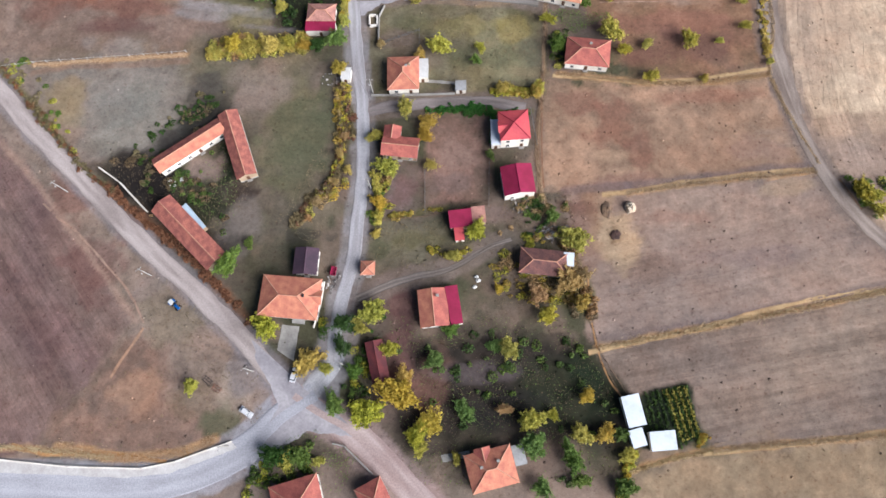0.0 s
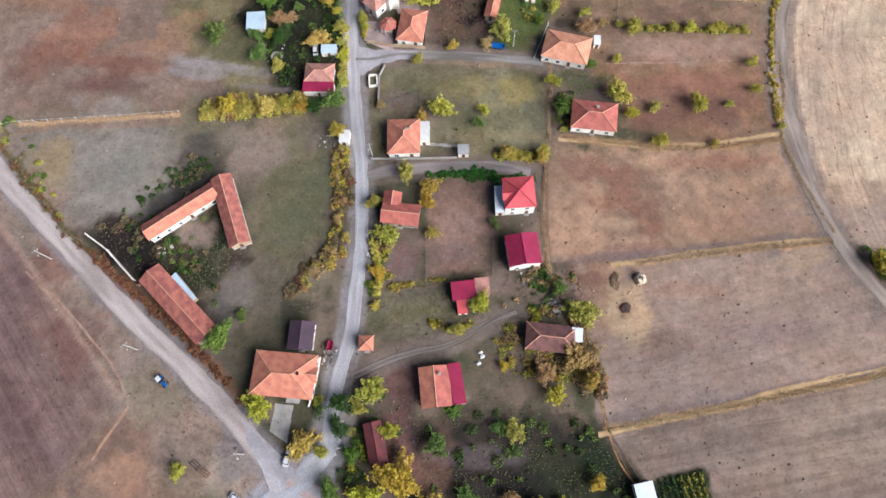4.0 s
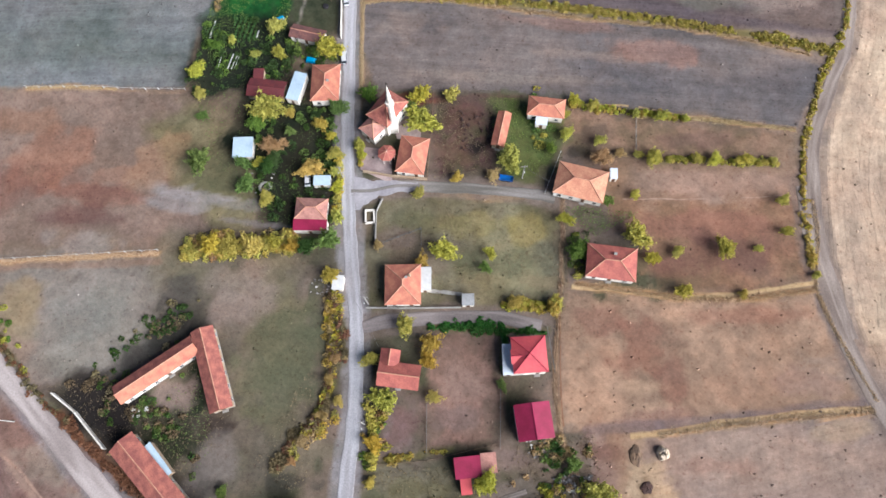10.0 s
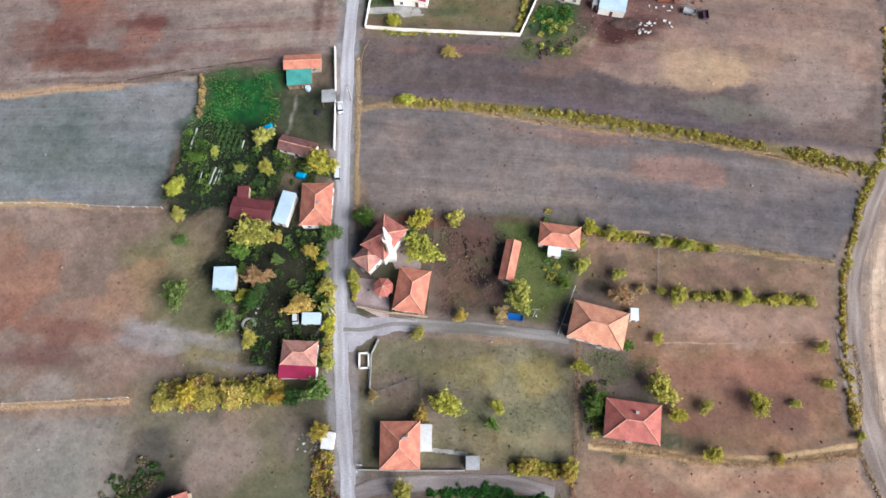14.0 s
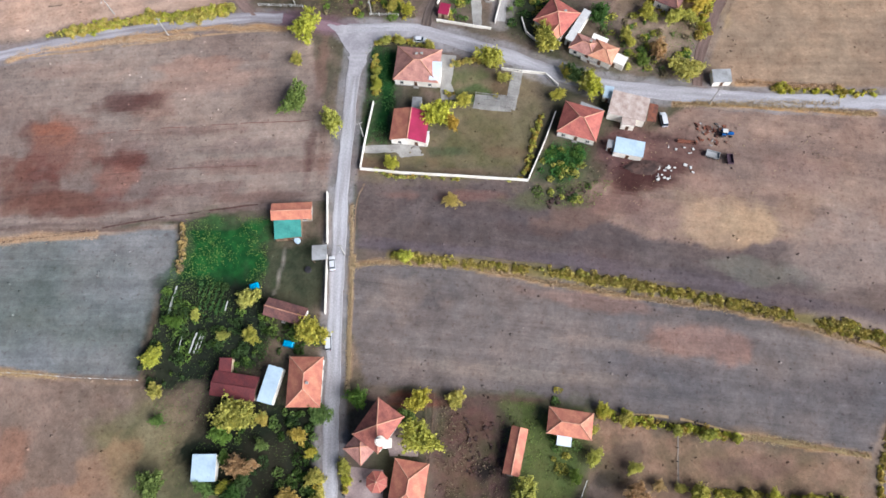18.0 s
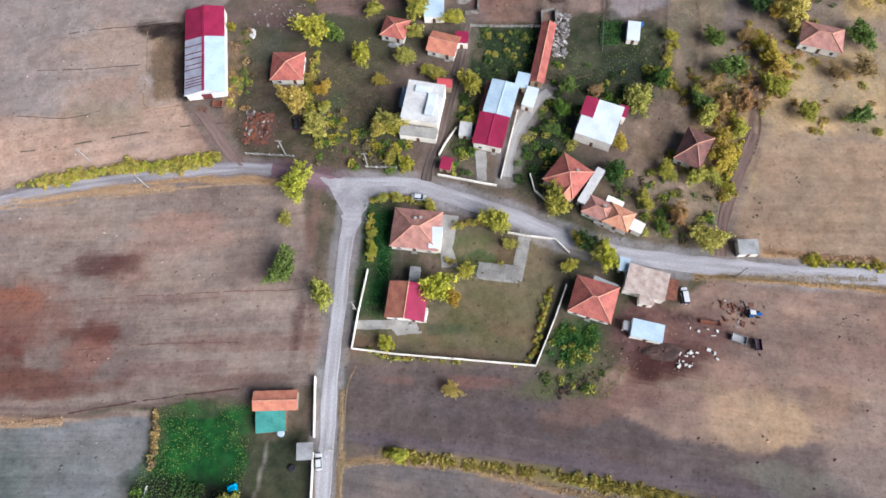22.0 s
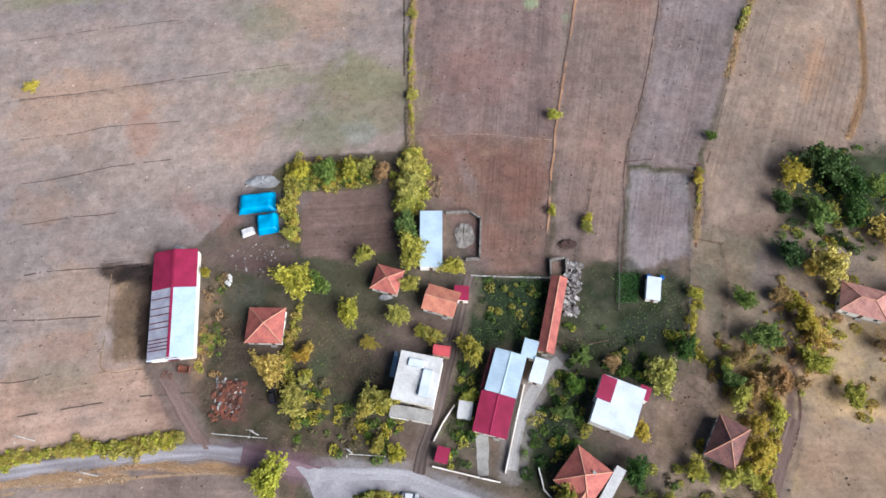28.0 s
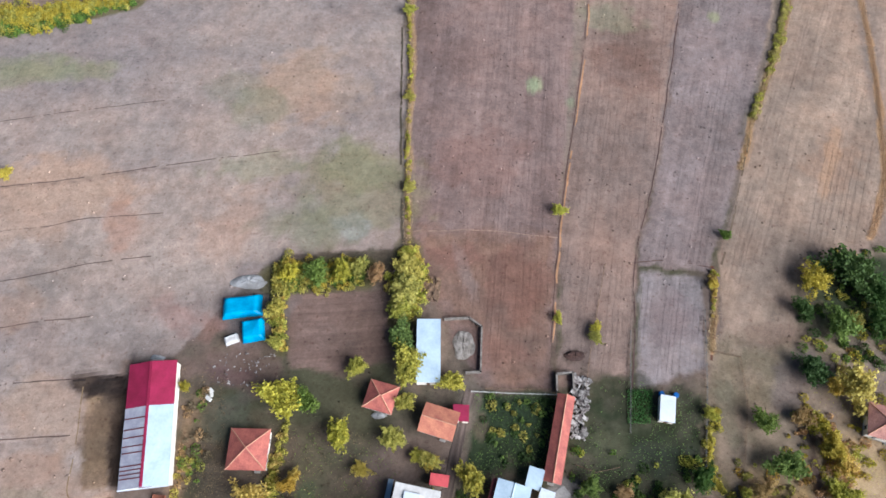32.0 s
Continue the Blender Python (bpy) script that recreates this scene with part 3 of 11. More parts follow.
        line, (low, high) = smooth_line(guide, 1.6), (0.0, 2 * reach)
    nn, runs, off = normals(line), [], low
    while off < high:
        p = line + nn * (off + 0.5 * (value_noise(line[:, 0], line[:, 1], 14, seed) - 0.5))[:, None]
        keep = inside(pts, p[:, 0], p[:, 1]) & (fbm(p[:, 0], p[:, 1], 16, seed + 2) + 0.4 * (rnd.rand() - 0.5) + 0.2 * (value_noise(p[:, 0], p[:, 1], 3.0, seed + 5) - 0.5) > gaps)
        if keep.sum() > 3:
            runs.append((p, width * (0.6 + 0.9 * rnd.rand()), 1 + depth * (2 * rnd.rand() - 1.0), keep))
        off += period * (0.6 + 0.8 * rnd.rand())
    return runs


def margin(pts, width, tone, gaps=0.3, hang=0.0):
    """A narrow strip of straw, bare soil or dark growth between two fields, with breaks."""
    line = smooth_line(pts, 0.8)
    keep = fbm(line[:, 0], line[:, 1], 9, 91) + 0.3 * (value_noise(line[:, 0], line[:, 1], 1.5, 93) - 0.5) > gaps
    return (line + normals(line) * (0.7 * (fbm(line[:, 0], line[:, 1], 6, 95) - 0.5) + hang)[:, None], width, lin(tone), keep)


def clods(count, seed):
    """Clods and stones strewn over the open ground, thicker in places: low five-cornered lumps."""
    rnd = np.random.RandomState(seed)
    p = np.column_stack([-155 + 290 * rnd.rand(count), -12 + 500 * rnd.rand(count)])
    k = fbm(p[:, 0], p[:, 1], 18, 401) + 0.25 * (rnd.rand(count) - 0.5)
    clear = k > 0.46
    for line, half in ROADS:
        q = line[::3]
        for a in q[(np.abs(q[:, 0] + 10) < 160) & (q[:, 1] > -20) & (q[:, 1] < 500)]:
            clear &= (p[:, 0] - a[0]) ** 2 + (p[:, 1] - a[1]) ** 2 > (half + 1.2) ** 2
    p = p[clear]
    n = len(p)
    r = 0.12 + 0.42 * rnd.rand(n) ** 3
    turn = rnd.rand(n) * math.pi
    ring = []
    for i in range(5):
        a = turn + i * 2 * math.pi / 5
        f = r * (0.7 + 0.6 * rnd.rand(n))
        ring.append(np.column_stack([p[:, 0] + f * np.cos(a), p[:, 1] + f * np.sin(a) * 0.8]))
    z = sampled(LIE, p[:, 0], p[:, 1])
    verts = np.stack([np.column_stack([q, z + 0.01]) for q in ring] + [np.column_stack([p, z + r * 0.7])], 1).reshape(-1, 3)
    base = np.arange(n)[:, None] * 6
    faces = np.concatenate([base + np.array([[i, (i + 1) % 5, 5]]) for i in range(5)])
    me = bpy.data.meshes.new("clod")
    me.from_pydata(verts.tolist(), [], faces.tolist())
    tint = np.where(rnd.rand(n) < 0.8, 0.58 + 0.3 * rnd.rand(n), 1.1 + 0.4 * rnd.rand(n))[:, None]
    full = np.ones((n, 6, 4), np.float32)
    full[:, :, :3] = (np.clip(sampled(TONE, p[:, 0], p[:, 1]) * tint, 0, 0.6))[:, None, :]
    tone = me.color_attributes.new("tone", "FLOAT_COLOR", "POINT")
    tone.data.foreach_set("color", full.ravel())
    me.materials.append(EARTH)
    return tagged(new("clod", me), "earth clods and stones strewn over the dry ground", "clods", kind="stuff")


def stain_or_shade(x, y, rx, ry, rot, tone, alpha):
    """A soft-edged patch of other soil, growth or litter, or of shade put into the ground colour."""
    ca, sa = math.cos(radians(rot)), math.sin(radians(rot))
    reach = max(rx, ry) * 1.8
    i0, i1 = np.clip(((x - reach - X0) / CELL, (x + reach - X0) / CELL + 1), 0, NX).astype(int)
    j0, j1 = np.clip(((y - reach - Y0) / CELL, (y + reach - Y0) / CELL + 1), 0, NY).astype(int)
    sl = (slice(j0, j1), slice(i0, i1))
    gx, gy = GX[sl], GY[sl]
    if gx.size == 0:
        return
    u, v = (gx - x) * ca + (gy - y) * sa, -(gx - x) * sa + (gy - y) * ca
    r = np.sqrt((u / rx) ** 2 + (v / ry) ** 2) + 1.1 * (fbm(gx, gy, max(rx, ry) * 0.7, int(abs(x * 7 + y * 3)) % 400) - 0.5) + 1.0 * (fbm(gx, gy, 4.0, 9) - 0.5)
    k = (alpha * np.clip((1.05 - r) / 0.4, 0, 1))[..., None]
    TONE[sl] = TONE[sl] * (1 - k) + np.array(lin(tone)) * k


def band(pts, width, tone, alpha=0.8):
    """A strip of other growth or soil, or of painted edge shading, along a line."""
    global TONE
    for (ax, ay), (bx, by) in zip(pts, pts[1:]):
        i0, i1 = int((min(ax, bx) - 6 - X0) / CELL), int((max(ax, bx) + 6 - X0) / CELL) + 1
        j0, j1 = int((min(ay, by) - 6 - Y0) / CELL), int((max(ay, by) + 6 - Y0) / CELL) + 1
        sl = (slice(max(j0, 0), max(j1, 0)), slice(max(i0, 0), max(i1, 0)))
        x, y = WX[sl], WY[sl]
        if x.size == 0:
            continue
        l2 = (bx - ax) ** 2 + (by - ay) ** 2 + 1e-6
        t = np.clip(((x - ax) * (bx - ax) + (y - ay) * (by - ay)) / l2, 0, 1)
        d = np.hypot(x - ax - t * (bx - ax), y - ay - t * (by - ay))
        k = (alpha * np.clip((width * 0.62 - d) / 0.8, 0, 1))[..., None]
        TONE[sl] = TONE[sl] * (1 - k) + np.array(lin(tone)) * k


LIE = 0.10 * (fbm(GX, GY, 3.0, 5) - 0.5) - 0.02
EARTH = ground_material()


def finish_ground():
    z = LIE
    verts = np.stack([GX, GY, z], -1).reshape(-1, 3)
    idx = np.arange(NX * NY).reshape(NY, NX)
    quads = np.stack([idx[:-1, :-1], idx[:-1, 1:], idx[1:, 1:], idx[1:, :-1]], -1).reshape(-1, 4)
    # an apron to the horizon
    n0 = len(verts)
    ring = [idx[0, 0], idx[0, -1], idx[-1, -1], idx[-1, 0]]
    far = 2400.0
    apron = np.array([(X0 - far, Y0 - far, -3), (X1 + far, Y0 - far, -3), (X1 + far, Y1 + far, -3), (X0 - far, Y1 + far, -3)])
    verts = np.vstack([verts, apron])
    me = bpy.data.meshes.new("ground")
    rim = [list(idx[0, :]), list(idx[:, -1]), list(idx[-1, ::-1]), list(idx[::-1, 0])]
    faces = quads.tolist()
    for s in range(4):
        faces.append([n0 + s, n0 + (s + 1) % 4] + rim[s][::-1])
    me.from_pydata(verts.tolist(), [], faces)
    tone = me.color_attributes.new("tone", "FLOAT_COLOR", "POINT")
    cols = np.ones((len(verts), 4), np.float32)
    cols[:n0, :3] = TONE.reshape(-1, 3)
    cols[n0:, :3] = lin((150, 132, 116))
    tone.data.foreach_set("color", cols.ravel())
    way = me.color_attributes.new("grain", "FLOAT_COLOR", "POINT")
    cols = np.ones((len(verts), 4), np.float32)
    cols[:n0, :3] = GRAIN.reshape(-1, 3)
    way.data.foreach_set("color", cols.ravel())
    me.materials.append(EARTH)
    tagged(new("ground", me), "dry autumn farmland with stubble, ploughed soil and grass", "ground", kind="structure")


# ---- roads and strips ----
def smooth_line(pts, step):
    """A Catmull-Rom line through the points, resampled."""
    p = [np.array(q, float) for q in pts]
    p = [2 * p[0] - p[1]] + p + [2 * p[-1] - p[-2]]
    out = []
    for i in range(1, len(p) - 2):
        n = max(2, int(np.linalg.norm(p[i + 1] - p[i]) / step))
        for k in range(n):
            t = k / n
            out.append(0.5 * (2 * p[i] + (p[i + 1] - p[i - 1]) * t + (2 * p[i - 1] - 5 * p[i] + 4 * p[i + 1] - p[i + 2]) * t * t + (3 * p[i] - p[i - 1] - 3 * p[i + 1] + p[i + 2]) * t ** 3))
    out.append(p[-2])
    return np.array(out)


def normals(line):
    d = np.gradient(line, axis=0)
    d /= np.linalg.norm(d, axis=1)[:, None] + 1e-9
    return np.stack([-d[:, 1], d[:, 0]], -1)


ROADS = []


def road(name, pts, width, mat, label, tones, z=0.05, rough=0.5, end=None, tracks=0.05):
    """A ribbon with uneven edges, slightly crowned: two pale wheel tracks, and streaks along the way."""
    line = smooth_line(pts, 1.0)
    nn = normals(line)
    n = len(line)
    w = np.linspace(width, end or width, n) / 2
    along = np.concatenate([[0], np.cumsum(np.linalg.norm(np.diff(line, axis=0), axis=1))])
    ROADS.append((line, width / 2 + 0.2))
    across = (-1, -0.9, -0.74, -0.56, -0.4, -0.22, 0, 0.22, 0.4, 0.56, 0.74, 0.9, 1)
    m = len(across)
    a, c = np.array(lin(tones[0])), np.array(lin(tones[1]))
    rows, cols = [], []
    for s in across:
        off = s * w
        if abs(s) > 0.7:
            off = off + np.sign(s) * rough * (fbm(line[:, 0], line[:, 1], 4.0, 77 if s > 0 else 99) - 0.5) * 2 * (abs(s) - 0.5) * 2
        zz = -0.10 if abs(s) == 1 else 0.03 * (1 - s * s) - (0.02 if 0.3 < abs(s) < 0.6 else 0)
        rows.append(np.column_stack([line + nn * off[:, None], np.full(n, z + zz)]))
        worn = math.exp(-((abs(s) - 0.45) / 0.2) ** 2)
        f = np.clip(1.5 * (fbm(along / 5.0, np.full(n, s * width), 1.6, 55) - 0.42) + 0.42 - 0.16 * worn + 0.3 * (abs(s) > 0.8) + 1.2 * (fbm(line[:, 0], line[:, 1], 14, 12) - 0.5), 0, 1)[:, None]
        cols.append((a * (1 - f) + c * f) * (1 + tracks * (worn - 0.5)))
    verts = np.stack(rows, 1).reshape(-1, 3)
    faces = [(i * m + k + 1, i * m + k, (i + 1) * m + k, (i + 1) * m + k + 1) for i in range(n - 1) for k in range(m - 1)]
    me = mesh_of(name, verts, faces, mat)
    tone = me.color_attributes.new("tone", "FLOAT_COLOR", "POINT")
    full = np.ones((len(verts), 4), np.float32)
    full[:, :3] = np.stack(cols, 1).reshape(-1, 3)
    tone.data.foreach_set("color", full.ravel())
    return tagged(new(name, me), label, "road", kind="structure")


RNG = np.random.RandomState(5)


def quads_at(c, size, upright=0.0, spread=1.3):
    """Leaf blades: one bent quad of two faces at every centre, at random turns."""
    n = len(c)
    a, t = RNG.rand(n) * 2 * math.pi, np.arccos(np.clip(RNG.rand(n) * (1 - upright) , 0, 1)) if upright else np.arccos(1 - spread * RNG.rand(n))
    nrm = np.stack([np.sin(t) * np.cos(a), np.sin(t) * np.sin(a), np.cos(t)], -1)
    ref = np.where(np.abs(nrm[:, 2:3]) > 0.9, np.array([[1.0, 0, 0]]), np.array([[0, 0, 1.0]]))
    u = np.cross(nrm, ref)
    u /= np.linalg.norm(u, axis=1)[:, None]
    v = np.cross(nrm, u)
    s = (size * (0.6 + 0.8 * RNG.rand(n)))[:, None]
    verts = np.stack([c - u * s * 0.5 - v * s * 0.15, c - v * s * 0.55 + nrm * s * 0.12, c + u * s * 0.5 - v * s * 0.1, c + v * s * 0.6 + nrm * s * 0.1], 1)
    verts = verts.reshape(-1, 3)
    idx = np.arange(n)[:, None] * 4
    faces = np.concatenate([idx + np.array([[0, 1, 2]]), idx + np.array([[0, 2, 3]])], 1).reshape(-1, 3)
    return verts, faces


def crown_points(rx, rz, clumps, per, spread, z0, gap=0.25):
    """Centres of leaves, gathered in clumps on and within an uneven crown."""
    out = []
    lobes = RNG.rand(3) * 2 * math.pi
    for i in range(clumps):
        t, a = math.acos(1 - 1.75 * RNG.rand()), RNG.rand() * 2 * math.pi
        r = (0.55 + 0.5 * RNG.rand()) * (1 - gap * RNG.rand())
        r *= 1 + 0.26 * math.sin(2 * a + lobes[0]) + 0.2 * math.sin(3 * a + lobes[1]) + 0.12 * math.sin(5 * a + lobes[2])
        c = np.array([rx * r * math.sin(t) * math.cos(a), rx * r * math.sin(t) * math.sin(a), z0 + rz * (0.95 + r * math.cos(t))])
        d = RNG.normal(size=(per, 3)) * 0.42
        way = np.array([math.sin(t) * math.cos(a), math.sin(t) * math.sin(a), 0.35 + 0.5 * math.cos(t)])
        reach = (RNG.rand(per) - 0.55)[:, None] * 2.4 * (0.6 + 0.8 * RNG.rand())
        taper = 1.15 - 0.5 * np.abs(reach) / 1.6
        out.append(c + (d * taper + way * reach) * spread * (0.7 + 0.6 * RNG.rand()) * np.array([1, 1, 0.8]))
    return np.concatenate(out)


def tree_kind(leaf, shape):
    """Meshes of one tree of unit crown radius 3 m: a trunk with limbs, and a crown of leaf clumps."""
    bm = bmesh.new()
    tall = shape["trunk"]
    tube(bm, (0, 0, -0.1), (0.1, 0.05, tall), 0.24, 0.15, 8)
    for i in range(6):
        a, z = i * 1.05 + RNG.rand(), tall * (0.7 + 0.3 * RNG.rand())
        l = 1.3 + 0.9 * RNG.rand()
        e = Vector((l * math.cos(a), l * math.sin(a), z + 1.0 + RNG.rand()))
        tube(bm, (0.08, 0.04, z), e, 0.10, 0.05, 6)
        tube(bm, e, e + Vector((0.8 * math.cos(a + 0.5), 0.8 * math.sin(a + 0.5), 0.6)), 0.05, 0.02, 5)
    tm = bpy.data.meshes.new("trunk")
    bm.to_mesh(tm)
    bm.free()
    tm.materials.append(BARK)
    c = crown_points(2.6, shape["rz"], shape["clumps"], shape["per"], shape["spread"], tall * 0.75, shape["gap"])
    v, f = quads_at(c, shape["leaf"], spread=0.8)
    return tm, mesh_of("crown", v, f, leaf)


SHAPES = [dict(trunk=1.1, rz=1.7, clumps=100, per=36, spread=0.55, leaf=0.29, gap=0.35),
          dict(trunk=0.9, rz=1.45, clumps=74, per=40, spread=0.6, leaf=0.29, gap=0.55),
          dict(trunk=1.3, rz=1.9, clumps=106, per=36, spread=0.55, leaf=0.29, gap=0.4),
          dict(trunk=1.0, rz=1.6, clumps=82, per=40, spread=0.58, leaf=0.29, gap=0.6),
          dict(trunk=1.2, rz=1.8, clumps=94, per=38, spread=0.55, leaf=0.29, gap=0.45)]
LEAVES = {"green": (L_GREEN, "green-leaved"), "dark": (L_DARK, "dark green"), "lime": (L_LIME, "yellow-green"), "gold": (L_GOLD, "golden autumn"), "ochre": (L_OCHRE, "ochre autumn")}
TREES = {k: [tree_kind(m, s) for s in SHAPES] for k, (m, _) in LEAVES.items()}
TREE_N = [0]


def tree(x, y, r, leaf):
    """A tree or large bush with a crown of radius r metres."""
    TREE_N[0] += 1
    i = TREE_N[0]
    tm, cm = TREES[leaf][i % 5]
    small = r < 1.7
    ob = thing("bush" if small else "tree", x, y, (i * 137) % 360, ("%s bush growing low on the ground" if small else "%s broadleaf tree with a rounded crown") % LEAVES[leaf][1], "bush" if small else "tree", "village trees")
    s = r / 3.0
    ob.scale = (s * (0.8 + 0.45 * ((i * 37) % 11) / 11), s * (0.8 + 0.45 * ((i * 53) % 13) / 13), s * (0.8 if r > 4 else 0.95))
    for n_, me in (("trunk", tm), ("crown", cm)):
        c = new(n_, me)
        c.parent = ob
    return ob


def hedge(name, pts, width, height, mat, density, label, leaf=0.34, category="hedge", gaps=0.22, low=False, second=None):
    """A strip of growth along a line: domed clumps of leaves of uneven size, or low blades, with gaps."""
    line = smooth_line(pts, 0.5)
    nn = normals(line)
    seg = np.linalg.norm(np.diff(line, axis=0), axis=1).sum()
    if low:
        n = int(seg * density)
        i = RNG.randint(0, len(line), n)
        k = fbm(line[i, 0], line[i, 1], 6.0, 31)
        keep = k + 0.3 * (RNG.rand(n) - 0.5) > gaps
        i, k = i[keep], k[keep]
        n = len(i)
        off = RNG.normal(size=n) * 0.3 * width * (0.4 + k)
        p = line[i] + nn[i] * off[:, None] + (RNG.rand(n, 2) - 0.5) * 0.5
        v, f = quads_at(np.column_stack([p, height * RNG.rand(n) * (0.3 + k)]), leaf, spread=0.7)
        return tagged(new(name, mesh_of(name, v, f, mat)), label, category, kind="stuff")
    piles = [[], []]
    count = int(seg * density / 15)
    for c in range(count):
        i = RNG.randint(0, len(line))
        k = float(fbm(line[i:i + 1, 0], line[i:i + 1, 1], 9.0, 31)[0])
        if k + 0.25 * (RNG.rand() - 0.5) < gaps + 0.08:
            continue
        r = (0.35 + 0.75 * RNG.rand()) * (0.5 + k) * min(1.5, 0.45 + width * 0.22)
        q = line[i] + nn[i] * RNG.normal() * 0.3 * width * (0.3 + k)
        n = int(60 * r * r) + 10
        d = RNG.normal(size=(n, 3))
        d /= np.linalg.norm(d, axis=1)[:, None]
        d[:, 2] = np.abs(d[:, 2])
        piles[1 if second and RNG.rand() < 0.35 else 0].append(np.array([q[0], q[1], 0.0]) + d * np.array([r, r, height * (0.3 + k) * (0.5 + 0.6 * RNG.rand())]) * (0.5 + 0.5 * RNG.rand(n))[:, None])
    for pile, m in zip(piles, (mat, second)):
        if pile:
            v, f = quads_at(np.concatenate(pile), leaf, spread=1.0)
            ob = tagged(new(name, mesh_of(name, v, f, m)), label, category, kind="stuff")
    return None


def weeds(name, pts, count, height, mat, label, leaf=0.25, category="grass", upright=0.0, gaps=0.42, cell=6.0):
    """Growth scattered in patches over an area."""
    a = np.array(pts)
    lo, hi = a.min(0), a.max(0)
    p = lo + RNG.rand(count, 2) * (hi - lo)
    p = p[inside(pts, p[:, 0], p[:, 1])]
    k = fbm(p[:, 0], p[:, 1], cell, 61) + (RNG.rand(len(p)) - 0.5) * 0.24
    clear = np.ones(len(p), bool)
    for line, half in ROADS:
        near = line[::2][(line[::2, 0] > lo[0] - 8) & (line[::2, 0] < hi[0] + 8) & (line[::2, 1] > lo[1] - 8) & (line[::2, 1] < hi[1] + 8)]
        for q in near:
            clear &= (p[:, 0] - q[0]) ** 2 + (p[:, 1] - q[1]) ** 2 > half ** 2
    keep = (k > gaps) & clear
    p, k = p[keep], k[keep]
    z = height * RNG.rand(len(p)) * (k - gaps + 0.25) * 2
    v, f = quads_at(np.column_stack([p, z + 0.03]), leaf, upright=upright, spread=0.8)
    return tagged(new(name, mesh_of(name, v, f, mat)), label, category, kind="stuff")


# ---- walls, fences, poles ----
def low_wall(name, pts, h, t, mat, label, category="wall"):
    """A masonry wall in straight runs, each run a part with a coping."""
    ob = thing(name, pts[0][0], pts[0][1], 0, label, category)
    for (ax, ay), (bx, by) in zip(pts, pts[1:]):
        l, a = math.hypot(bx - ax, by - ay), math.degrees(math.atan2(by - ay, bx - ax))
        m = pose(ax - pts[0][0], ay - pts[0][1], 0, 0, 0, a)
        q = part("wall_run", boxm(-t / 2, l + t / 2, -t / 2, t / 2, -0.2, h), mat, ob)
        q.matrix_basis = m
        c = part("coping", boxm(-t / 2 - 0.03, l + t / 2 + 0.03, -t / 2 - 0.06, t / 2 + 0.06, h + 0.003, h + 0.09), mat, ob)
        c.matrix_basis = m
    return ob


POST_MESH = {}


def fence(pts, label, h=1.3, step=3.0, mat=None, rails=3, thick=0.05):
    """Posts with wires or rails between them."""
    mat = mat or WOOD
    ob = thing("fence", pts[0][0], pts[0][1], 0, label, "fence")
    key = (h, mat.name)
    if key not in POST_MESH:
        bm = boxm(-0.07, 0.07, -0.07, 0.07, -0.2, h)
        POST_MESH[key] = bpy.data.meshes.new("post")
        bm.to_mesh(POST_MESH[key])
        bm.free()
        POST_MESH[key].materials.append(mat)
    ox, oy = pts[0]
    for (ax, ay), (bx, by) in zip(pts, pts[1:]):
        l = math.hypot(bx - ax, by - ay)
        n = max(1, int(l / step))
        a = math.degrees(math.atan2(by - ay, bx - ax))
        for i in range(n + 1):
            p = new("post", POST_MESH[key])
            p.parent = ob
            p.location = (ax - ox + (bx - ax) * i / n, ay - oy + (by - ay) * i / n, 0)
        for r in range(rails):
            q = part("rail", boxm(0, l, -thick / 2, thick / 2, h * (r + 0.8) / rails - 0.1 - thick, h * (r + 0.8) / rails - 0.1), mat, ob)
            q.matrix_basis = pose(ax - ox, ay - oy, 0, 0, 0, a)
    return ob


def pole(x, y, rot, h=8.5, mat=None, label="tall pale concrete utility pole beside the road"):
    ob = thing("utility_pole", x, y, rot, label, "pole", "utility poles")
    part("shaft", tube(bmesh.new(), (0, 0, -0.2), (0, 0, h), 0.2, 0.12, 8), mat or CONCRETE, ob)
    part("crossarm", boxm(-0.9, 0.9, -0.07, 0.07, h - 0.7, h - 0.55), mat or CONCRETE, ob)
    for i in (-0.8, 0.0, 0.8):
        part("insulator", tube(bmesh.new(), (i, 0, h - 0.55), (i, 0, h - 0.3), 0.06, 0.05, 6), FRAME, ob)
    lampo = part("lamp_arm", tube(bmesh.new(), (0, 0, h - 1.2), (0, -1.4, h - 0.8), 0.05, 0.04, 6), CHROME, ob)
    part("lamp_head", boxm(-0.12, 0.12, -1.9, -1.35, h - 0.86, h - 0.74, bevel=0.03), FRAME, lampo)
    return ob


def cable(a, b, sag=0.8):
    cu = bpy.data.curves.new("cable", "CURVE")
    cu.dimensions, cu.bevel_depth, cu.bevel_resolution = "3D", 0.025, 1
    sp = cu.splines.new("POLY")
    sp.points.add(12)
    for i in range(13):
        t = i / 12
        q = [a[k] + (b[k] - a[k]) * t for k in range(3)]
        sp.points[i].co = (q[0], q[1], q[2] - sag * 4 * t * (1 - t), 1)
    cu.materials.append(WIRE)
    return tagged(new("cable", cu), "thin overhead cable strung between poles", "cable")


# ---- vehicles and farm things ----
def car(x, y, rot, label, paint=None, van=False):
    ob = thing("van" if van else "car", x, y, rot, label, "van" if van else "car", "parked cars")
    paint = paint or CARPAINT
    L, Wd = (4.7, 1.8) if van else (4.2, 1.65)
    part("body", boxm(-L / 2, L / 2, -Wd / 2, Wd / 2, 0.28, 0.82, bevel=0.14), paint, ob)
    top = 1.75 if van else 1.4
    x0, x1 = (-L * 0.48, L * 0.25) if van else (-L * 0.36, L * 0.2)
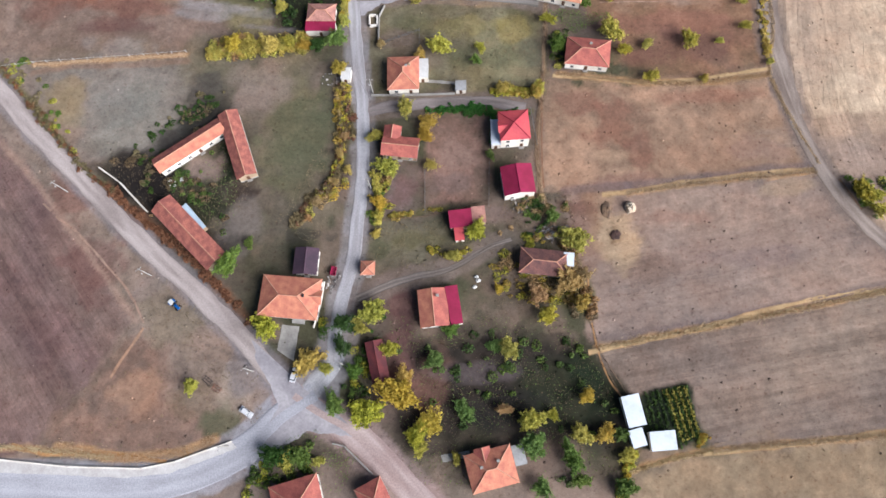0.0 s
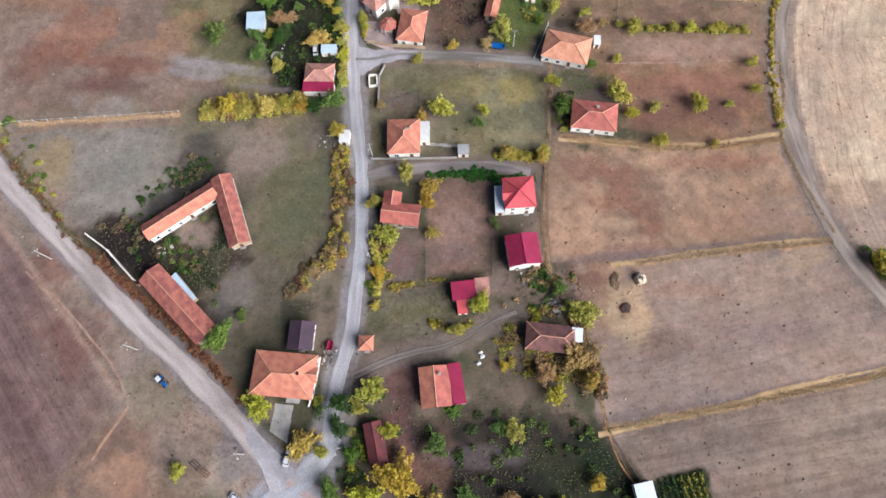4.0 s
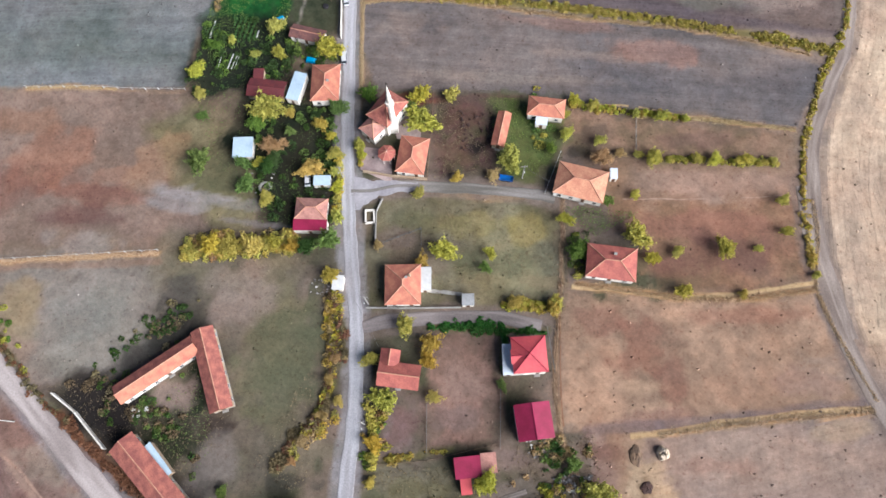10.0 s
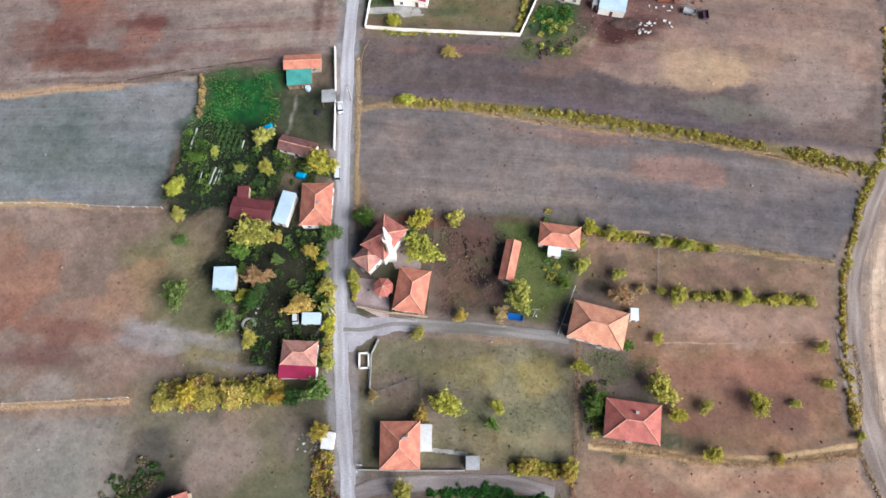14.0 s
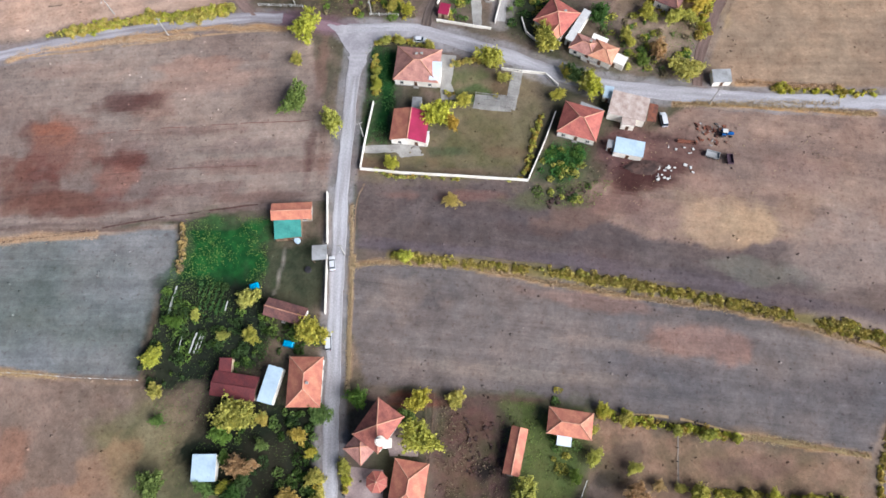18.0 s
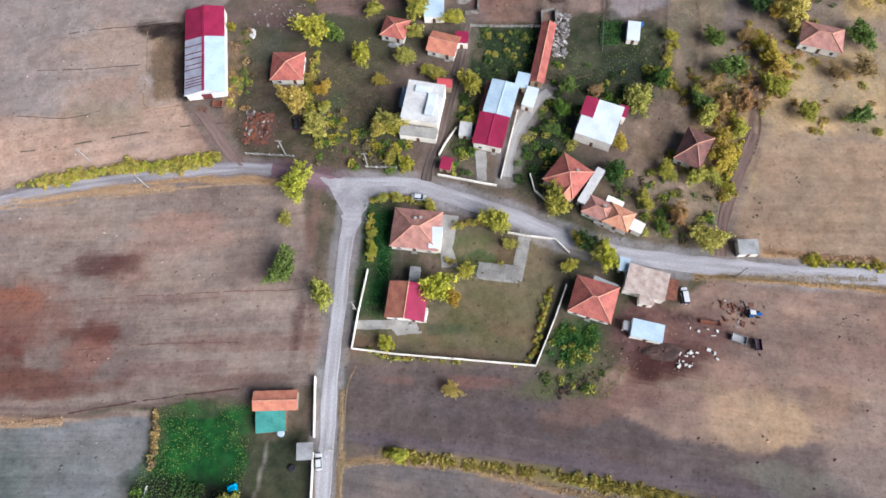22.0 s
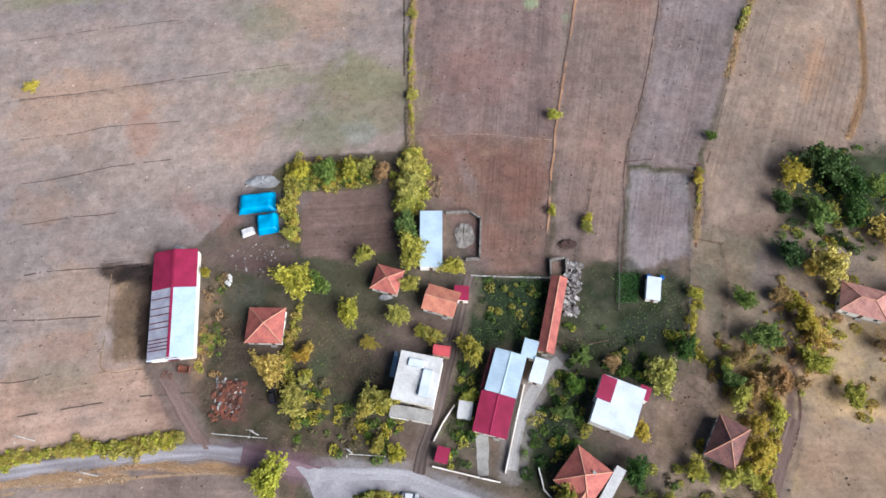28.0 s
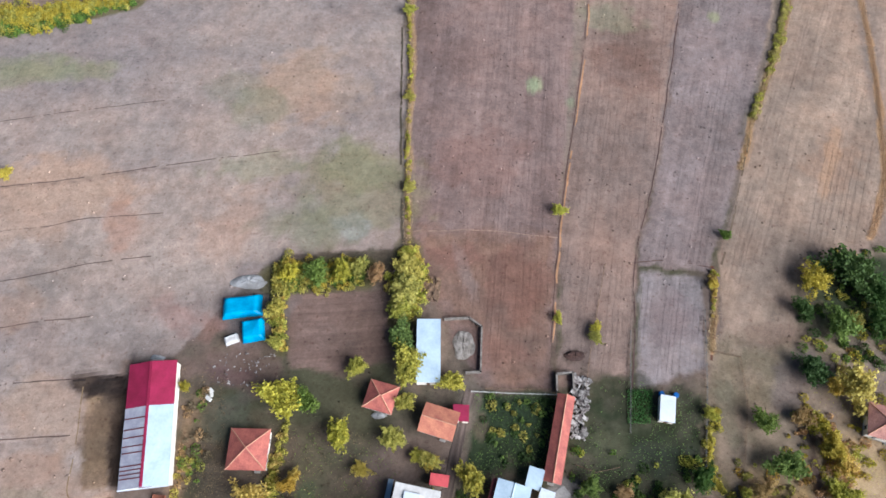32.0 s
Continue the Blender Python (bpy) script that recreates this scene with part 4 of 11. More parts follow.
    bm = bmesh.new()
    lo = [(x0, -Wd / 2 + 0.08), (x1 + 0.35, -Wd / 2 + 0.08), (x1 + 0.35, Wd / 2 - 0.08), (x0, Wd / 2 - 0.08)]
    hi = [(x0 + 0.3, -Wd / 2 + 0.22), (x1 - 0.25, -Wd / 2 + 0.22), (x1 - 0.25, Wd / 2 - 0.22), (x0 + 0.3, Wd / 2 - 0.22)]
    a = [bm.verts.new((*p, 0.78)) for p in lo]
    b = [bm.verts.new((*p, top - 0.06)) for p in hi]
    for i in range(4):
        bm.faces.new((a[i], a[(i + 1) % 4], b[(i + 1) % 4], b[i]))
    bm.faces.new(b)
    bm.faces.new(list(reversed(a)))
    part("glasshouse", bm, GLASS, ob, "dark glazing")
    part("roof", boxm(x0 + 0.26, x1 - 0.2, -Wd / 2 + 0.18, Wd / 2 - 0.18, top - 0.06, top, bevel=0.03), paint, ob)
    for sx in (-L * 0.31, L * 0.31):
        for sy in (-1, 1):
            wl = part("wheel", tube(bmesh.new(), (sx, sy * (Wd / 2 - 0.2), 0.3), (sx, sy * (Wd / 2 + 0.01), 0.3), 0.3, 0.3, 14), TYRE, ob)
            part("rim", tube(bmesh.new(), (sx, sy * (Wd / 2), 0.3), (sx, sy * (Wd / 2 + 0.03), 0.3), 0.18, 0.16, 10), CHROME, wl)
    for sy in (-0.55, 0.55):
        part("headlight", boxm(L / 2 - 0.06, L / 2 + 0.02, sy - 0.16, sy + 0.16, 0.55, 0.7), FRAME, ob)
        part("tail_light", boxm(-L / 2 - 0.02, -L / 2 + 0.06, sy - 0.14, sy + 0.14, 0.55, 0.7), CRIMSON, ob)
    part("front_bumper", boxm(L / 2 - 0.1, L / 2 + 0.06, -Wd / 2 + 0.1, Wd / 2 - 0.1, 0.3, 0.46, bevel=0.03), BLACK, ob)
    part("rear_bumper", boxm(-L / 2 - 0.06, -L / 2 + 0.1, -Wd / 2 + 0.1, Wd / 2 - 0.1, 0.3, 0.46, bevel=0.03), BLACK, ob)
    return ob


def wheel_part(ob, x, y, r, w):
    wl = part("wheel", tube(bmesh.new(), (x, y - w / 2, r), (x, y + w / 2, r), r, r, 16), TYRE, ob)
    part("rim", tube(bmesh.new(), (x, y - w / 2 - 0.02, r), (x, y + w / 2 + 0.02, r), r * 0.5, r * 0.5, 10), CHROME, wl)


def tractor(x, y, rot, paint, label):
    ob = thing("tractor", x, y, rot, label, "tractor")
    part("bonnet", boxm(0.2, 2.1, -0.38, 0.38, 0.75, 1.45, bevel=0.1), paint, ob)
    part("chassis", boxm(-1.2, 2.0, -0.3, 0.3, 0.5, 0.8), BLACK, ob)
    for sy in (-0.75, 0.75):
        wheel_part(ob, -0.8, sy, 0.75, 0.42)
        wheel_part(ob, 1.5, sy, 0.42, 0.26)
        part("mudguard", boxm(-1.4, -0.2, sy - 0.24, sy + 0.24, 1.5, 1.58, bevel=0.03), paint, ob)
    part("seat", boxm(-1.0, -0.5, -0.24, 0.24, 1.1, 1.25, bevel=0.04), BLACK, ob)
    part("canopy", boxm(-1.4, 0.1, -0.62, 0.62, 2.3, 2.38, bevel=0.03), FRAME, ob, "pale canopy")
    for px_, py_ in ((-1.3, -0.55), (-1.3, 0.55), (0.0, -0.55), (0.0, 0.55)):
        part("canopy_post", tube(bmesh.new(), (px_, py_, 1.3), (px_, py_, 2.3), 0.03, 0.03, 6), BLACK, ob)
    part("exhaust", tube(bmesh.new(), (0.9, 0.2, 1.4), (0.9, 0.2, 2.2), 0.05, 0.05, 8), BLACK, ob)
    part("steering_wheel", tube(bmesh.new(), (0.0, 0, 1.45), (-0.04, 0, 1.48), 0.2, 0.2, 12), BLACK, ob)
    part("hitch", boxm(-1.9, -1.2, -0.5, 0.5, 0.4, 0.75), BLACK, ob)
    return ob


def trailer(x, y, rot, l, w, mat, label, h=0.6):
    ob = thing("farm_trailer", x, y, rot, label, "trailer")
    part("bed", boxm(-l / 2, l / 2, -w / 2, w / 2, 0.7, 0.8), mat, ob)
    for dims in ((-l / 2, l / 2, -w / 2, -w / 2 + 0.06), (-l / 2, l / 2, w / 2 - 0.06, w / 2), (-l / 2, -l / 2 + 0.06, -w / 2 + 0.06, w / 2 - 0.06), (l / 2 - 0.06, l / 2, -w / 2 + 0.06, w / 2 - 0.06)):
        part("side_board", boxm(*dims, 0.8, 0.8 + h), mat, ob)
    for sy in (-1, 1):
        wheel_part(ob, -l * 0.2, sy * (w / 2 - 0.1), 0.38, 0.2)
        wheel_part(ob, l * 0.2, sy * (w / 2 - 0.1), 0.38, 0.2)
    part("drawbar", tube(bmesh.new(), (l / 2, 0, 0.6), (l / 2 + 1.2, 0, 0.5), 0.06, 0.05, 6), BLACK, ob)
    return ob


def implement(x, y, rot, mat, label):
    """A harrow or cultivator: a frame with tines."""
    ob = thing("harrow", x, y, rot, label, "implement")
    for yy in (-0.7, 0.0, 0.7):
        part("beam", boxm(-1.4, 1.4, yy - 0.06, yy + 0.06, 0.55, 0.68), mat, ob)
    for xx in (-1.2, 1.2):
        part("beam", boxm(xx - 0.06, xx + 0.06, -0.76, 0.76, 0.69, 0.8), mat, ob)
    for i in range(7):
        part("tine", tube(bmesh.new(), (-1.2 + 0.4 * i, (-0.7, 0.0, 0.7)[i % 3], 0.6), (-1.1 + 0.4 * i, (-0.7, 0.0, 0.7)[i % 3], 0.0), 0.04, 0.02, 5), mat, ob)
    part("mast", boxm(-0.1, 0.1, 0.7, 0.85, 0.6, 1.3), mat, ob)
    return ob


def lumpy(name, x, y, rx, ry, h, mat, label, category, rot=0, seed=1, cells=14):
    """A heap or a draped sheet: a closed dome with an uneven surface."""
    verts, faces = [], []
    for i in range(cells):
        t = i / (cells - 1) * math.pi / 2
        for j in range(22):
            a = 2 * math.pi * j / 22
            k = 1 + 0.35 * (noise.noise((math.cos(a) * 1.4 + seed * 9, math.sin(a) * 1.4, t * 1.5)))
            verts.append((rx * k * math.cos(a) * math.cos(t), ry * k * math.sin(a) * math.cos(t), h * math.sin(t) * (1 + 0.3 * noise.noise((math.cos(a) * 3 + seed, math.sin(a) * 3, t * 3))) - 0.05))
    for i in range(cells - 1):
        for j in range(22):
            faces.append((i * 22 + j, i * 22 + (j + 1) % 22, (i + 1) * 22 + (j + 1) % 22, (i + 1) * 22 + j))
    ob = new(name, mesh_of(name, verts, faces, mat))
    ob.matrix_basis = pose(x, y, 0, 0, 0, rot)
    return tagged(ob, label, category)


def sheet_cover(name, x, y, w, d, h, rot, mat, label, category="tarpaulin"):
    """A tarpaulin drawn tight over a stack: a boxy cover with sagging, rounded edges."""
    n = 14
    verts, faces = [], []
    for i in range(n + 1):
        for j in range(n + 1):
            u, v = -1 + 2 * i / n, -1 + 2 * j / n
            e = max(abs(u), abs(v))
            z = h * (1 - max(0, (e - 0.72) / 0.28) ** 2.2 * 0.97) + 0.18 * noise.noise((u * 2.2 + x, v * 2.2 + y, h)) * (1 - e ** 4)
            q = 1 + 0.05 * noise.noise((u * 3 + y, v * 3, 2.0))
            verts.append((u * w / 2 * q, v * d / 2 * q, max(z, 0.02)))
    for i in range(n):
        for j in range(n):
            a = i * (n + 1) + j
            faces.append((a, a + n + 1, a + n + 2, a + 1))
    ob = new(name, mesh_of(name, verts, faces, mat, True))
    ob.matrix_basis = pose(x, y, 0, 0, 0, rot)
    return tagged(ob, label, category)


def rubble(name, x, y, w, d, rot, count, mat, label, size=0.6, category="scrap", flat=0.4):
    """Loose boards, stones and scrap lying about: many small boxes in one pile."""
    r = np.random.RandomState(int(abs(x * 13 + y * 7)) % 9999)
    verts, faces = [], []
    for i in range(count):
        cx, cy = (r.rand() - 0.5) * w, (r.rand() - 0.5) * d
        sx, sy, sz = size * (0.3 + r.rand()), size * (0.2 + 0.7 * r.rand()), size * flat * (0.3 + r.rand())
        m = pose(cx, cy, sz / 2, r.rand() * 14 - 7, r.rand() * 14 - 7, r.rand() * 180)
        b0 = len(verts)
        for q in ((-1, -1, -1), (1, -1, -1), (1, 1, -1), (-1, 1, -1), (-1, -1, 1), (1, -1, 1), (1, 1, 1), (-1, 1, 1)):
            verts.append(tuple(m @ Vector((q[0] * sx / 2, q[1] * sy / 2, q[2] * sz / 2))))
        faces += [tuple(b0 + i_ for i_ in q) for q in ((3, 2, 1, 0), (4, 5, 6, 7), (0, 1, 5, 4), (1, 2, 6, 5), (2, 3, 7, 6), (3, 0, 4, 7))]
    ob = new(name, mesh_of(name, verts, faces, mat))
    ob.matrix_basis = pose(x, y, 0, 0, 0, rot)
    return tagged(ob, label, category, kind="stuff")


def minaret(x, y, h):
    ob = thing("minaret", x, y, 0, "slender white plastered minaret with one balcony and a pointed grey spire", "minaret")
    part("base", boxm(-1.2, 1.2, -1.2, 1.2, -0.2, 4.6, bevel=0.05), PLASTER, ob)
    part("transition", tube(bmesh.new(), (0, 0, 4.6), (0, 0, 6.2), 1.45, 0.92, 12), PLASTER, ob)
    part("shaft", tube(bmesh.new(), (0, 0, 6.2), (0, 0, h * 0.62), 0.9, 0.82, 18), PLASTER, ob)
    part("balcony_corbel", tube(bmesh.new(), (0, 0, h * 0.585), (0, 0, h * 0.62), 0.84, 1.2, 18), PLASTER, ob)
    part("balcony_rail", tube(bmesh.new(), (0, 0, h * 0.62), (0, 0, h * 0.66), 1.24, 1.24, 18), PLASTER, ob)
    part("upper_shaft", tube(bmesh.new(), (0, 0, h * 0.66), (0, 0, h * 0.76), 0.66, 0.62, 18), PLASTER, ob)
    part("spire", tube(bmesh.new(), (0, 0, h * 0.76), (0, 0, h * 0.99), 0.74, 0.05, 18), PLASTER, ob, "pale pointed cone")
    part("finial", tube(bmesh.new(), (0, 0, h * 0.99), (0, 0, h * 1.03), 0.06, 0.02, 6), CHROME, ob)
    return ob


def ablution_hut(x, y, r, h):
    ob = thing("ablution_hut", x, y, 0, "small octagonal fountain hut with a red tiled pyramid roof", "hut")
    n = 8
    ring = [(r * math.cos(2 * math.pi * (i + 0.5) / n), r * math.sin(2 * math.pi * (i + 0.5) / n)) for i in range(n)]
    for i in range(n):
        a_, b_ = ring[i], ring[(i + 1) % n]
        roof_face(ob, [(a_[0] * 1.15, a_[1] * 1.15, h), (b_[0] * 1.15, b_[1] * 1.15, h), (0, 0, h + r * 0.5)], TILE_RED)
        part("post", tube(bmesh.new(), (a_[0], a_[1], -0.1), (a_[0], a_[1], h + 0.02), 0.12, 0.12, 8), PLASTER, ob)
        part("hip_cap", tube(bmesh.new(), (a_[0] * 1.15, a_[1] * 1.15, h), (0, 0, h + r * 0.5), 0.07, 0.07, 6), RIDGE, ob)
    part("basin", tube(bmesh.new(), (0, 0, -0.1), (0, 0, 0.9), r * 0.6, r * 0.6, 16), PLASTER, ob)
    part("finial", tube(bmesh.new(), (0, 0, h + r * 0.45), (0, 0, h + r * 0.5 + 0.9), 0.1, 0.03, 8), FRAME, ob)
    return ob


def canopy(x, y, w, d, h, rot, mat, label, name="carport"):
    ob = thing(name, x, y, rot, label, "canopy")
    for sx in (-1, 1):
        for sy in (-1, 1):
            part("post", boxm(sx * (w / 2 - 0.2) - 0.06, sx * (w / 2 - 0.2) + 0.06, sy * (d / 2 - 0.2) - 0.06, sy * (d / 2 - 0.2) + 0.06, -0.1, h), WOOD, ob)
    roof_face(ob, [(-w / 2, -d / 2, h + 0.1), (w / 2, -d / 2, h + 0.1), (w / 2, d / 2, h + 0.2), (-w / 2, d / 2, h + 0.2)], mat)
    return ob


def pergola(x, y, l, w, rot, label, h=2.4):
    ob = thing("pergola", x, y, rot, label, "pergola")
    n = max(2, int(l / 3))
    for i in range(n + 1):
        u = -l / 2 + l * i / n
        for sy in (-1, 1):
            part("post", boxm(u - 0.06, u + 0.06, sy * w / 2 - 0.06, sy * w / 2 + 0.06, -0.1, h), LIMED, ob)
    for sy in (-1, 0, 1):
        part("beam", boxm(-l / 2 - 0.2, l / 2 + 0.2, sy * w / 2 - 0.07, sy * w / 2 + 0.07, h, h + 0.14), LIMED, ob)
    m = int(l / 0.9)
    for i in range(m + 1):
        u = -l / 2 + l * i / m
        part("rafter", boxm(u - 0.05, u + 0.05, -w / 2 - 0.25, w / 2 + 0.25, h + 0.143, h + 0.25), LIMED, ob)
    return ob


def greenhouse_rows(name, pts, rot, count, mat, label):
    """Vegetable rows: strips of leaves across a plot."""
    a = np.array(pts)
    c = a.mean(0)
    ca, sa = math.cos(radians(rot)), math.sin(radians(rot))
    out = []
    for r in range(count):
        n = 900
        u, v = (RNG.rand(n) - 0.5) * 60, np.full(n, (r - count / 2) * 1.6) + RNG.normal(size=n) * 0.25
        out.append(np.column_stack([c[0] + u * ca - v * sa, c[1] + u * sa + v * ca, 0.05 + 0.6 * RNG.rand(n)]))
    p = np.concatenate(out)
    p = p[inside(pts, p[:, 0], p[:, 1])]
    v, f = quads_at(p, 0.4)
    return tagged(new(name, mesh_of(name, v, f, mat)), label, "vegetables", kind="stuff")


def plate(name, pts, z, mat, label, category="yard", kind="structure", thick=0.12, rough=0.25):
    """A paved or trodden yard: a thin plate with slightly uneven edges."""
    ring = []
    for (ax, ay), (bx, by) in zip(pts, pts[1:] + pts[:1]):
        n = max(1, int(math.hypot(bx - ax, by - ay) / 1.0))
        for i in range(n):
            t = i / n
            q = (ax + (bx - ax) * t, ay + (by - ay) * t)
            s = noise.noise((q[0] * 0.5, q[1] * 0.5, 3.0)) * rough
            ring.append((q[0] + s, q[1] - s, z))
    bm = slab(ring, thick)
    me = bpy.data.meshes.new(name)
    bm.to_mesh(me)
    bm.free()
    me.materials.append(mat)
    return tagged(new(name, me), label, category, kind=kind)


def barrel(x, y, r, h, mat, label, name="barrel"):
    """A drum or round tank with a rim and a lid."""
    ob = thing(name, x, y, 0, label, name)
    part("body", tube(bmesh.new(), (0, 0, 0), (0, 0, h), r, r * 0.97, 16), mat, ob)
    for z in (0.33, 0.66):
        part("hoop", tube(bmesh.new(), (0, 0, h * z - 0.03), (0, 0, h * z + 0.03), r * 1.04, r * 1.04, 16), mat, ob)
    part("lid", tube(bmesh.new(), (0, 0, h), (0, 0, h + 0.06), r * 1.03, r * 0.9, 16), mat, ob)
    return ob


def well_ring(x, y, r, label):
    """A ring of cast concrete round a shaft, open on one side."""
    ob = thing("well_ring", x, y, 0, label, "well")
    n = 18
    for i in range(n - 3):
        a, b = 2 * math.pi * i / n, 2 * math.pi * (i + 1) / n
        bm = bmesh.new()
        low = [bm.verts.new((q * math.cos(c), q * math.sin(c), -0.1)) for q, c in ((r, a), (r, b), (r * 0.72, b), (r * 0.72, a))]
        top = [bm.verts.new((v.co.x, v.co.y, 0.7)) for v in low]
        bm.faces.new(top)
        for k in range(4):
            bm.faces.new((low[k], low[(k + 1) % 4], top[(k + 1) % 4], top[k]))
        bmesh.ops.recalc_face_normals(bm, faces=bm.faces)
        part("ring_block", bm, CONCRETE, ob)
    part("shaft", tube(bmesh.new(), (0, 0, -0.1), (0, 0, 0.12), r * 0.7, r * 0.7, 18), BLACK, ob, "dark shaft")
    return ob


def trough(x, y, l, w_, rot, mat, label):
    """A long open feeding trough on four legs."""
    ob = thing("trough", x, y, rot, label, "trough")
    part("floor", boxm(-l / 2, l / 2, -w_ / 2, w_ / 2, 0.35, 0.42), mat, ob)
    for dims in ((-l / 2, l / 2, -w_ / 2, -w_ / 2 + 0.06), (-l / 2, l / 2, w_ / 2 - 0.06, w_ / 2), (-l / 2, -l / 2 + 0.06, -w_ / 2 + 0.06, w_ / 2 - 0.06), (l / 2 - 0.06, l / 2, -w_ / 2 + 0.06, w_ / 2 - 0.06)):
        part("side", boxm(*dims, 0.42, 0.8), mat, ob)
    for sx in (-1, 1):
        for sy in (-1, 1):
            part("leg", boxm(sx * (l / 2 - 0.2) - 0.05, sx * (l / 2 - 0.2) + 0.05, sy * (w_ / 2 - 0.12) - 0.05, sy * (w_ / 2 - 0.12) + 0.05, -0.05, 0.35), mat, ob)
    return ob


def livestock_shed(x, y, w, d, rot, h, label):
    """A long shed: the northern third roofed in crimson sheet, the rest in white and translucent sheet with crimson laps."""
    ob = thing("barn", x, y, rot, label, "barn")
    for dims in ((-w / 2, w / 2, -d / 2, -d / 2 + 0.25, 0, h), (-w / 2, w / 2, d / 2 - 0.25, d / 2, 0, h), (-w / 2, -w / 2 + 0.25, -d / 2 + 0.25, d / 2 - 0.25, 0, h), (w / 2 - 0.25, w / 2, -d / 2 + 0.25, d / 2 - 0.25, 0, h)):
        part("wall", boxm(*dims), PLASTER, ob)
    part("door", boxm(-1.5, 1.5, -d / 2 - 0.06, -d / 2 + 0.02, 0.05, 3.0), DARKRED, ob)
    W, D, top = w / 2 + 0.3, d / 2 + 0.3, h + 0.1 + (w / 2) * 0.22
    cut = -D + 2 * D * 0.63
    for s, y0, y1, mt in ((-1, cut, D, CRIMSON), (1, cut, D, CRIMSON), (1, -D, cut - 0.02, BLUE_SHEET), (-1, -D, cut - 0.02, SKYLIGHT)):
        roof_face(ob, [(s * W, y0, h), (s * W, y1, h), (0, y1, top), (0, y0, top)], mt)
    for s, y0, y1, mt in ((-1, -D, cut, CRIMSON), (1, -D, cut, CRIMSON)):
        part("ridge_cap", boxm(min(0, s * 0.35), max(0, s * 0.35), y0 + 0.05, D - 0.05, top + 0.02 - 0.03, top + 0.09), mt, ob)
    for u in (0.12, 0.17, 0.22, 0.27, 0.43, 0.51, 0.62, 0.72, 0.86):
        yy = -D + u * (cut + D)
        lap = part("sheet_lap", boxm(-W, -0.4, -0.13, 0.13, 0.0, 0.05), DARKRED, ob)
        lap.matrix_basis = pose(0, yy, 0) @ Matrix.Translation((0, 0, top + 0.03)) @ pose(0, 0, 0, 0, -math.degrees(math.atan2(top - h, W)), 0)
    for s in (-1, 1):
        yy = s * (d / 2 - 0.02)
        bm = bmesh.new()
        a = [bm.verts.new(p) for p in ((-w / 2, yy, h - 0.02), (w / 2, yy, h - 0.02), (0, yy, top - 0.25))]
        b = [bm.verts.new((v.co.x, yy - s * 0.2, v.co.z)) for v in a]
        bm.faces.new(a)
        bm.faces.new(list(reversed(b)))
        for i in range(3):
            j = (i + 1) % 3
            bm.faces.new((a[j], a[i], b[i], b[j]))
        bmesh.ops.recalc_face_normals(bm, faces=bm.faces)
        part("gable", bm, PLASTER, ob)
    part("eave_gutter", boxm(-W, W, -D - 0.3, -D + 0.02, h - 0.1, h + 0.05), WHITE_SHEET, ob)
    return ob


def thicket(pts, count, height, mats, label, size=1.3, leaf=0.36):
    """Shrubs grown into one another over an area: domed clumps of leaves of several kinds, thicker in places."""
    a = np.array(pts)
    lo, hi = a.min(0), a.max(0)
    c = lo + RNG.rand(count * 4, 2) * (hi - lo)
    c = c[inside(pts, c[:, 0], c[:, 1])]
    c = c[fbm(c[:, 0], c[:, 1], 11, 83) + 0.3 * (RNG.rand(len(c)) - 0.5) > 0.46][:count]
    for line, half in ROADS:
        for q in line[::2]:
            c = c[(c[:, 0] - q[0]) ** 2 + (c[:, 1] - q[1]) ** 2 > (half + 0.9) ** 2]
    for k, mat in enumerate(mats):
        sub = c[k::len(mats)]
        if len(sub) == 0:
            continue
        pile = []
        for x, y in sub:
            r = size * (0.45 + 0.9 * RNG.rand())
            n = int(46 * r * r) + 14
            d = RNG.normal(size=(n, 3))
            d /= np.linalg.norm(d, axis=1)[:, None]
            d[:, 2] = np.abs(d[:, 2])
            pile.append(np.array([x, y, 0.0]) + d * np.array([r * (0.7 + 0.6 * RNG.rand()), r * (0.7 + 0.6 * RNG.rand()), height * (0.5 + 0.8 * RNG.rand())]) * (0.55 + 0.45 * RNG.rand(n))[:, None])
        v, f = quads_at(np.concatenate(pile), leaf, spread=1.0)
        tagged(new("thicket", mesh_of("thicket", v, f, mat)), label, "shrubs", kind="stuff")



# ---- the village ----
field([(-174.0, 111.7), (-147.8, 93.0), (-134.1, 77.4), (-114.6, 55.2), (-96.2, 32.8), (-102.7, 19.9), (-112.2, 7.4), (-119.9, -4.7), (-160.6, -9.3)], (122, 98, 94), (146, 122, 112), stripe=-52.5, period=6.5, amp=0.16)
field([(-149.3, 100.9), (-131.9, 85.9), (-109.1, 65.0), (-87.7, 46.3), (-65.9, 27.8), (-53.5, 13.4), (-55.7, -0.2), (-66.4, -3.2), (-84.7, -7.6), (-119.9, -4.7), (-112.2, 7.4), (-102.7, 19.9), (-96.2, 32.8), (-114.6, 55.2), (-134.1, 77.4), (-153.3, 93.1)], (158, 138, 124), (128, 112, 98))
field([(-102.7, 19.9), (-93.9, 27.9), (-85.1, 23.0), (-80.1, 7.3), (-63.4, -1.7), (-84.7, -7.6), (-119.9, -4.7), (-112.2, 7.4)], (150, 122, 106), (130, 110, 98), patch=10)
field([(-142.8, 117.2), (-90.5, 119.1), (-84.6, 97.7), (-98.8, 80.6), (-116.7, 80.9), (-136.9, 104.7)], (146, 136, 126), (126, 118, 106), patch=26)
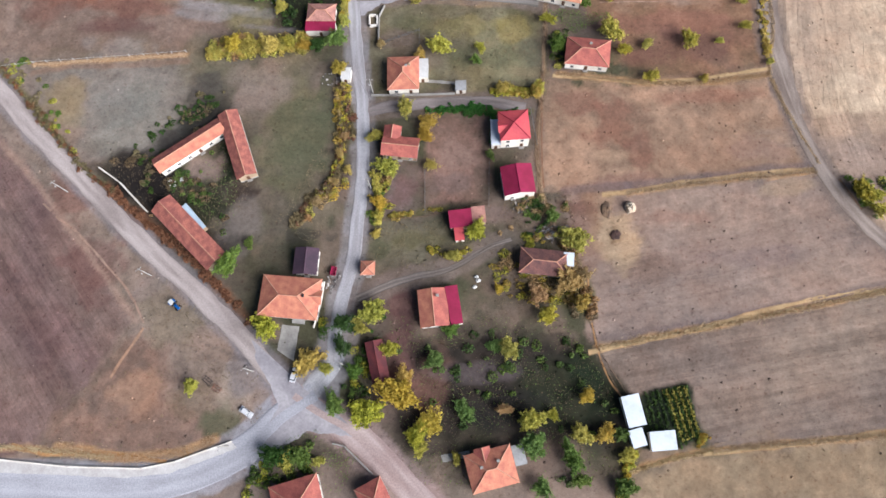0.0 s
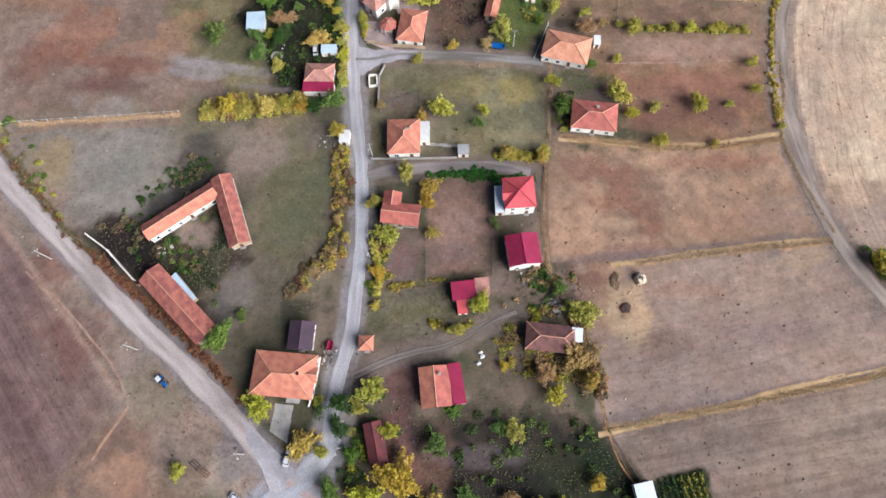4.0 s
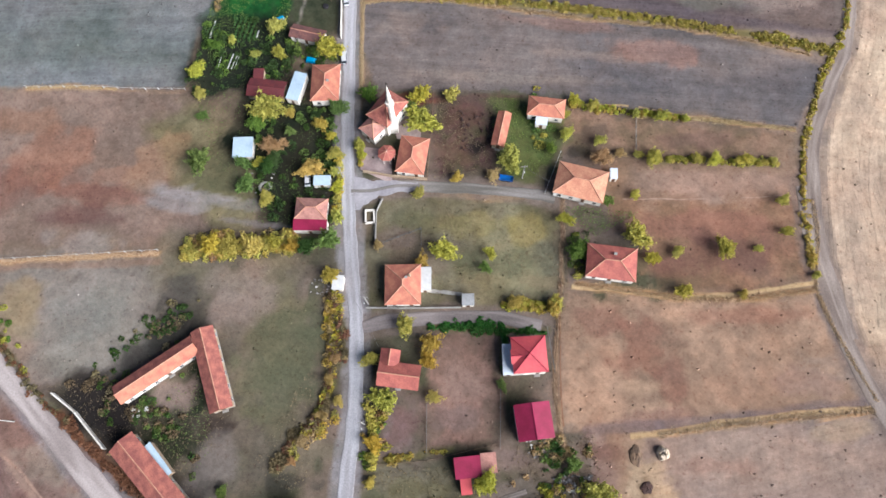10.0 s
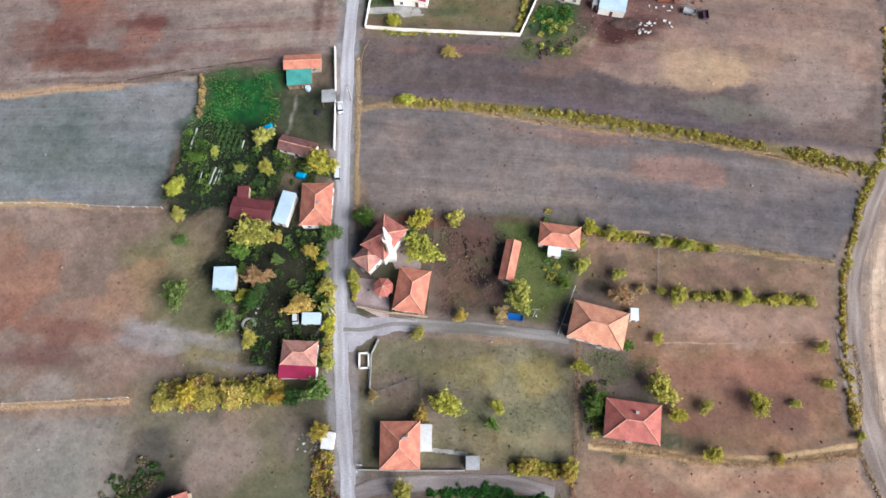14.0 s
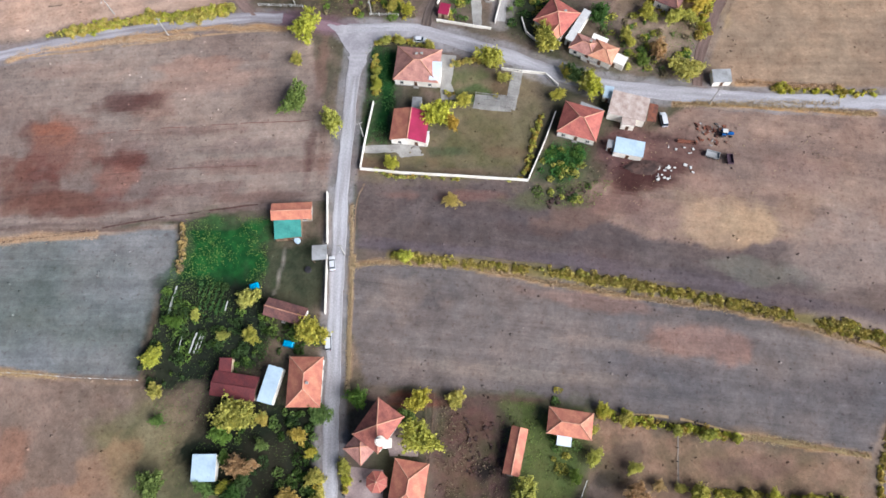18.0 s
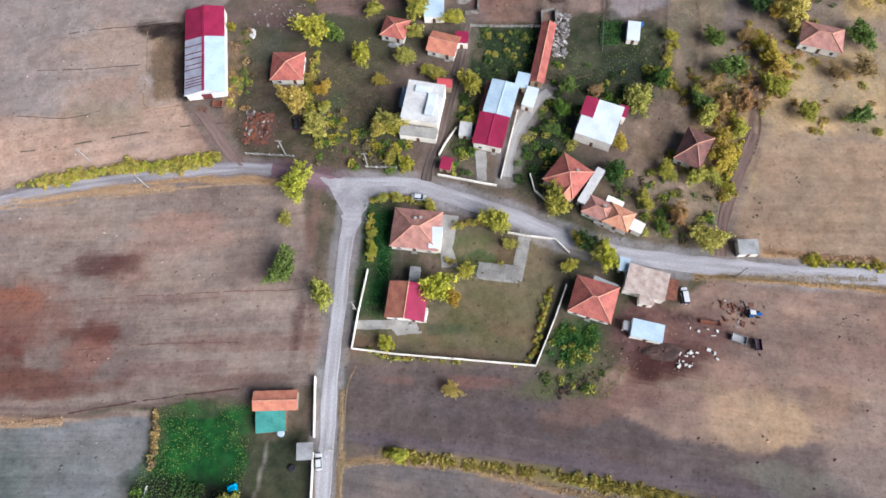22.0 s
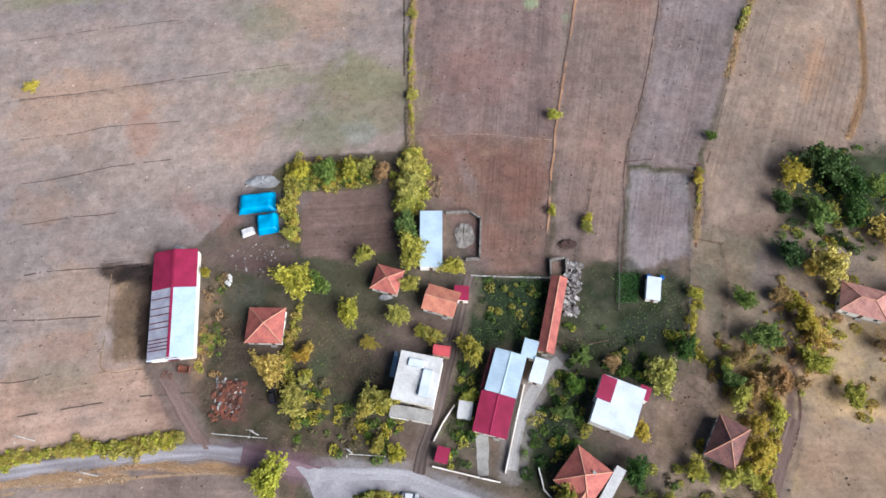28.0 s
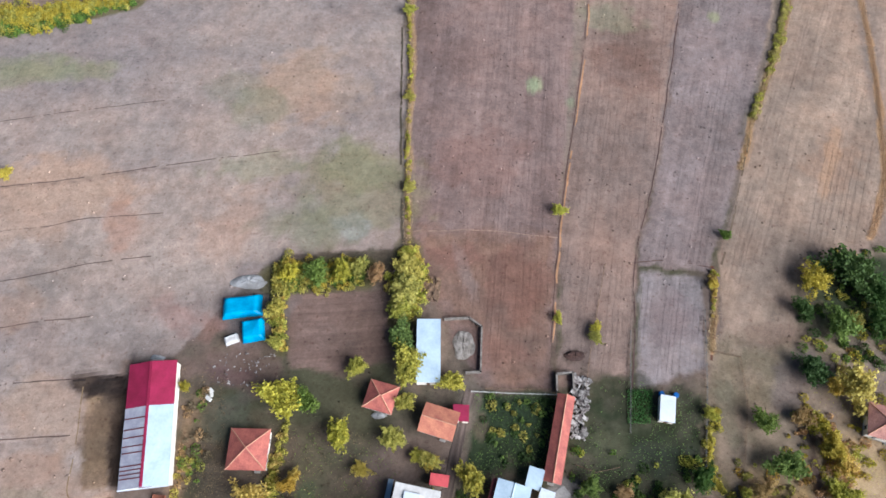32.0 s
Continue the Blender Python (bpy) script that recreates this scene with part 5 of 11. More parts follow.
field([(-82.9, 117.9), (-42.2, 114.8), (-39.6, 96.8), (-43.7, 72.3), (-51.6, 59.8), (-63.0, 52.9), (-71.8, 56.5), (-69.8, 72.7), (-65.3, 81.9), (-69.9, 95.4), (-85.6, 107.7)], (123, 110, 97), (109, 102, 85), patch=24)
field([(-179.1, 135.2), (-190.9, 189.5), (-23.5, 183.2), (-64.0, 138.6), (-62.7, 119.4), (-86.8, 119.6), (-141.1, 118.2)], (150, 124, 106), (130, 118, 98))
field([(-167.2, 172.5), (-140.4, 174.3), (-89.5, 172.7), (-82.2, 156.4), (-63.5, 147.9), (-59.5, 124.0), (-128.4, 121.8), (-152.7, 119.7)], (152, 129, 115), (138, 118, 104), patch=34)
field([(-99.1, 159.9), (-84.2, 170.5), (-63.5, 147.9), (-62.5, 123.9), (-74.8, 123.9), (-87.9, 139.7)], (138, 126, 96), (118, 112, 82), patch=14)
field([(-176.9, 207.6), (-148.5, 209.5), (-116.7, 212.3), (-85.9, 216.3), (-83.0, 200.9), (-89.8, 187.3), (-89.6, 173.3), (-167.7, 174.4)], (136, 136, 136), (114, 120, 114), stripe=1.9, amp=0.07)
field([(-173.7, 266.1), (-146.3, 269.2), (-104.1, 278.3), (-66.1, 282.9), (-52.6, 278.5), (-42.1, 241.1), (-43.2, 224.0), (-86.1, 217.7), (-133.1, 213.0), (-158.0, 210.2)], (160, 142, 130), (136, 118, 110), stripe=4.3, amp=0.08, patch=40)
field([(-204.8, 377.5), (-127.3, 383.1), (-97.3, 344.1), (-92.8, 307.5), (-78.0, 289.3), (-107.5, 286.9), (-138.9, 279.1), (-170.4, 273.2)], (198, 166, 144), (176, 154, 140), stripe=12.2, period=5, amp=0.07)
field([(-146.9, 301.9), (-213.8, 461.2), (-131.2, 469.6), (-29.4, 502.0), (-31.3, 476.0), (-27.2, 426.2), (-25.1, 377.5), (-60.3, 374.3), (-68.6, 365.1), (-76.3, 354.5), (-84.8, 342.9), (-98.9, 340.8), (-92.5, 308.0), (-110.9, 303.4)], (176, 158, 146), (160, 147, 142), stripe=9.1, period=7, amp=0.025, patch=50)
field([(24.2, 107.3), (57.4, 105.0), (83.4, 106.0), (94.2, 106.7), (103.7, 75.5), (76.2, 72.7), (47.7, 69.2), (21.9, 70.4)], (182, 148, 122), (160, 132, 110), patch=20)
field([(29.3, 68.5), (47.7, 68.8), (104.4, 74.6), (119.2, 49.3), (128.8, 41.0), (74.5, 30.1), (34.1, 23.7), (31.4, 45.1)], (166, 142, 126), (152, 134, 124), stripe=12.4, amp=0.05)
field([(35.6, 22.1), (74.4, 29.3), (125.6, 40.2), (124.0, 1.2), (64.2, -3.8), (59.5, 13.1), (43.2, 9.8)], (156, 136, 120), (142, 124, 112), stripe=10.6, period=3, amp=0.12)
field([(44.0, -9.6), (64.4, -4.6), (123.9, 0.5), (117.2, -33.0), (39.0, -26.9)], (166, 142, 114), (150, 132, 108))
field([(100.0, 167.0), (181.7, 164.1), (154.1, 44.0), (120.1, 54.3), (105.7, 82.7), (98.6, 103.7)], (206, 178, 150), (190, 162, 138), stripe=-77.5, period=5, amp=0.12)
field([(79.4, 86.0), (147.4, 85.7), (144.0, 69.5), (114.5, 66.4), (105.7, 82.7)], (170, 148, 132), (150, 130, 116))
field([(38.0, 146.4), (95.4, 144.8), (94.4, 130.6), (94.2, 109.9), (74.2, 104.9), (49.0, 109.7), (47.9, 121.4), (39.2, 132.8)], (160, 123, 98), (138, 112, 88), patch=18)
field([(48.0, 146.1), (95.3, 144.5), (94.3, 134.5), (44.0, 135.1)], (172, 141, 122), (158, 132, 114))
field([(30.6, 165.9), (49.4, 161.5), (96.7, 156.4), (97.0, 145.1), (41.9, 147.2), (24.9, 149.7)], (152, 123, 102), (132, 113, 90), patch=12)
field([(-34.5, 205.0), (-17.1, 206.1), (19.1, 202.3), (60.9, 195.2), (109.3, 178.2), (96.8, 157.2), (65.5, 163.2), (30.7, 166.7), (16.3, 170.3), (-29.6, 171.9), (-35.0, 189.0)], (132, 120, 114), (112, 106, 106), stripe=-5.5, period=4, amp=0.09, patch=26)
field([(-34.9, 232.3), (13.0, 231.0), (30.7, 226.9), (47.2, 233.3), (77.1, 260.1), (133.9, 259.3), (117.4, 190.2), (77.5, 194.2), (27.8, 204.2), (-20.6, 208.2), (-34.3, 209.1)], (120, 104, 96), (100, 90, 90), stripe=-6.3, amp=0.06, patch=30)
field([(57.3, 253.0), (66.3, 254.7), (124.6, 254.8), (127.9, 212.3), (47.8, 212.2), (15.3, 229.3), (32.4, 229.8)], (166, 138, 121), (142, 120, 109), stripe=-10.4, amp=0.05, patch=9)
field([(79.3, 303.3), (96.7, 297.4), (113.6, 296.8), (142.2, 297.4), (133.5, 261.8), (87.8, 260.7), (67.3, 263.3), (70.7, 278.7)], (176, 150, 124), (160, 136, 114), stripe=1.2, amp=0.06)
field([(127.5, 304.4), (208.3, 302.8), (147.6, 96.5), (101.0, 92.2), (96.7, 111.4), (97.0, 136.8), (102.4, 158.0), (116.2, 184.6), (128.1, 232.4)], (220, 194, 164), (200, 174, 150), stripe=80.9, period=3.4, amp=0.08)
field([(-30.7, 524.0), (36.1, 526.3), (29.5, 478.2), (23.0, 417.1), (19.3, 386.6), (16.6, 337.7), (-2.4, 337.0), (-20.8, 372.2), (-23.5, 379.4), (-26.8, 450.0)], (152, 129, 121), (136, 116, 110), stripe=86.6, period=3, amp=0.07, patch=30)
field([(-22.3, 384.1), (19.2, 383.8), (16.6, 337.7), (-1.6, 337.0), (-1.1, 351.0), (-12.1, 357.1), (-20.7, 370.4)], (148, 118, 102), (132, 108, 96), patch=14)
field([(36.1, 526.3), (74.4, 527.6), (65.6, 479.5), (52.0, 413.9), (42.3, 378.3), (37.3, 343.1), (18.4, 337.8), (20.2, 386.7), (30.2, 452.1)], (162, 136, 122), (148, 128, 118), stripe=81.1, period=3, amp=0.07)
field([(74.4, 527.6), (114.7, 529.0), (99.6, 480.7), (81.0, 425.8), (66.8, 382.9), (61.5, 373.7), (42.0, 374.7), (52.8, 413.9)], (152, 136, 132), (142, 128, 124), stripe=73.9, period=3, amp=0.06)
field([(113.6, 529.0), (143.0, 530.0), (127.6, 481.7), (119.8, 410.2), (112.3, 386.5), (87.9, 378.3), (82.4, 349.6), (62.9, 350.4), (65.5, 377.4), (82.8, 425.9)], (178, 154, 134), (162, 142, 126), stripe=68.7, period=3, amp=0.07)
field([(145.1, 530.1), (201.6, 532.1), (153.4, 388.1), (120.1, 385.0), (121.6, 410.3)], (176, 152, 134), (160, 140, 124), stripe=72.8, period=3, amp=0.06)
field([(42.2, 372.9), (59.7, 371.8), (57.4, 345.5), (39.2, 338.6)], (160, 148, 146), (148, 138, 136), stripe=78.2, amp=0.05)
field([(-56.9, 362.4), (-28.3, 364.6), (-26.0, 343.7), (-40.0, 340.0), (-53.1, 341.0)], (136, 112, 102), (122, 102, 92), stripe=5.9, period=2.2, amp=0.12)
field([(-83.0, 217.7), (-59.2, 218.8), (-58.4, 198.8), (-67.9, 190.1), (-83.1, 181.6), (-86.2, 198.9), (-82.4, 202.9)], (48, 106, 48), (30, 76, 36), patch=6)
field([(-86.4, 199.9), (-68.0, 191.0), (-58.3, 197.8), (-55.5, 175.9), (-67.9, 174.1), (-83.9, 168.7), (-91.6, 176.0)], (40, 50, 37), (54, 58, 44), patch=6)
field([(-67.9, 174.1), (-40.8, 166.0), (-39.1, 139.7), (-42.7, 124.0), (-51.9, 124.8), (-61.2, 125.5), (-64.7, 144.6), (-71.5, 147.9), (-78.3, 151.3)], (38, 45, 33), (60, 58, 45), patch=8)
field([(-34.4, 278.0), (-24.7, 274.9), (-25.1, 255.4), (-27.0, 241.7), (-33.1, 240.8), (-32.7, 255.2)], (36, 84, 34), (28, 66, 28), patch=6)
field([(-13.1, 240.6), (-10.2, 265.3), (6.8, 267.4), (19.9, 269.3), (20.2, 252.0), (12.4, 230.6), (-34.0, 233.5), (-33.8, 240.0), (-25.7, 241.0)], (132, 118, 92), (112, 106, 74), patch=14)
field([(21.4, 243.0), (33.0, 241.9), (26.7, 230.3), (13.9, 230.6)], (70, 96, 44), (52, 76, 34), patch=6)
field([(33.4, 247.8), (63.8, 245.7), (67.1, 237.1), (49.4, 231.0), (38.1, 230.6), (34.2, 237.6)], (120, 90, 84), (100, 76, 72), patch=8)
field([(-31.1, 135.0), (-21.9, 137.4), (19.6, 135.1), (26.2, 130.4), (25.1, 109.5), (22.6, 103.9), (-29.5, 102.8)], (130, 121, 98), (114, 108, 80), patch=14)
field([(-11.4, 168.6), (4.9, 169.4), (6.0, 144.7), (-11.1, 141.4)], (112, 84, 80), (96, 88, 66), patch=6)
field([(4.9, 170.3), (30.6, 165.9), (24.8, 146.4), (18.3, 139.9), (7.6, 143.1), (9.3, 153.0)], (92, 104, 58), (108, 112, 66), patch=8)
field([(-12.1, 93.3), (6.3, 94.9), (6.6, 65.3), (-11.9, 63.7)], (156, 124, 110), (142, 116, 102), patch=12)
field([(-23.2, 77.5), (-13.7, 78.3), (-13.6, 62.9), (-26.2, 62.1)], (138, 116, 112), (124, 110, 96), patch=8)
field([(-24.5, 60.4), (-6.0, 61.9), (-4.4, 52.3), (-22.5, 47.3), (-27.6, 52.5)], (122, 116, 96), (108, 102, 82), patch=8)
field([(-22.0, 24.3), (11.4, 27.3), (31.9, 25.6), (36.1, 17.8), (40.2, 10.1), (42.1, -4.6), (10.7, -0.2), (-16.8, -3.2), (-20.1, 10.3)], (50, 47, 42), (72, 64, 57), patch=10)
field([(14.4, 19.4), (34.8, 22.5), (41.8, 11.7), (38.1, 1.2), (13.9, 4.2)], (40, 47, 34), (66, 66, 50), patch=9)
field([(-24.0, 39.0), (-15.8, 38.9), (-13.9, 10.3), (-21.7, 10.3)], (124, 92, 86), (108, 84, 80), patch=8)
field([(-75.0, 327.6), (-44.8, 324.1), (-26.6, 308.8), (-22.0, 285.2), (-47.9, 284.6), (-74.7, 289.4), (-78.8, 317.5)], (106, 92, 78), (84, 80, 62), patch=9)
field([(-7.1, 336.9), (17.4, 335.2), (17.0, 319.2), (-1.5, 315.0), (-9.8, 307.2)], (62, 72, 50), (48, 60, 40), patch=7)
field([(22.7, 341.5), (57.4, 339.9), (55.7, 319.8), (39.9, 308.1), (20.3, 313.4), (24.1, 329.2)], (84, 82, 66), (62, 68, 48), patch=8)
field([(46.6, 310.1), (74.0, 320.1), (69.7, 283.8), (62.9, 263.9), (45.0, 266.7), (44.0, 295.4)], (174, 150, 130), (152, 132, 110), patch=9)
field([(58.4, 352.8), (84.3, 353.2), (80.3, 316.9), (62.2, 314.7), (54.8, 321.9)], (164, 144, 124), (142, 128, 106), patch=9)
field([(83.6, 354.2), (111.3, 355.6), (109.1, 324.8), (83.2, 326.2)], (142, 126, 112), (160, 140, 116), patch=9)
field([(88.3, 376.0), (127.5, 385.5), (121.6, 355.8), (88.9, 355.3)], (84, 88, 66), (64, 72, 50), patch=8)
field([(65.9, 318.4), (80.3, 316.9), (75.8, 283.9), (66.3, 280.5), (61.2, 290.2)], (186, 156, 110), (158, 136, 100), patch=8)
field([(84.3, 328.2), (129.8, 330.9), (122.7, 298.3), (85.9, 300.9), (79.3, 309.6)], (206, 176, 134), (172, 152, 124), patch=12)
field([(114.1, 356.7), (136.0, 359.1), (132.0, 340.7), (112.1, 341.3)], (200, 170, 122), (180, 154, 112), patch=8)
field([(-61.9, 210.8), (-43.8, 212.7), (-41.8, 192.1), (-55.8, 196.1), (-59.4, 201.9)], (80, 82, 62), (62, 68, 50), patch=4)
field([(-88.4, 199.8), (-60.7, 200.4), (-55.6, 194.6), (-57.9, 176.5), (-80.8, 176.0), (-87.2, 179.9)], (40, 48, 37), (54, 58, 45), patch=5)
field([(-118.2, 79.0), (-97.5, 84.3), (-91.7, 80.5), (-71.7, 95.5), (-64.7, 74.4), (-71.6, 54.8), (-74.2, 46.1), (-88.5, 53.2), (-108.2, 71.4)], (56, 52, 46), (92, 82, 70), patch=9)
field([(-91.4, 78.6), (-76.2, 85.9), (-71.5, 72.7), (-71.8, 56.5), (-83.6, 71.0)], (140, 126, 110), (108, 104, 80), patch=8)
field([(46.7, 10.9), (60.0, 13.4), (62.3, -0.5), (56.3, -4.1), (45.2, -4.2)], (52, 58, 44), (40, 48, 36), soft=0.5)
field([(-106.2, 331.3), (-99.4, 331.9), (-94.0, 308.2), (-100.1, 307.7)], (158, 134, 106), (140, 118, 94), soft=0.4)
# the shed's cast shadow, painted as a dark strip along its west wall
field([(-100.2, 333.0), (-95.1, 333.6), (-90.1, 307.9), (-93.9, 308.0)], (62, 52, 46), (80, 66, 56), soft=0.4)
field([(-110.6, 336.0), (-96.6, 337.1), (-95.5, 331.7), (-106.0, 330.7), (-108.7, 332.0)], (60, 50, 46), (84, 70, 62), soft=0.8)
field([(-30.6, 275.5), (-25.3, 274.7), (-26.3, 262.2), (-24.3, 255.4), (-25.6, 250.3), (-26.7, 242.0), (-32.9, 241.1), (-31.7, 258.6)], (38, 80, 38), (26, 60, 28), patch=6)
field([(8.4, 284.4), (18.0, 305.8), (24.7, 303.9), (24.5, 296.0), (15.9, 286.4), (12.4, 278.9)], (58, 66, 46), (44, 54, 36), patch=6)
field([(15.6, 233.3), (20.3, 241.3), (27.1, 239.1), (26.1, 232.0), (20.8, 231.0)], (52, 92, 42), (40, 70, 34), patch=5)
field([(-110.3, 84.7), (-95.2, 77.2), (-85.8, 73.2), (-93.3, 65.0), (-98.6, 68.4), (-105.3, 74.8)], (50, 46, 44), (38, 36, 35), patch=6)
stain_or_shade(-63.6, 107.2, 10.9, 9.8, 0, (160, 138, 122), 0.6)
stain_or_shade(-49.8, 87.3, 7.1, 21.0, -5, (122, 116, 90), 0.6)
stain_or_shade(-67.1, 61.8, 6.9, 5.6, 0, (150, 134, 118), 0.5)
stain_or_shade(-126.7, 98.5, 7.4, 12.0, -20, (176, 146, 124), 0.4)
stain_or_shade(-109.1, 104.1, 14.8, 10.0, 0, (166, 156, 146), 0.5)
stain_or_shade(-123.6, 142.9, 14.5, 4.9, 0, (138, 102, 88), 0.5)
stain_or_shade(-107.9, 136.4, 19.0, 3.4, -8, (160, 112, 92), 0.45)
stain_or_shade(-115.8, 128.4, 14.1, 2.4, 0, (130, 104, 94), 0.5)
stain_or_shade(-125.0, 149.6, 13.0, 2.5, 0, (172, 140, 120), 0.5)
stain_or_shade(-87.6, 138.0, 9.5, 3.4, -10, (166, 158, 154), 0.75)
stain_or_shade(-71.4, 134.1, 10.9, 2.0, -12, (150, 142, 134), 0.6)
stain_or_shade(-129.5, 240.3, 10.0, 10.8, 0, (104, 68, 60), 0.55)
stain_or_shade(-120.9, 247.6, 8.4, 4.0, 0, (132, 92, 80), 0.45)
stain_or_shade(-106.2, 240.5, 14.9, 1.8, 4, (128, 104, 98), 0.5)
stain_or_shade(-76.1, 264.7, 15.4, 2.6, 6, (176, 146, 130), 0.5)
stain_or_shade(-69.9, 240.9, 16.4, 2.5, 4, (130, 108, 102), 0.45)
stain_or_shade(-87.5, 226.8, 19.3, 2.4, 3, (126, 98, 92), 0.5)
stain_or_shade(-97.5, 253.7, 7.6, 4.6, 0, (112, 70, 62), 0.6)
stain_or_shade(-129.7, 226.3, 11.4, 7.9, 0, (100, 66, 58), 0.6)
stain_or_shade(-103.7, 236.1, 4.9, 3.9, 0, (118, 74, 66), 0.5)
stain_or_shade(-88.7, 268.5, 20.7, 3.0, 6, (182, 140, 120), 0.5)
stain_or_shade(-49.8, 235.8, 2.3, 8.7, 0, (118, 92, 84), 0.6)
stain_or_shade(-130.0, 396.6, 26.1, 11.3, 0, (196, 164, 140), 0.5)
stain_or_shade(-65.8, 436.4, 11.3, 18.2, -30, (190, 158, 132), 0.5)
stain_or_shade(-39.4, 396.0, 18.9, 20.4, 0, (146, 136, 104), 0.6)
stain_or_shade(-149.9, 438.0, 22.8, 6.2, 10, (150, 148, 116), 0.6)
stain_or_shade(-41.6, 384.3, 6.7, 4.0, -10, (176, 174, 176), 0.7)
stain_or_shade(-82.3, 433.4, 11.2, 10.1, 0, (146, 140, 122), 0.5)
stain_or_shade(13.7, 438.9, 2.8, 3.6, 0, (176, 176, 138), 0.9)
stain_or_shade(25.5, 432.8, 1.8, 2.8, 0, (160, 164, 134), 0.7)
stain_or_shade(77.4, 471.0, 2.4, 3.0, 0, (160, 160, 120), 0.7)
stain_or_shade(47.8, 457.7, 11.6, 10.4, 0, (128, 104, 92), 0.7)
stain_or_shade(41.0, 470.5, 11.9, 7.5, 0, (150, 146, 120), 0.6)
stain_or_shade(106.4, 411.8, 10.4, 11.3, 0, (186, 150, 124), 0.4)
stain_or_shade(72.6, 218.2, 26.0, 7.0, -8, (176, 150, 124), 0.5)
stain_or_shade(100.4, 211.8, 18.7, 12.9, 0, (166, 146, 134), 0.6)
stain_or_shade(99.7, 228.4, 19.2, 7.6, 0, (168, 146, 130), 0.5)
stain_or_shade(9.9, 175.7, 32.8, 2.5, -4, (158, 142, 130), 0.5)
stain_or_shade(43.2, 183.0, 24.7, 2.1, -6, (156, 136, 124), 0.45)
stain_or_shade(-20.3, 194.7, 10.2, 7.4, 0, (156, 138, 126), 0.4)
stain_or_shade(46.9, 230.0, 10.7, 3.5, 0, (110, 76, 64), 0.7)
stain_or_shade(14.6, 224.9, 8.9, 4.2, 0, (100, 104, 74), 0.6)
stain_or_shade(28.6, 220.6, 14.1, 4.7, 20, (134, 104, 88), 0.5)
stain_or_shade(-16.3, 168.6, 9.8, 2.5, 0, (140, 84, 66), 0.7)
stain_or_shade(1.4, 151.3, 3.9, 3.1, 0, (50, 44, 42), 0.8)
stain_or_shade(32.8, 150.5, 4.7, 2.4, 0, (50, 50, 44), 0.7)
# long diagonal shadow streaks over the orchard ground, painted as darker tone
stain_or_shade(75.9, 116.1, 14.0, 5.3, -35, (120, 98, 86), 0.6)
stain_or_shade(65.9, 122.4, 7.1, 2.7, -40, (118, 98, 88), 0.5)
stain_or_shade(43.4, 55.2, 7.3, 9.7, 0, (204, 176, 140), 0.7)
stain_or_shade(43.1, 55.5, 2.3, 2.5, 0, (120, 92, 66), 0.8)
stain_or_shade(39.0, 64.0, 5.0, 7.1, 0, (186, 156, 124), 0.6)
stain_or_shade(77.0, 51.4, 32.0, 6.9, 0, (156, 136, 124), 0.4)
stain_or_shade(95.6, 70.2, 9.8, 2.5, 8, (196, 168, 134), 0.4)
stain_or_shade(-10.8, 13.3, 6.3, 10.2, 0, (150, 112, 98), 0.5)
stain_or_shade(6.6, 113.7, 10.7, 13.5, 0, (150, 136, 98), 0.4)
stain_or_shade(-15.0, 117.3, 10.9, 7.8, 0, (126, 110, 96), 0.6)
stain_or_shade(13.0, 118.2, 11.9, 14.4, 0, (160, 152, 118), 0.6)
stain_or_shade(-21.4, 122.6, 9.0, 3.9, 0, (134, 116, 106), 0.6)
stain_or_shade(1.3, 135.8, 16.9, 1.5, -3, (184, 150, 106), 0.6)
stain_or_shade(-102.0, 92.1, 16.3, 7.8, 20, (176, 168, 154), 0.5)
stain_or_shade(-55.7, 97.1, 9.0, 23.2, -5, (132, 122, 92), 0.5)
stain_or_shade(-44.9, 61.5, 6.8, 9.2, 0, (156, 138, 118), 0.5)
stain_or_shade(-77.2, 10.4, 9.6, 6.9, 0, (120, 106, 84), 0.4)
stain_or_shade(-68.5, 2.8, 6.3, 5.1, 0, (92, 98, 70), 0.7)
stain_or_shade(-62.9, 11.9, 9.6, 8.6, 0, (186, 170, 152), 0.5)
stain_or_shade(-86.2, 32.8, 10.0, 10.8, 0, (132, 122, 100), 0.5)
stain_or_shade(-93.3, 10.4, 9.7, 7.0, 0, (186, 146, 118), 0.5)
stain_or_shade(48.3, 234.4, 7.8, 2.8, -5, (84, 54, 52), 0.8)
stain_or_shade(47.2, 238.0, 8.6, 3.1, 0, (108, 78, 74), 0.7)
stain_or_shade(57.4, 239.7, 10.1, 6.2, 0, (140, 110, 100), 0.5)
stain_or_shade(-8.6, 265.4, 9.3, 5.0, 0, (92, 104, 60), 0.6)
stain_or_shade(-2.3, 258.4, 7.6, 3.3, 0, (70, 100, 50), 0.7)
stain_or_shade(-54.9, 235.0, 29.6, 3.2, 0, (128, 78, 66), 0.3)
stain_or_shade(-122.8, 240.1, 11.2, 6.7, 0, (140, 84, 66), 0.55)
stain_or_shade(-129.2, 233.5, 9.5, 7.3, 0, (112, 66, 58), 0.6)
stain_or_shade(-108.2, 254.9, 9.0, 3.8, 10, (96, 62, 58), 0.65)
stain_or_shade(-104.2, 236.4, 7.1, 3.3, 0, (106, 66, 60), 0.6)
stain_or_shade(-111.1, 222.9, 20.0, 4.6, 3, (104, 72, 68), 0.6)
stain_or_shade(-129.2, 246.7, 8.1, 2.3, 0, (156, 92, 68), 0.5)
stain_or_shade(-87.1, 245.8, 19.1, 1.5, 4, (120, 92, 86), 0.5)
stain_or_shade(-75.9, 234.6, 20.2, 1.1, 4, (122, 94, 88), 0.45)
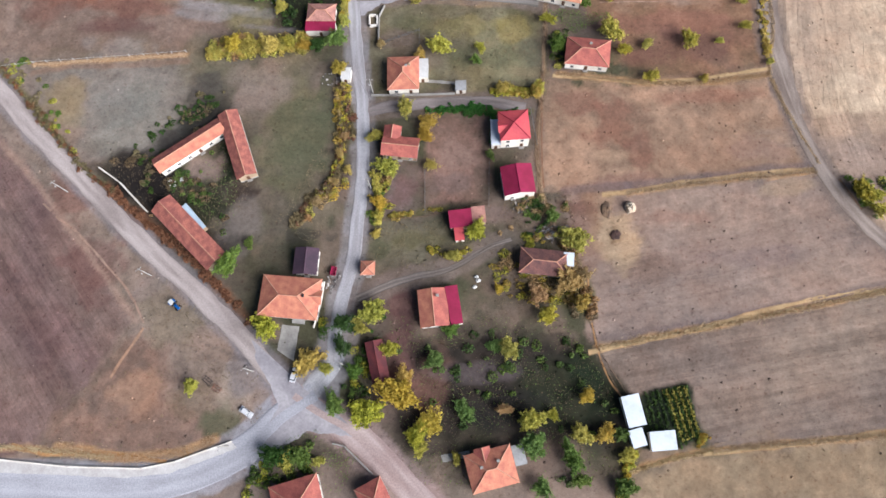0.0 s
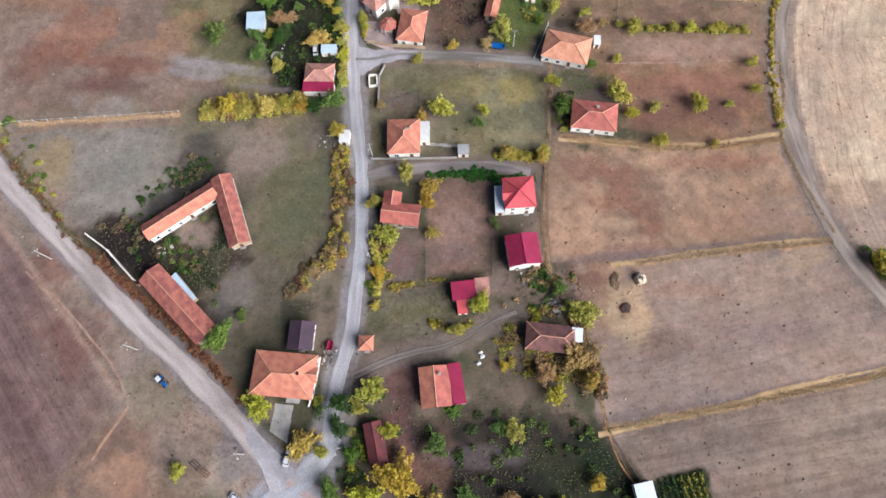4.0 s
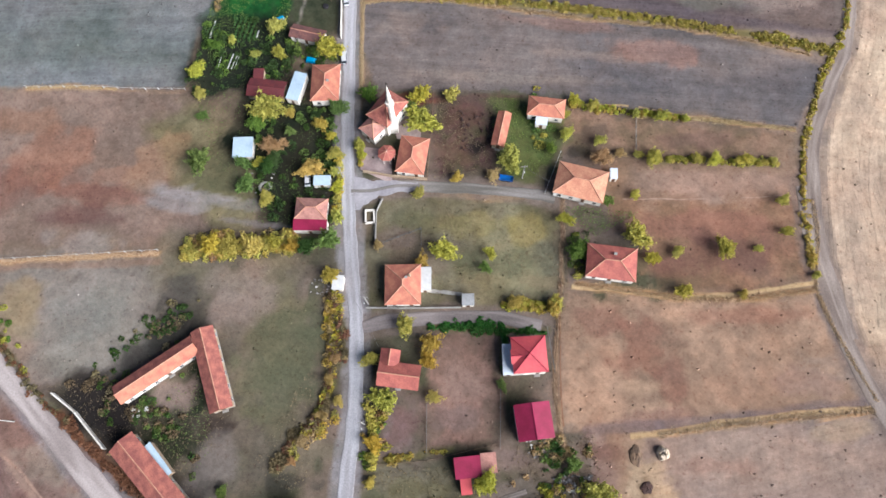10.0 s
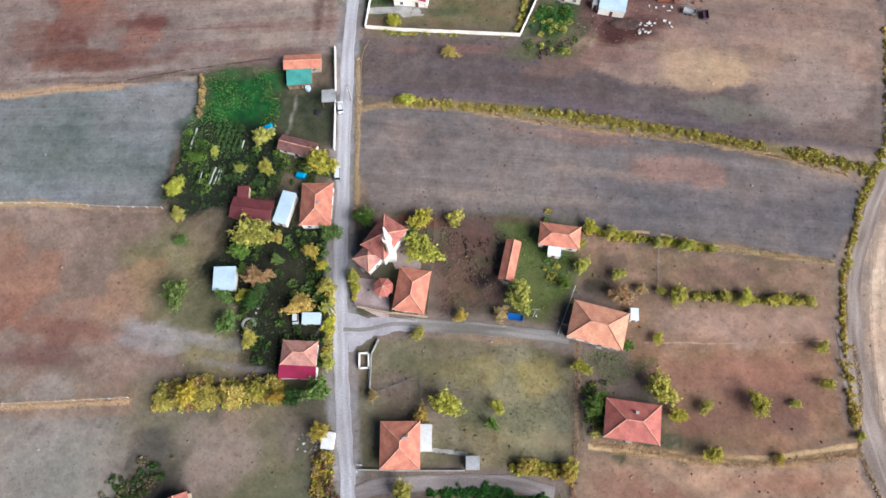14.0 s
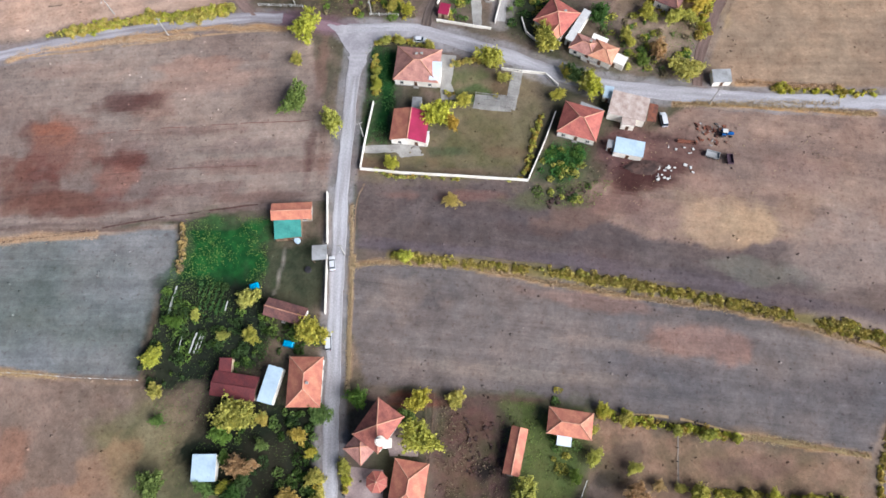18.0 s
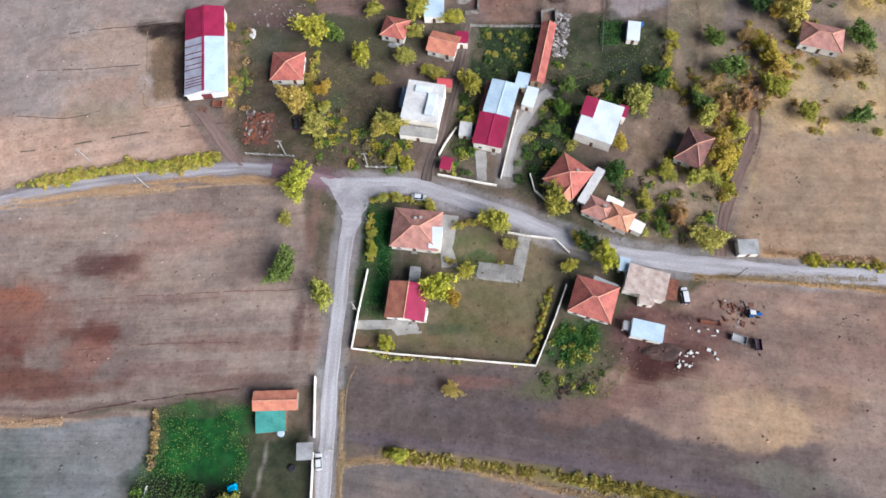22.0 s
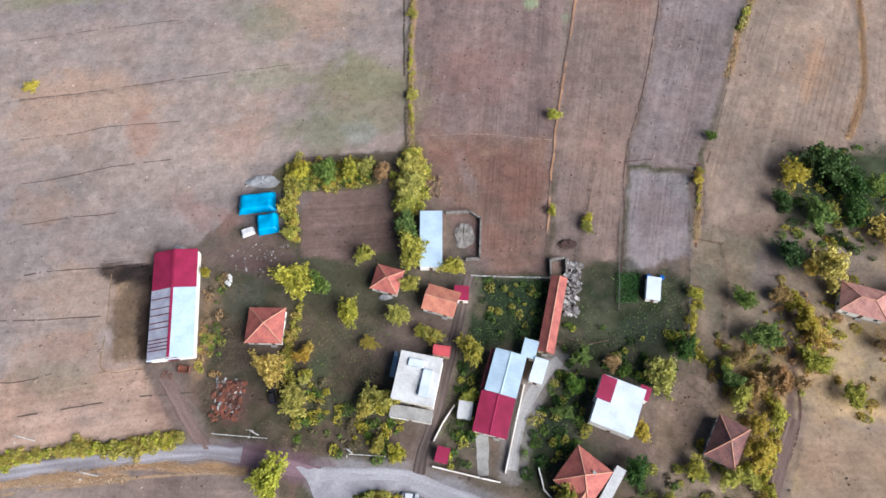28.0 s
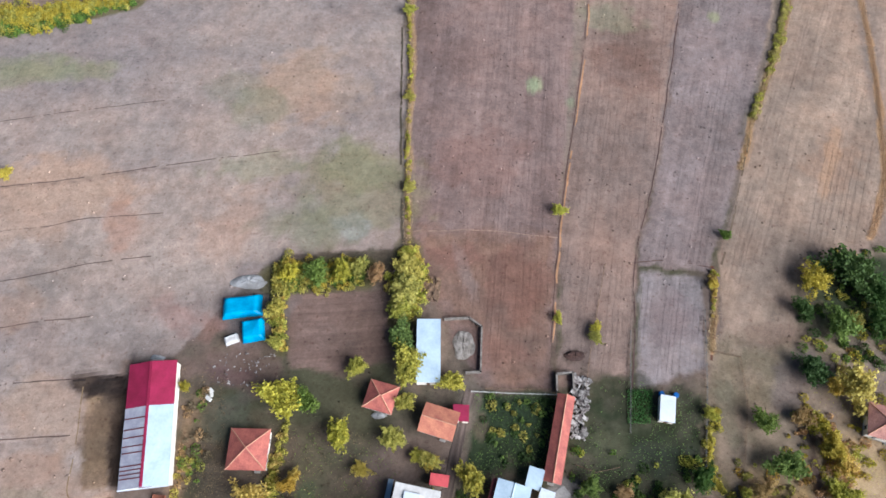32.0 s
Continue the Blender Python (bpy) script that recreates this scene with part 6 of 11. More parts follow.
stain_or_shade(-85.0, 263.0, 19.7, 4.6, 4, (182, 148, 130), 0.45)
stain_or_shade(-130.4, 265.8, 13.4, 3.6, 6, (170, 136, 120), 0.4)
stain_or_shade(-49.2, 238.3, 1.4, 13.2, 0, (100, 74, 68), 0.6)
stain_or_shade(-46.1, 241.6, 1.3, 15.1, 0, (128, 100, 88), 0.5)
stain_or_shade(-48.1, 267.1, 2.3, 10.9, 0, (134, 106, 94), 0.7)
stain_or_shade(-65.2, 224.7, 16.7, 1.8, 4, (122, 92, 84), 0.5)
stain_or_shade(49.7, 220.4, 14.6, 5.7, -8, (144, 116, 108), 0.6)
stain_or_shade(39.7, 223.2, 8.8, 3.3, 0, (120, 92, 86), 0.55)
stain_or_shade(62.5, 231.2, 8.9, 3.9, 0, (150, 122, 110), 0.5)
stain_or_shade(74.7, 217.7, 8.9, 4.4, -10, (196, 164, 128), 0.6)
stain_or_shade(90.6, 222.8, 7.2, 6.0, 0, (168, 140, 118), 0.45)
stain_or_shade(75.0, 204.0, 13.3, 4.7, -8, (124, 122, 110), 0.6)
stain_or_shade(89.5, 234.1, 13.3, 6.3, 0, (150, 120, 108), 0.5)
stain_or_shade(74.5, 244.0, 9.0, 3.9, 0, (150, 126, 112), 0.5)
stain_or_shade(44.6, 232.2, 7.2, 3.5, 0, (72, 44, 44), 0.7)
stain_or_shade(-2.5, 225.3, 13.4, 2.1, 3, (130, 96, 88), 0.6)
stain_or_shade(-22.8, 225.6, 9.0, 1.8, 0, (136, 104, 94), 0.5)
stain_or_shade(15.9, 215.3, 16.0, 2.0, -10, (96, 82, 80), 0.5)
stain_or_shade(35.8, 207.9, 12.9, 2.0, -12, (100, 86, 84), 0.5)
stain_or_shade(16.1, 224.2, 7.4, 2.4, 0, (92, 88, 66), 0.5)
stain_or_shade(-9.3, 239.5, 5.8, 2.1, 0, (78, 92, 64), 0.6)
stain_or_shade(1.1, 249.1, 6.2, 2.3, 0, (112, 108, 78), 0.5)
stain_or_shade(8.2, 259.3, 4.1, 5.2, 0, (126, 96, 76), 0.4)
stain_or_shade(-3.4, 232.9, 9.1, 1.6, 0, (134, 110, 92), 0.5)
stain_or_shade(7.3, 239.5, 6.1, 1.9, 0, (120, 98, 76), 0.5)
stain_or_shade(-54.4, 284.5, 6.5, 1.8, -5, (140, 104, 116), 0.7)
stain_or_shade(20.9, 226.0, 8.5, 4.6, 0, (96, 96, 70), 0.6)
stain_or_shade(-67.2, 338.9, 13.6, 9.8, 0, (128, 106, 98), 0.7)
stain_or_shade(-99.6, 319.3, 0.4, 12.5, -3, (116, 98, 80), 0.7)
stain_or_shade(-76.7, 319.5, 3.2, 15.5, 0, (170, 140, 110), 0.6)
stain_or_shade(-17.2, 364.5, 3.8, 3.4, 0, (70, 54, 48), 0.7)
stain_or_shade(22.5, 347.2, 3.9, 2.0, 0, (66, 54, 46), 0.8)
stain_or_shade(-7.2, 349.1, 4.0, 6.6, 0, (112, 96, 90), 0.8)
stain_or_shade(-139.0, 230.0, 10.9, 7.0, 0, (128, 88, 74), 0.5)
stain_or_shade(-104.9, 230.6, 6.5, 8.5, -20, (150, 98, 82), 0.45)
stain_or_shade(-106.9, 221.1, 14.2, 2.5, 8, (124, 84, 72), 0.5)
stain_or_shade(-126.6, 222.0, 16.0, 2.9, 8, (146, 106, 88), 0.45)
stain_or_shade(-121.2, 236.3, 5.5, 4.3, -10, (140, 98, 86), 0.4)
stain_or_shade(-136.5, 141.8, 10.9, 4.7, 0, (148, 110, 92), 0.4)
stain_or_shade(-116.1, 138.5, 12.5, 2.7, -4, (134, 96, 82), 0.4)
stain_or_shade(56.2, 184.7, 14.4, 4.5, -8, (166, 126, 110), 0.5)
stain_or_shade(26.1, 195.7, 19.8, 2.5, -8, (160, 124, 108), 0.45)
stain_or_shade(70.2, 300.6, 4.1, 10.2, -10, (196, 164, 116), 0.5)
stain_or_shade(92.2, 320.8, 8.1, 3.9, -15, (200, 174, 130), 0.5)
stain_or_shade(104.5, 317.3, 8.0, 4.5, -10, (150, 138, 122), 0.5)
stain_or_shade(-135.6, 389.4, 26.3, 17.0, 0, (190, 160, 138), 0.575)
stain_or_shade(-76.6, 383.5, 10.3, 20.3, -20, (186, 154, 134), 0.5175)
stain_or_shade(-58.5, 431.9, 22.6, 12.2, -10, (182, 156, 134), 0.45999999999999996)
stain_or_shade(-71.4, 405.3, 16.1, 5.8, 12, (148, 146, 118), 0.5175)
stain_or_shade(-52.9, 386.3, 18.9, 9.3, 10, (142, 142, 120), 0.45999999999999996)
stain_or_shade(-154.9, 440.9, 21.4, 5.5, 0, (146, 146, 116), 0.5175)
stain_or_shade(-65.9, 359.6, 11.3, 12.3, 0, (138, 128, 128), 0.45999999999999996)
stain_or_shade(-115.6, 328.0, 18.2, 9.8, 0, (186, 158, 136), 0.5175)
stain_or_shade(45.5, 447.6, 11.5, 10.3, 0, (134, 106, 94), 0.5175)
stain_or_shade(-42.1, 381.8, 5.1, 2.6, 0, (190, 186, 180), 0.575)
stain_or_shade(-117.5, 307.8, 18.5, 10.0, 0, (190, 158, 134), 0.40249999999999997)
stain_or_shade(-114.5, 240.4, 15.0, 7.2, 6, (132, 108, 98), 0.45999999999999996)
stain_or_shade(-86.5, 253.4, 18.5, 4.7, 6, (182, 158, 142), 0.45999999999999996)
stain_or_shade(-82.7, 114.5, 10.0, 12.5, 0, (124, 118, 92), 0.45999999999999996)
stain_or_shade(-114.0, 121.7, 11.9, 5.5, 0, (168, 156, 148), 0.45999999999999996)
stain_or_shade(71.0, 80.9, 19.9, 5.4, 8, (176, 142, 118), 0.45999999999999996)
stain_or_shade(75.6, 51.4, 22.2, 4.4, 10, (170, 142, 126), 0.45999999999999996)
stain_or_shade(116.6, 124.4, 7.0, 17.0, -10, (220, 190, 160), 0.45999999999999996)
stain_or_shade(47.0, 232.1, 8, 4.5, 0, (78, 50, 46), 0.85)
stain_or_shade(55.5, 234.9, 7, 3, 0, (96, 66, 60), 0.7)
stain_or_shade(-103.2, 254.8, 9, 3.5, 5, (96, 64, 58), 0.55)
stain_or_shade(-105.3, 236.4, 6, 3, 0, (92, 60, 54), 0.6)
stain_or_shade(-118.8, 222.7, 12, 4, 0, (108, 72, 62), 0.5)
stain_or_shade(-127.2, 245.0, 8, 6, 0, (150, 104, 84), 0.45)
stain_or_shade(69.7, 218.0, 14, 8, 0, (196, 166, 134), 0.5)
stain_or_shade(-23.5, 210.0, 16, 2.5, -4, (104, 92, 98), 0.5)
stain_or_shade(27.1, 204.2, 22, 3.5, -10, (100, 90, 98), 0.45)
stain_or_shade(-63.0, 127.6, 14, 1.2, -8, (150, 140, 138), 0.6)
stain_or_shade(-82.2, 136.5, 14, 1.5, -6, (168, 160, 158), 0.6)
stain_or_shade(-118.0, 131.7, 9, 3, 0, (128, 92, 82), 0.5)
stain_or_shade(-105.1, 144.2, 10, 3, 5, (164, 128, 108), 0.5)
stain_or_shade(35.0, 60.1, 6, 14, 0, (150, 108, 86), 0.45)
stain_or_shade(-1.3, 64.0, 7, 4, 0, (60, 66, 46), 0.6)
stain_or_shade(32.2, 15.0, 6, 6, 0, (44, 56, 40), 0.7)
stain_or_shade(7.4, 6.0, 14, 6, 0, (52, 50, 48), 0.6)
stain_or_shade(4.5, 16.5, 16, 3, 0, (120, 108, 108), 0.5)
stain_or_shade(-97.2, 72.3, 6, 5, 0, (44, 42, 40), 0.8)
stain_or_shade(-77.7, 68.4, 8, 5, 0, (58, 58, 48), 0.7)
stain_or_shade(-84.1, 96.6, 9, 4, 35, (84, 82, 76), 0.7)
stain_or_shade(-61.2, 15.1, 6, 10, 30, (120, 116, 124), 0.5)
# more of the shed's shadow in the ground colour, close to the wall
stain_or_shade(-95.9, 328.8, 1.5, 12, 0, (58, 46, 40), 0.7)
stain_or_shade(-43.3, 309.0, 4, 3, 0, (60, 74, 56), 0.7)
stain_or_shade(-66.9, 328.4, 5, 8, 0, (84, 88, 74), 0.6)
stain_or_shade(5.1, 332.7, 7, 4, 0, (40, 52, 36), 0.7)
stain_or_shade(45.7, 320.9, 9, 4, 0, (48, 52, 46), 0.7)
stain_or_shade(81.3, 343.4, 10, 6, 30, (122, 110, 108), 0.6)
stain_or_shade(-66.4, 299.4, 7, 6, 0, (112, 84, 76), 0.7)
stain_or_shade(-44.2, 307.0, 4, 8, 0, (128, 112, 92), 0.6)
stain_or_shade(-127.5, 149.7, 18.0, 10.2, 0, (164, 116, 92), 0.5)
stain_or_shade(-138.1, 140.0, 10.6, 8.9, 0, (132, 94, 82), 0.55)
stain_or_shade(-109.2, 136.7, 12.2, 4.3, 0, (120, 84, 74), 0.5)
stain_or_shade(-116.9, 130.1, 15.7, 2.3, 0, (112, 84, 78), 0.5)
stain_or_shade(-94.9, 147.3, 7.1, 12.1, -25, (180, 140, 108), 0.45)
stain_or_shade(-139.1, 162.2, 14.8, 5.2, 0, (160, 122, 98), 0.5)
stain_or_shade(-86.1, 133.6, 12.2, 2.6, -8, (166, 160, 158), 0.6)
stain_or_shade(-75.1, 144.0, 7.1, 9.0, 0, (106, 106, 80), 0.5)
stain_or_shade(44.8, 92.0, 9.3, 8.3, 0, (142, 98, 82), 0.55)
stain_or_shade(53.1, 82.4, 4.6, 7.2, 0, (128, 86, 74), 0.5)
stain_or_shade(35.9, 98.7, 7.9, 4.2, 0, (136, 98, 84), 0.5)
stain_or_shade(72.2, 100.1, 17.2, 3.4, 0, (162, 112, 92), 0.45)
stain_or_shade(49.2, 73.1, 13.5, 2.5, 5, (138, 104, 94), 0.5)
stain_or_shade(86.6, 82.3, 10.5, 4.7, 0, (156, 126, 112), 0.5)
stain_or_shade(78.9, 91.9, 9.2, 4.9, 0, (176, 142, 116), 0.4)
stain_or_shade(43.8, 80.9, 6.1, 2.2, 0, (184, 152, 124), 0.5)
stain_or_shade(64.2, 126.3, 19.6, 4.6, 0, (150, 104, 90), 0.5)
stain_or_shade(68.0, 117.3, 17.7, 5.3, 0, (120, 86, 76), 0.55)
stain_or_shade(84.7, 120.7, 8.0, 5.4, 0, (128, 96, 82), 0.45)
stain_or_shade(56.4, 113.9, 9.6, 3.5, 0, (134, 96, 84), 0.45)
stain_or_shade(34.7, 128.4, 5.0, 4.7, 0, (92, 92, 70), 0.5)
stain_or_shade(33.5, 64.2, 5.9, 2.9, 0, (110, 78, 68), 0.55)
stain_or_shade(61.3, 61.2, 13.1, 2.9, 0, (168, 130, 112), 0.45)
stain_or_shade(81.2, 48.5, 17.0, 4.2, 0, (146, 126, 120), 0.5)
stain_or_shade(50.7, 44.3, 8.5, 5.5, 0, (120, 100, 88), 0.45)
stain_or_shade(47.2, 52.6, 4.3, 4.3, 0, (206, 172, 136), 0.5)
stain_or_shade(-85.0, 99.4, 7.3, 5.2, 30, (58, 58, 46), 0.6)
stain_or_shade(-79.1, 91.0, 4.9, 5.0, 0, (66, 66, 50), 0.5)
stain_or_shade(-105.1, 81.3, 8.1, 4.9, 0, (74, 68, 56), 0.6)
stain_or_shade(-96.6, 73.4, 5.5, 6.3, 0, (58, 50, 46), 0.7)
stain_or_shade(-78.9, 76.5, 7.1, 6.4, 0, (74, 72, 58), 0.6)
stain_or_shade(-80.2, 68.8, 5.4, 5.4, 0, (62, 66, 46), 0.6)
stain_or_shade(-80.6, 78.1, 4.1, 3.5, 0, (144, 124, 112), 0.6)
stain_or_shade(-68.9, 58.2, 6.1, 9.0, -20, (120, 110, 104), 0.5)
stain_or_shade(-100.1, 61.2, 4.7, 7.6, -30, (134, 82, 58), 0.5)
stain_or_shade(-120.5, 70.3, 9.4, 7.9, -35, (132, 88, 78), 0.5)
stain_or_shade(-111.2, 46.6, 12.1, 8.7, -35, (118, 78, 72), 0.5)
stain_or_shade(-93.9, 42.4, 6.0, 5.7, 0, (156, 140, 132), 0.5)
stain_or_shade(-53.8, 97.5, 9.7, 5.1, 0, (110, 108, 80), 0.5)
stain_or_shade(-49.7, 86.0, 7.9, 8.2, 0, (98, 98, 74), 0.5)
stain_or_shade(-68.1, 109.7, 11.7, 5.3, 0, (142, 130, 116), 0.5)
stain_or_shade(-44.5, 104.3, 2.6, 10.5, 0, (70, 82, 56), 0.5)
stain_or_shade(-104.0, 104.7, 11.6, 5.3, 0, (150, 144, 132), 0.5)
stain_or_shade(-126.8, 101.4, 5.0, 7.0, 0, (160, 148, 112), 0.5)
stain_or_shade(-115.6, 86.2, 8.1, 2.7, 0, (128, 120, 108), 0.5)
stain_or_shade(-0.4, 127.0, 15.0, 4.6, 0, (146, 132, 82), 0.5)
stain_or_shade(16.2, 125.0, 6.7, 5.5, 30, (176, 156, 88), 0.4)
stain_or_shade(-15.6, 129.0, 8.5, 3.7, 0, (114, 112, 84), 0.5)
stain_or_shade(20.8, 116.0, 4.1, 7.1, 0, (92, 92, 78), 0.5)
stain_or_shade(4.4, 116.1, 11.5, 5.4, 0, (98, 104, 80), 0.5)
stain_or_shade(18.9, 109.8, 6.5, 2.5, 0, (150, 130, 100), 0.5)
stain_or_shade(-2.4, 82.6, 6.2, 6.4, 0, (160, 132, 118), 0.5)
stain_or_shade(-4.0, 73.2, 6.1, 3.4, 0, (128, 110, 104), 0.5)
stain_or_shade(-19.3, 70.2, 4.3, 5.5, 0, (136, 104, 100), 0.6)
stain_or_shade(-26.3, 52.5, 3.3, 4.3, 0, (82, 88, 60), 0.5)
stain_or_shade(-14.5, 55.4, 7.5, 3.6, 0, (122, 116, 82), 0.5)
stain_or_shade(9.5, 62.7, 6.0, 3.0, 0, (140, 120, 114), 0.5)
stain_or_shade(-1.9, 162.0, 8.0, 5.1, 0, (110, 78, 70), 0.55)
stain_or_shade(-5.4, 149.9, 5.2, 6.0, 0, (118, 92, 74), 0.5)
stain_or_shade(1.6, 151.4, 2.4, 2.4, 0, (36, 34, 32), 0.7)
stain_or_shade(38.2, 155.3, 6.9, 4.4, 0, (94, 80, 72), 0.5)
stain_or_shade(63.9, 153.9, 12.0, 3.5, 0, (122, 96, 88), 0.5)
stain_or_shade(-100.4, 320.5, 5.6, 13.1, 0, (112, 94, 78), 0.65)
stain_or_shade(-106.5, 333.9, 5.8, 2.4, 0, (52, 46, 42), 0.7)
stain_or_shade(-100.7, 332.1, 2.3, 3.3, 0, (52, 46, 42), 0.6)
stain_or_shade(-69.1, 336.6, 8.0, 3.7, 0, (118, 92, 92), 0.5)
stain_or_shade(-67.1, 324.9, 9.3, 4.9, 0, (104, 106, 88), 0.5)
stain_or_shade(-65.1, 312.4, 9.1, 6.2, 0, (112, 98, 86), 0.5)
stain_or_shade(-65.1, 299.0, 5.9, 5.8, 0, (104, 82, 76), 0.6)
stain_or_shade(-45.6, 314.6, 7.6, 9.5, 0, (104, 100, 76), 0.5)
stain_or_shade(-34.6, 327.7, 7.8, 5.0, 0, (96, 92, 72), 0.5)
stain_or_shade(-37.8, 298.6, 11.6, 3.8, 0, (84, 90, 66), 0.55)
stain_or_shade(-44.7, 307.1, 3.0, 6.0, 0, (70, 88, 60), 0.5)
stain_or_shade(5.8, 329.2, 7.7, 4.9, 0, (62, 76, 54), 0.6)
stain_or_shade(10.5, 335.9, 6.3, 2.4, 0, (56, 74, 50), 0.5)
stain_or_shade(-1.9, 327.3, 2.1, 3.5, 0, (126, 112, 94), 0.6)
stain_or_shade(42.0, 320.9, 9.1, 4.7, 0, (62, 70, 54), 0.55)
stain_or_shade(30.2, 323.6, 6.0, 4.0, 0, (94, 96, 72), 0.5)
stain_or_shade(20.4, 305.1, 5.8, 7.4, 0, (58, 68, 50), 0.55)
stain_or_shade(17.1, 293.7, 5.7, 5.6, 0, (54, 62, 48), 0.6)
stain_or_shade(50.9, 306.2, 5.9, 7.4, 0, (110, 94, 86), 0.5)
stain_or_shade(52.7, 296.4, 5.7, 4.2, 0, (124, 104, 94), 0.5)
stain_or_shade(61.3, 331.1, 3.4, 10.0, 0, (120, 116, 96), 0.5)
stain_or_shade(7.5, 366.3, 10.1, 13.7, 0, (122, 86, 76), 0.5)
stain_or_shade(-9.6, 375.5, 8.6, 4.4, 0, (134, 98, 88), 0.5)
stain_or_shade(-0.7, 347.6, 11.4, 5.4, 0, (144, 110, 98), 0.5)
stain_or_shade(-7.8, 371.6, 2.1, 10.0, 20, (160, 140, 132), 0.5)
stain_or_shade(-3.2, 407.5, 14.6, 11.6, 0, (138, 106, 96), 0.4)
stain_or_shade(12.7, 439.1, 2.3, 4.1, 0, (158, 166, 132), 0.7)
stain_or_shade(50.1, 358.3, 8.2, 9.4, 0, (140, 122, 120), 0.5)
stain_or_shade(103.8, 410.7, 2.8, 18.7, -20, (196, 158, 124), 0.5)
stain_or_shade(75.7, 355.5, 9.7, 4.1, 0, (134, 112, 98), 0.5)
stain_or_shade(-112.3, 382.4, 7.1, 10.7, 20, (182, 142, 122), 0.5)
stain_or_shade(-125.1, 369.8, 8.7, 14.2, 0, (136, 126, 118), 0.4)
stain_or_shade(-135.0, 355.9, 10.2, 7.6, 0, (176, 146, 124), 0.4)
stain_or_shade(-83.7, 353.9, 10.0, 5.5, -30, (164, 124, 112), 0.45)
stain_or_shade(-116.1, 303.0, 12.0, 4.4, 0, (146, 136, 114), 0.5)
stain_or_shade(-82.0, 298.4, 5.9, 5.8, -30, (136, 104, 94), 0.55)
stain_or_shade(-117.2, 312.0, 10.7, 4.7, 0, (170, 136, 116), 0.4)
stain_or_shade(-59.0, 427.2, 9.6, 7.4, -50, (176, 146, 126), 0.5)
stain_or_shade(-41.7, 406.4, 12.8, 9.2, -25, (136, 136, 96), 0.4)
stain_or_shade(-48.4, 382.4, 14.1, 6.2, 0, (140, 136, 108), 0.4)
stain_or_shade(-76.3, 426.7, 13.5, 7.4, 0, (134, 138, 112), 0.4)
# darker tones in the stable yard and along its north-west side
stain_or_shade(-97.9, 74.4, 11.3, 8.2, 0, (44, 40, 38), 0.95)
stain_or_shade(-104.2, 81.6, 8.3, 4.8, 0, (56, 50, 46), 0.85)
stain_or_shade(-91.8, 89.0, 9.5, 4.8, 30, (76, 72, 66), 0.8)
stain_or_shade(-82.4, 97.6, 8.5, 6.1, 25, (68, 66, 60), 0.85)
stain_or_shade(-81.4, 106.5, 6.5, 6.8, 0, (88, 82, 76), 0.75)
stain_or_shade(-81.7, 68.3, 9.6, 7.6, 0, (70, 66, 52), 0.9)
stain_or_shade(-80.3, 65.4, 8.1, 5.4, 0, (54, 56, 40), 0.9)
stain_or_shade(-74.7, 81.5, 3.1, 9.0, 10, (50, 58, 40), 0.9)
stain_or_shade(-81.0, 78.4, 6.2, 5.4, 0, (150, 130, 118), 0.9)
stain_or_shade(-68.8, 70.3, 6.1, 3.2, 0, (72, 62, 56), 0.8)
stain_or_shade(-70.5, 58.6, 2.4, 6.8, 30, (92, 86, 80), 0.7)
stain_or_shade(-65.8, 61.5, 6.0, 6.8, 0, (130, 120, 112), 0.6)
stain_or_shade(-106.5, 101.0, 17.3, 9.1, 0, (142, 138, 128), 0.6)
stain_or_shade(-129.7, 103.4, 7.7, 9.2, 0, (160, 140, 110), 0.7)
stain_or_shade(-52.0, 87.7, 12.4, 16.3, 0, (102, 102, 78), 0.7)
stain_or_shade(-66.1, 104.1, 11.8, 7.9, 0, (150, 132, 120), 0.6)
stain_or_shade(-57.7, 49.2, 5.8, 5.6, 0, (82, 82, 66), 0.6)
stain_or_shade(-47.6, 56.7, 6.9, 2.9, 0, (74, 70, 62), 0.7)
band([(-37.9, 19.6), (-37.6, 27.6), (-36.3, 36.6), (-33.8, 47.5), (-32.6, 59.6), (-31.7, 72.1), (-31.6, 87.0), (-32.7, 102.5), (-32.9, 103.5), (-34.8, 118.0), (-36.6, 139.8), (-37.6, 156.4), (-38.1, 174.0), (-38.8, 192.8), (-39.1, 212.8), (-39.3, 225.7), (-38.8, 246.5), (-38.5, 261.2), (-37.3, 274.6), (-34.6, 282.2)], 7.1, (164, 158, 158), 0.55)
band([(-41.1, 281.0), (-33.0, 281.1), (-21.8, 281.4), (-9.0, 277.9), (6.8, 272.6), (22.1, 266.1), (37.1, 261.7), (52.0, 259.6), (66.8, 258.4), (87.2, 256.8), (110.5, 256.5), (139.2, 255.9), (195.7, 255.2), (278.0, 254.5)], 8.0, (164, 158, 158), 0.55)
band([(-225.7, 247.0), (-168.1, 266.4), (-137.7, 274.8), (-119.0, 279.2), (-98.3, 282.6), (-74.2, 285.8), (-61.8, 285.6)], 6.8, (150, 142, 144), 0.55)
band([(-63.0, 285.7), (-57.7, 284.9), (-47.7, 282.9), (-40.3, 281.0)], 6.8, (128, 102, 108), 0.55)
band([(-280.7, 219.0), (-179.1, 135.2), (-160.0, 117.6), (-150.4, 107.0), (-136.7, 92.4), (-117.5, 74.3), (-97.4, 55.4), (-78.6, 39.4), (-64.1, 26.1), (-53.6, 15.0), (-46.8, 8.0)], 7.3, (150, 142, 144), 0.55)
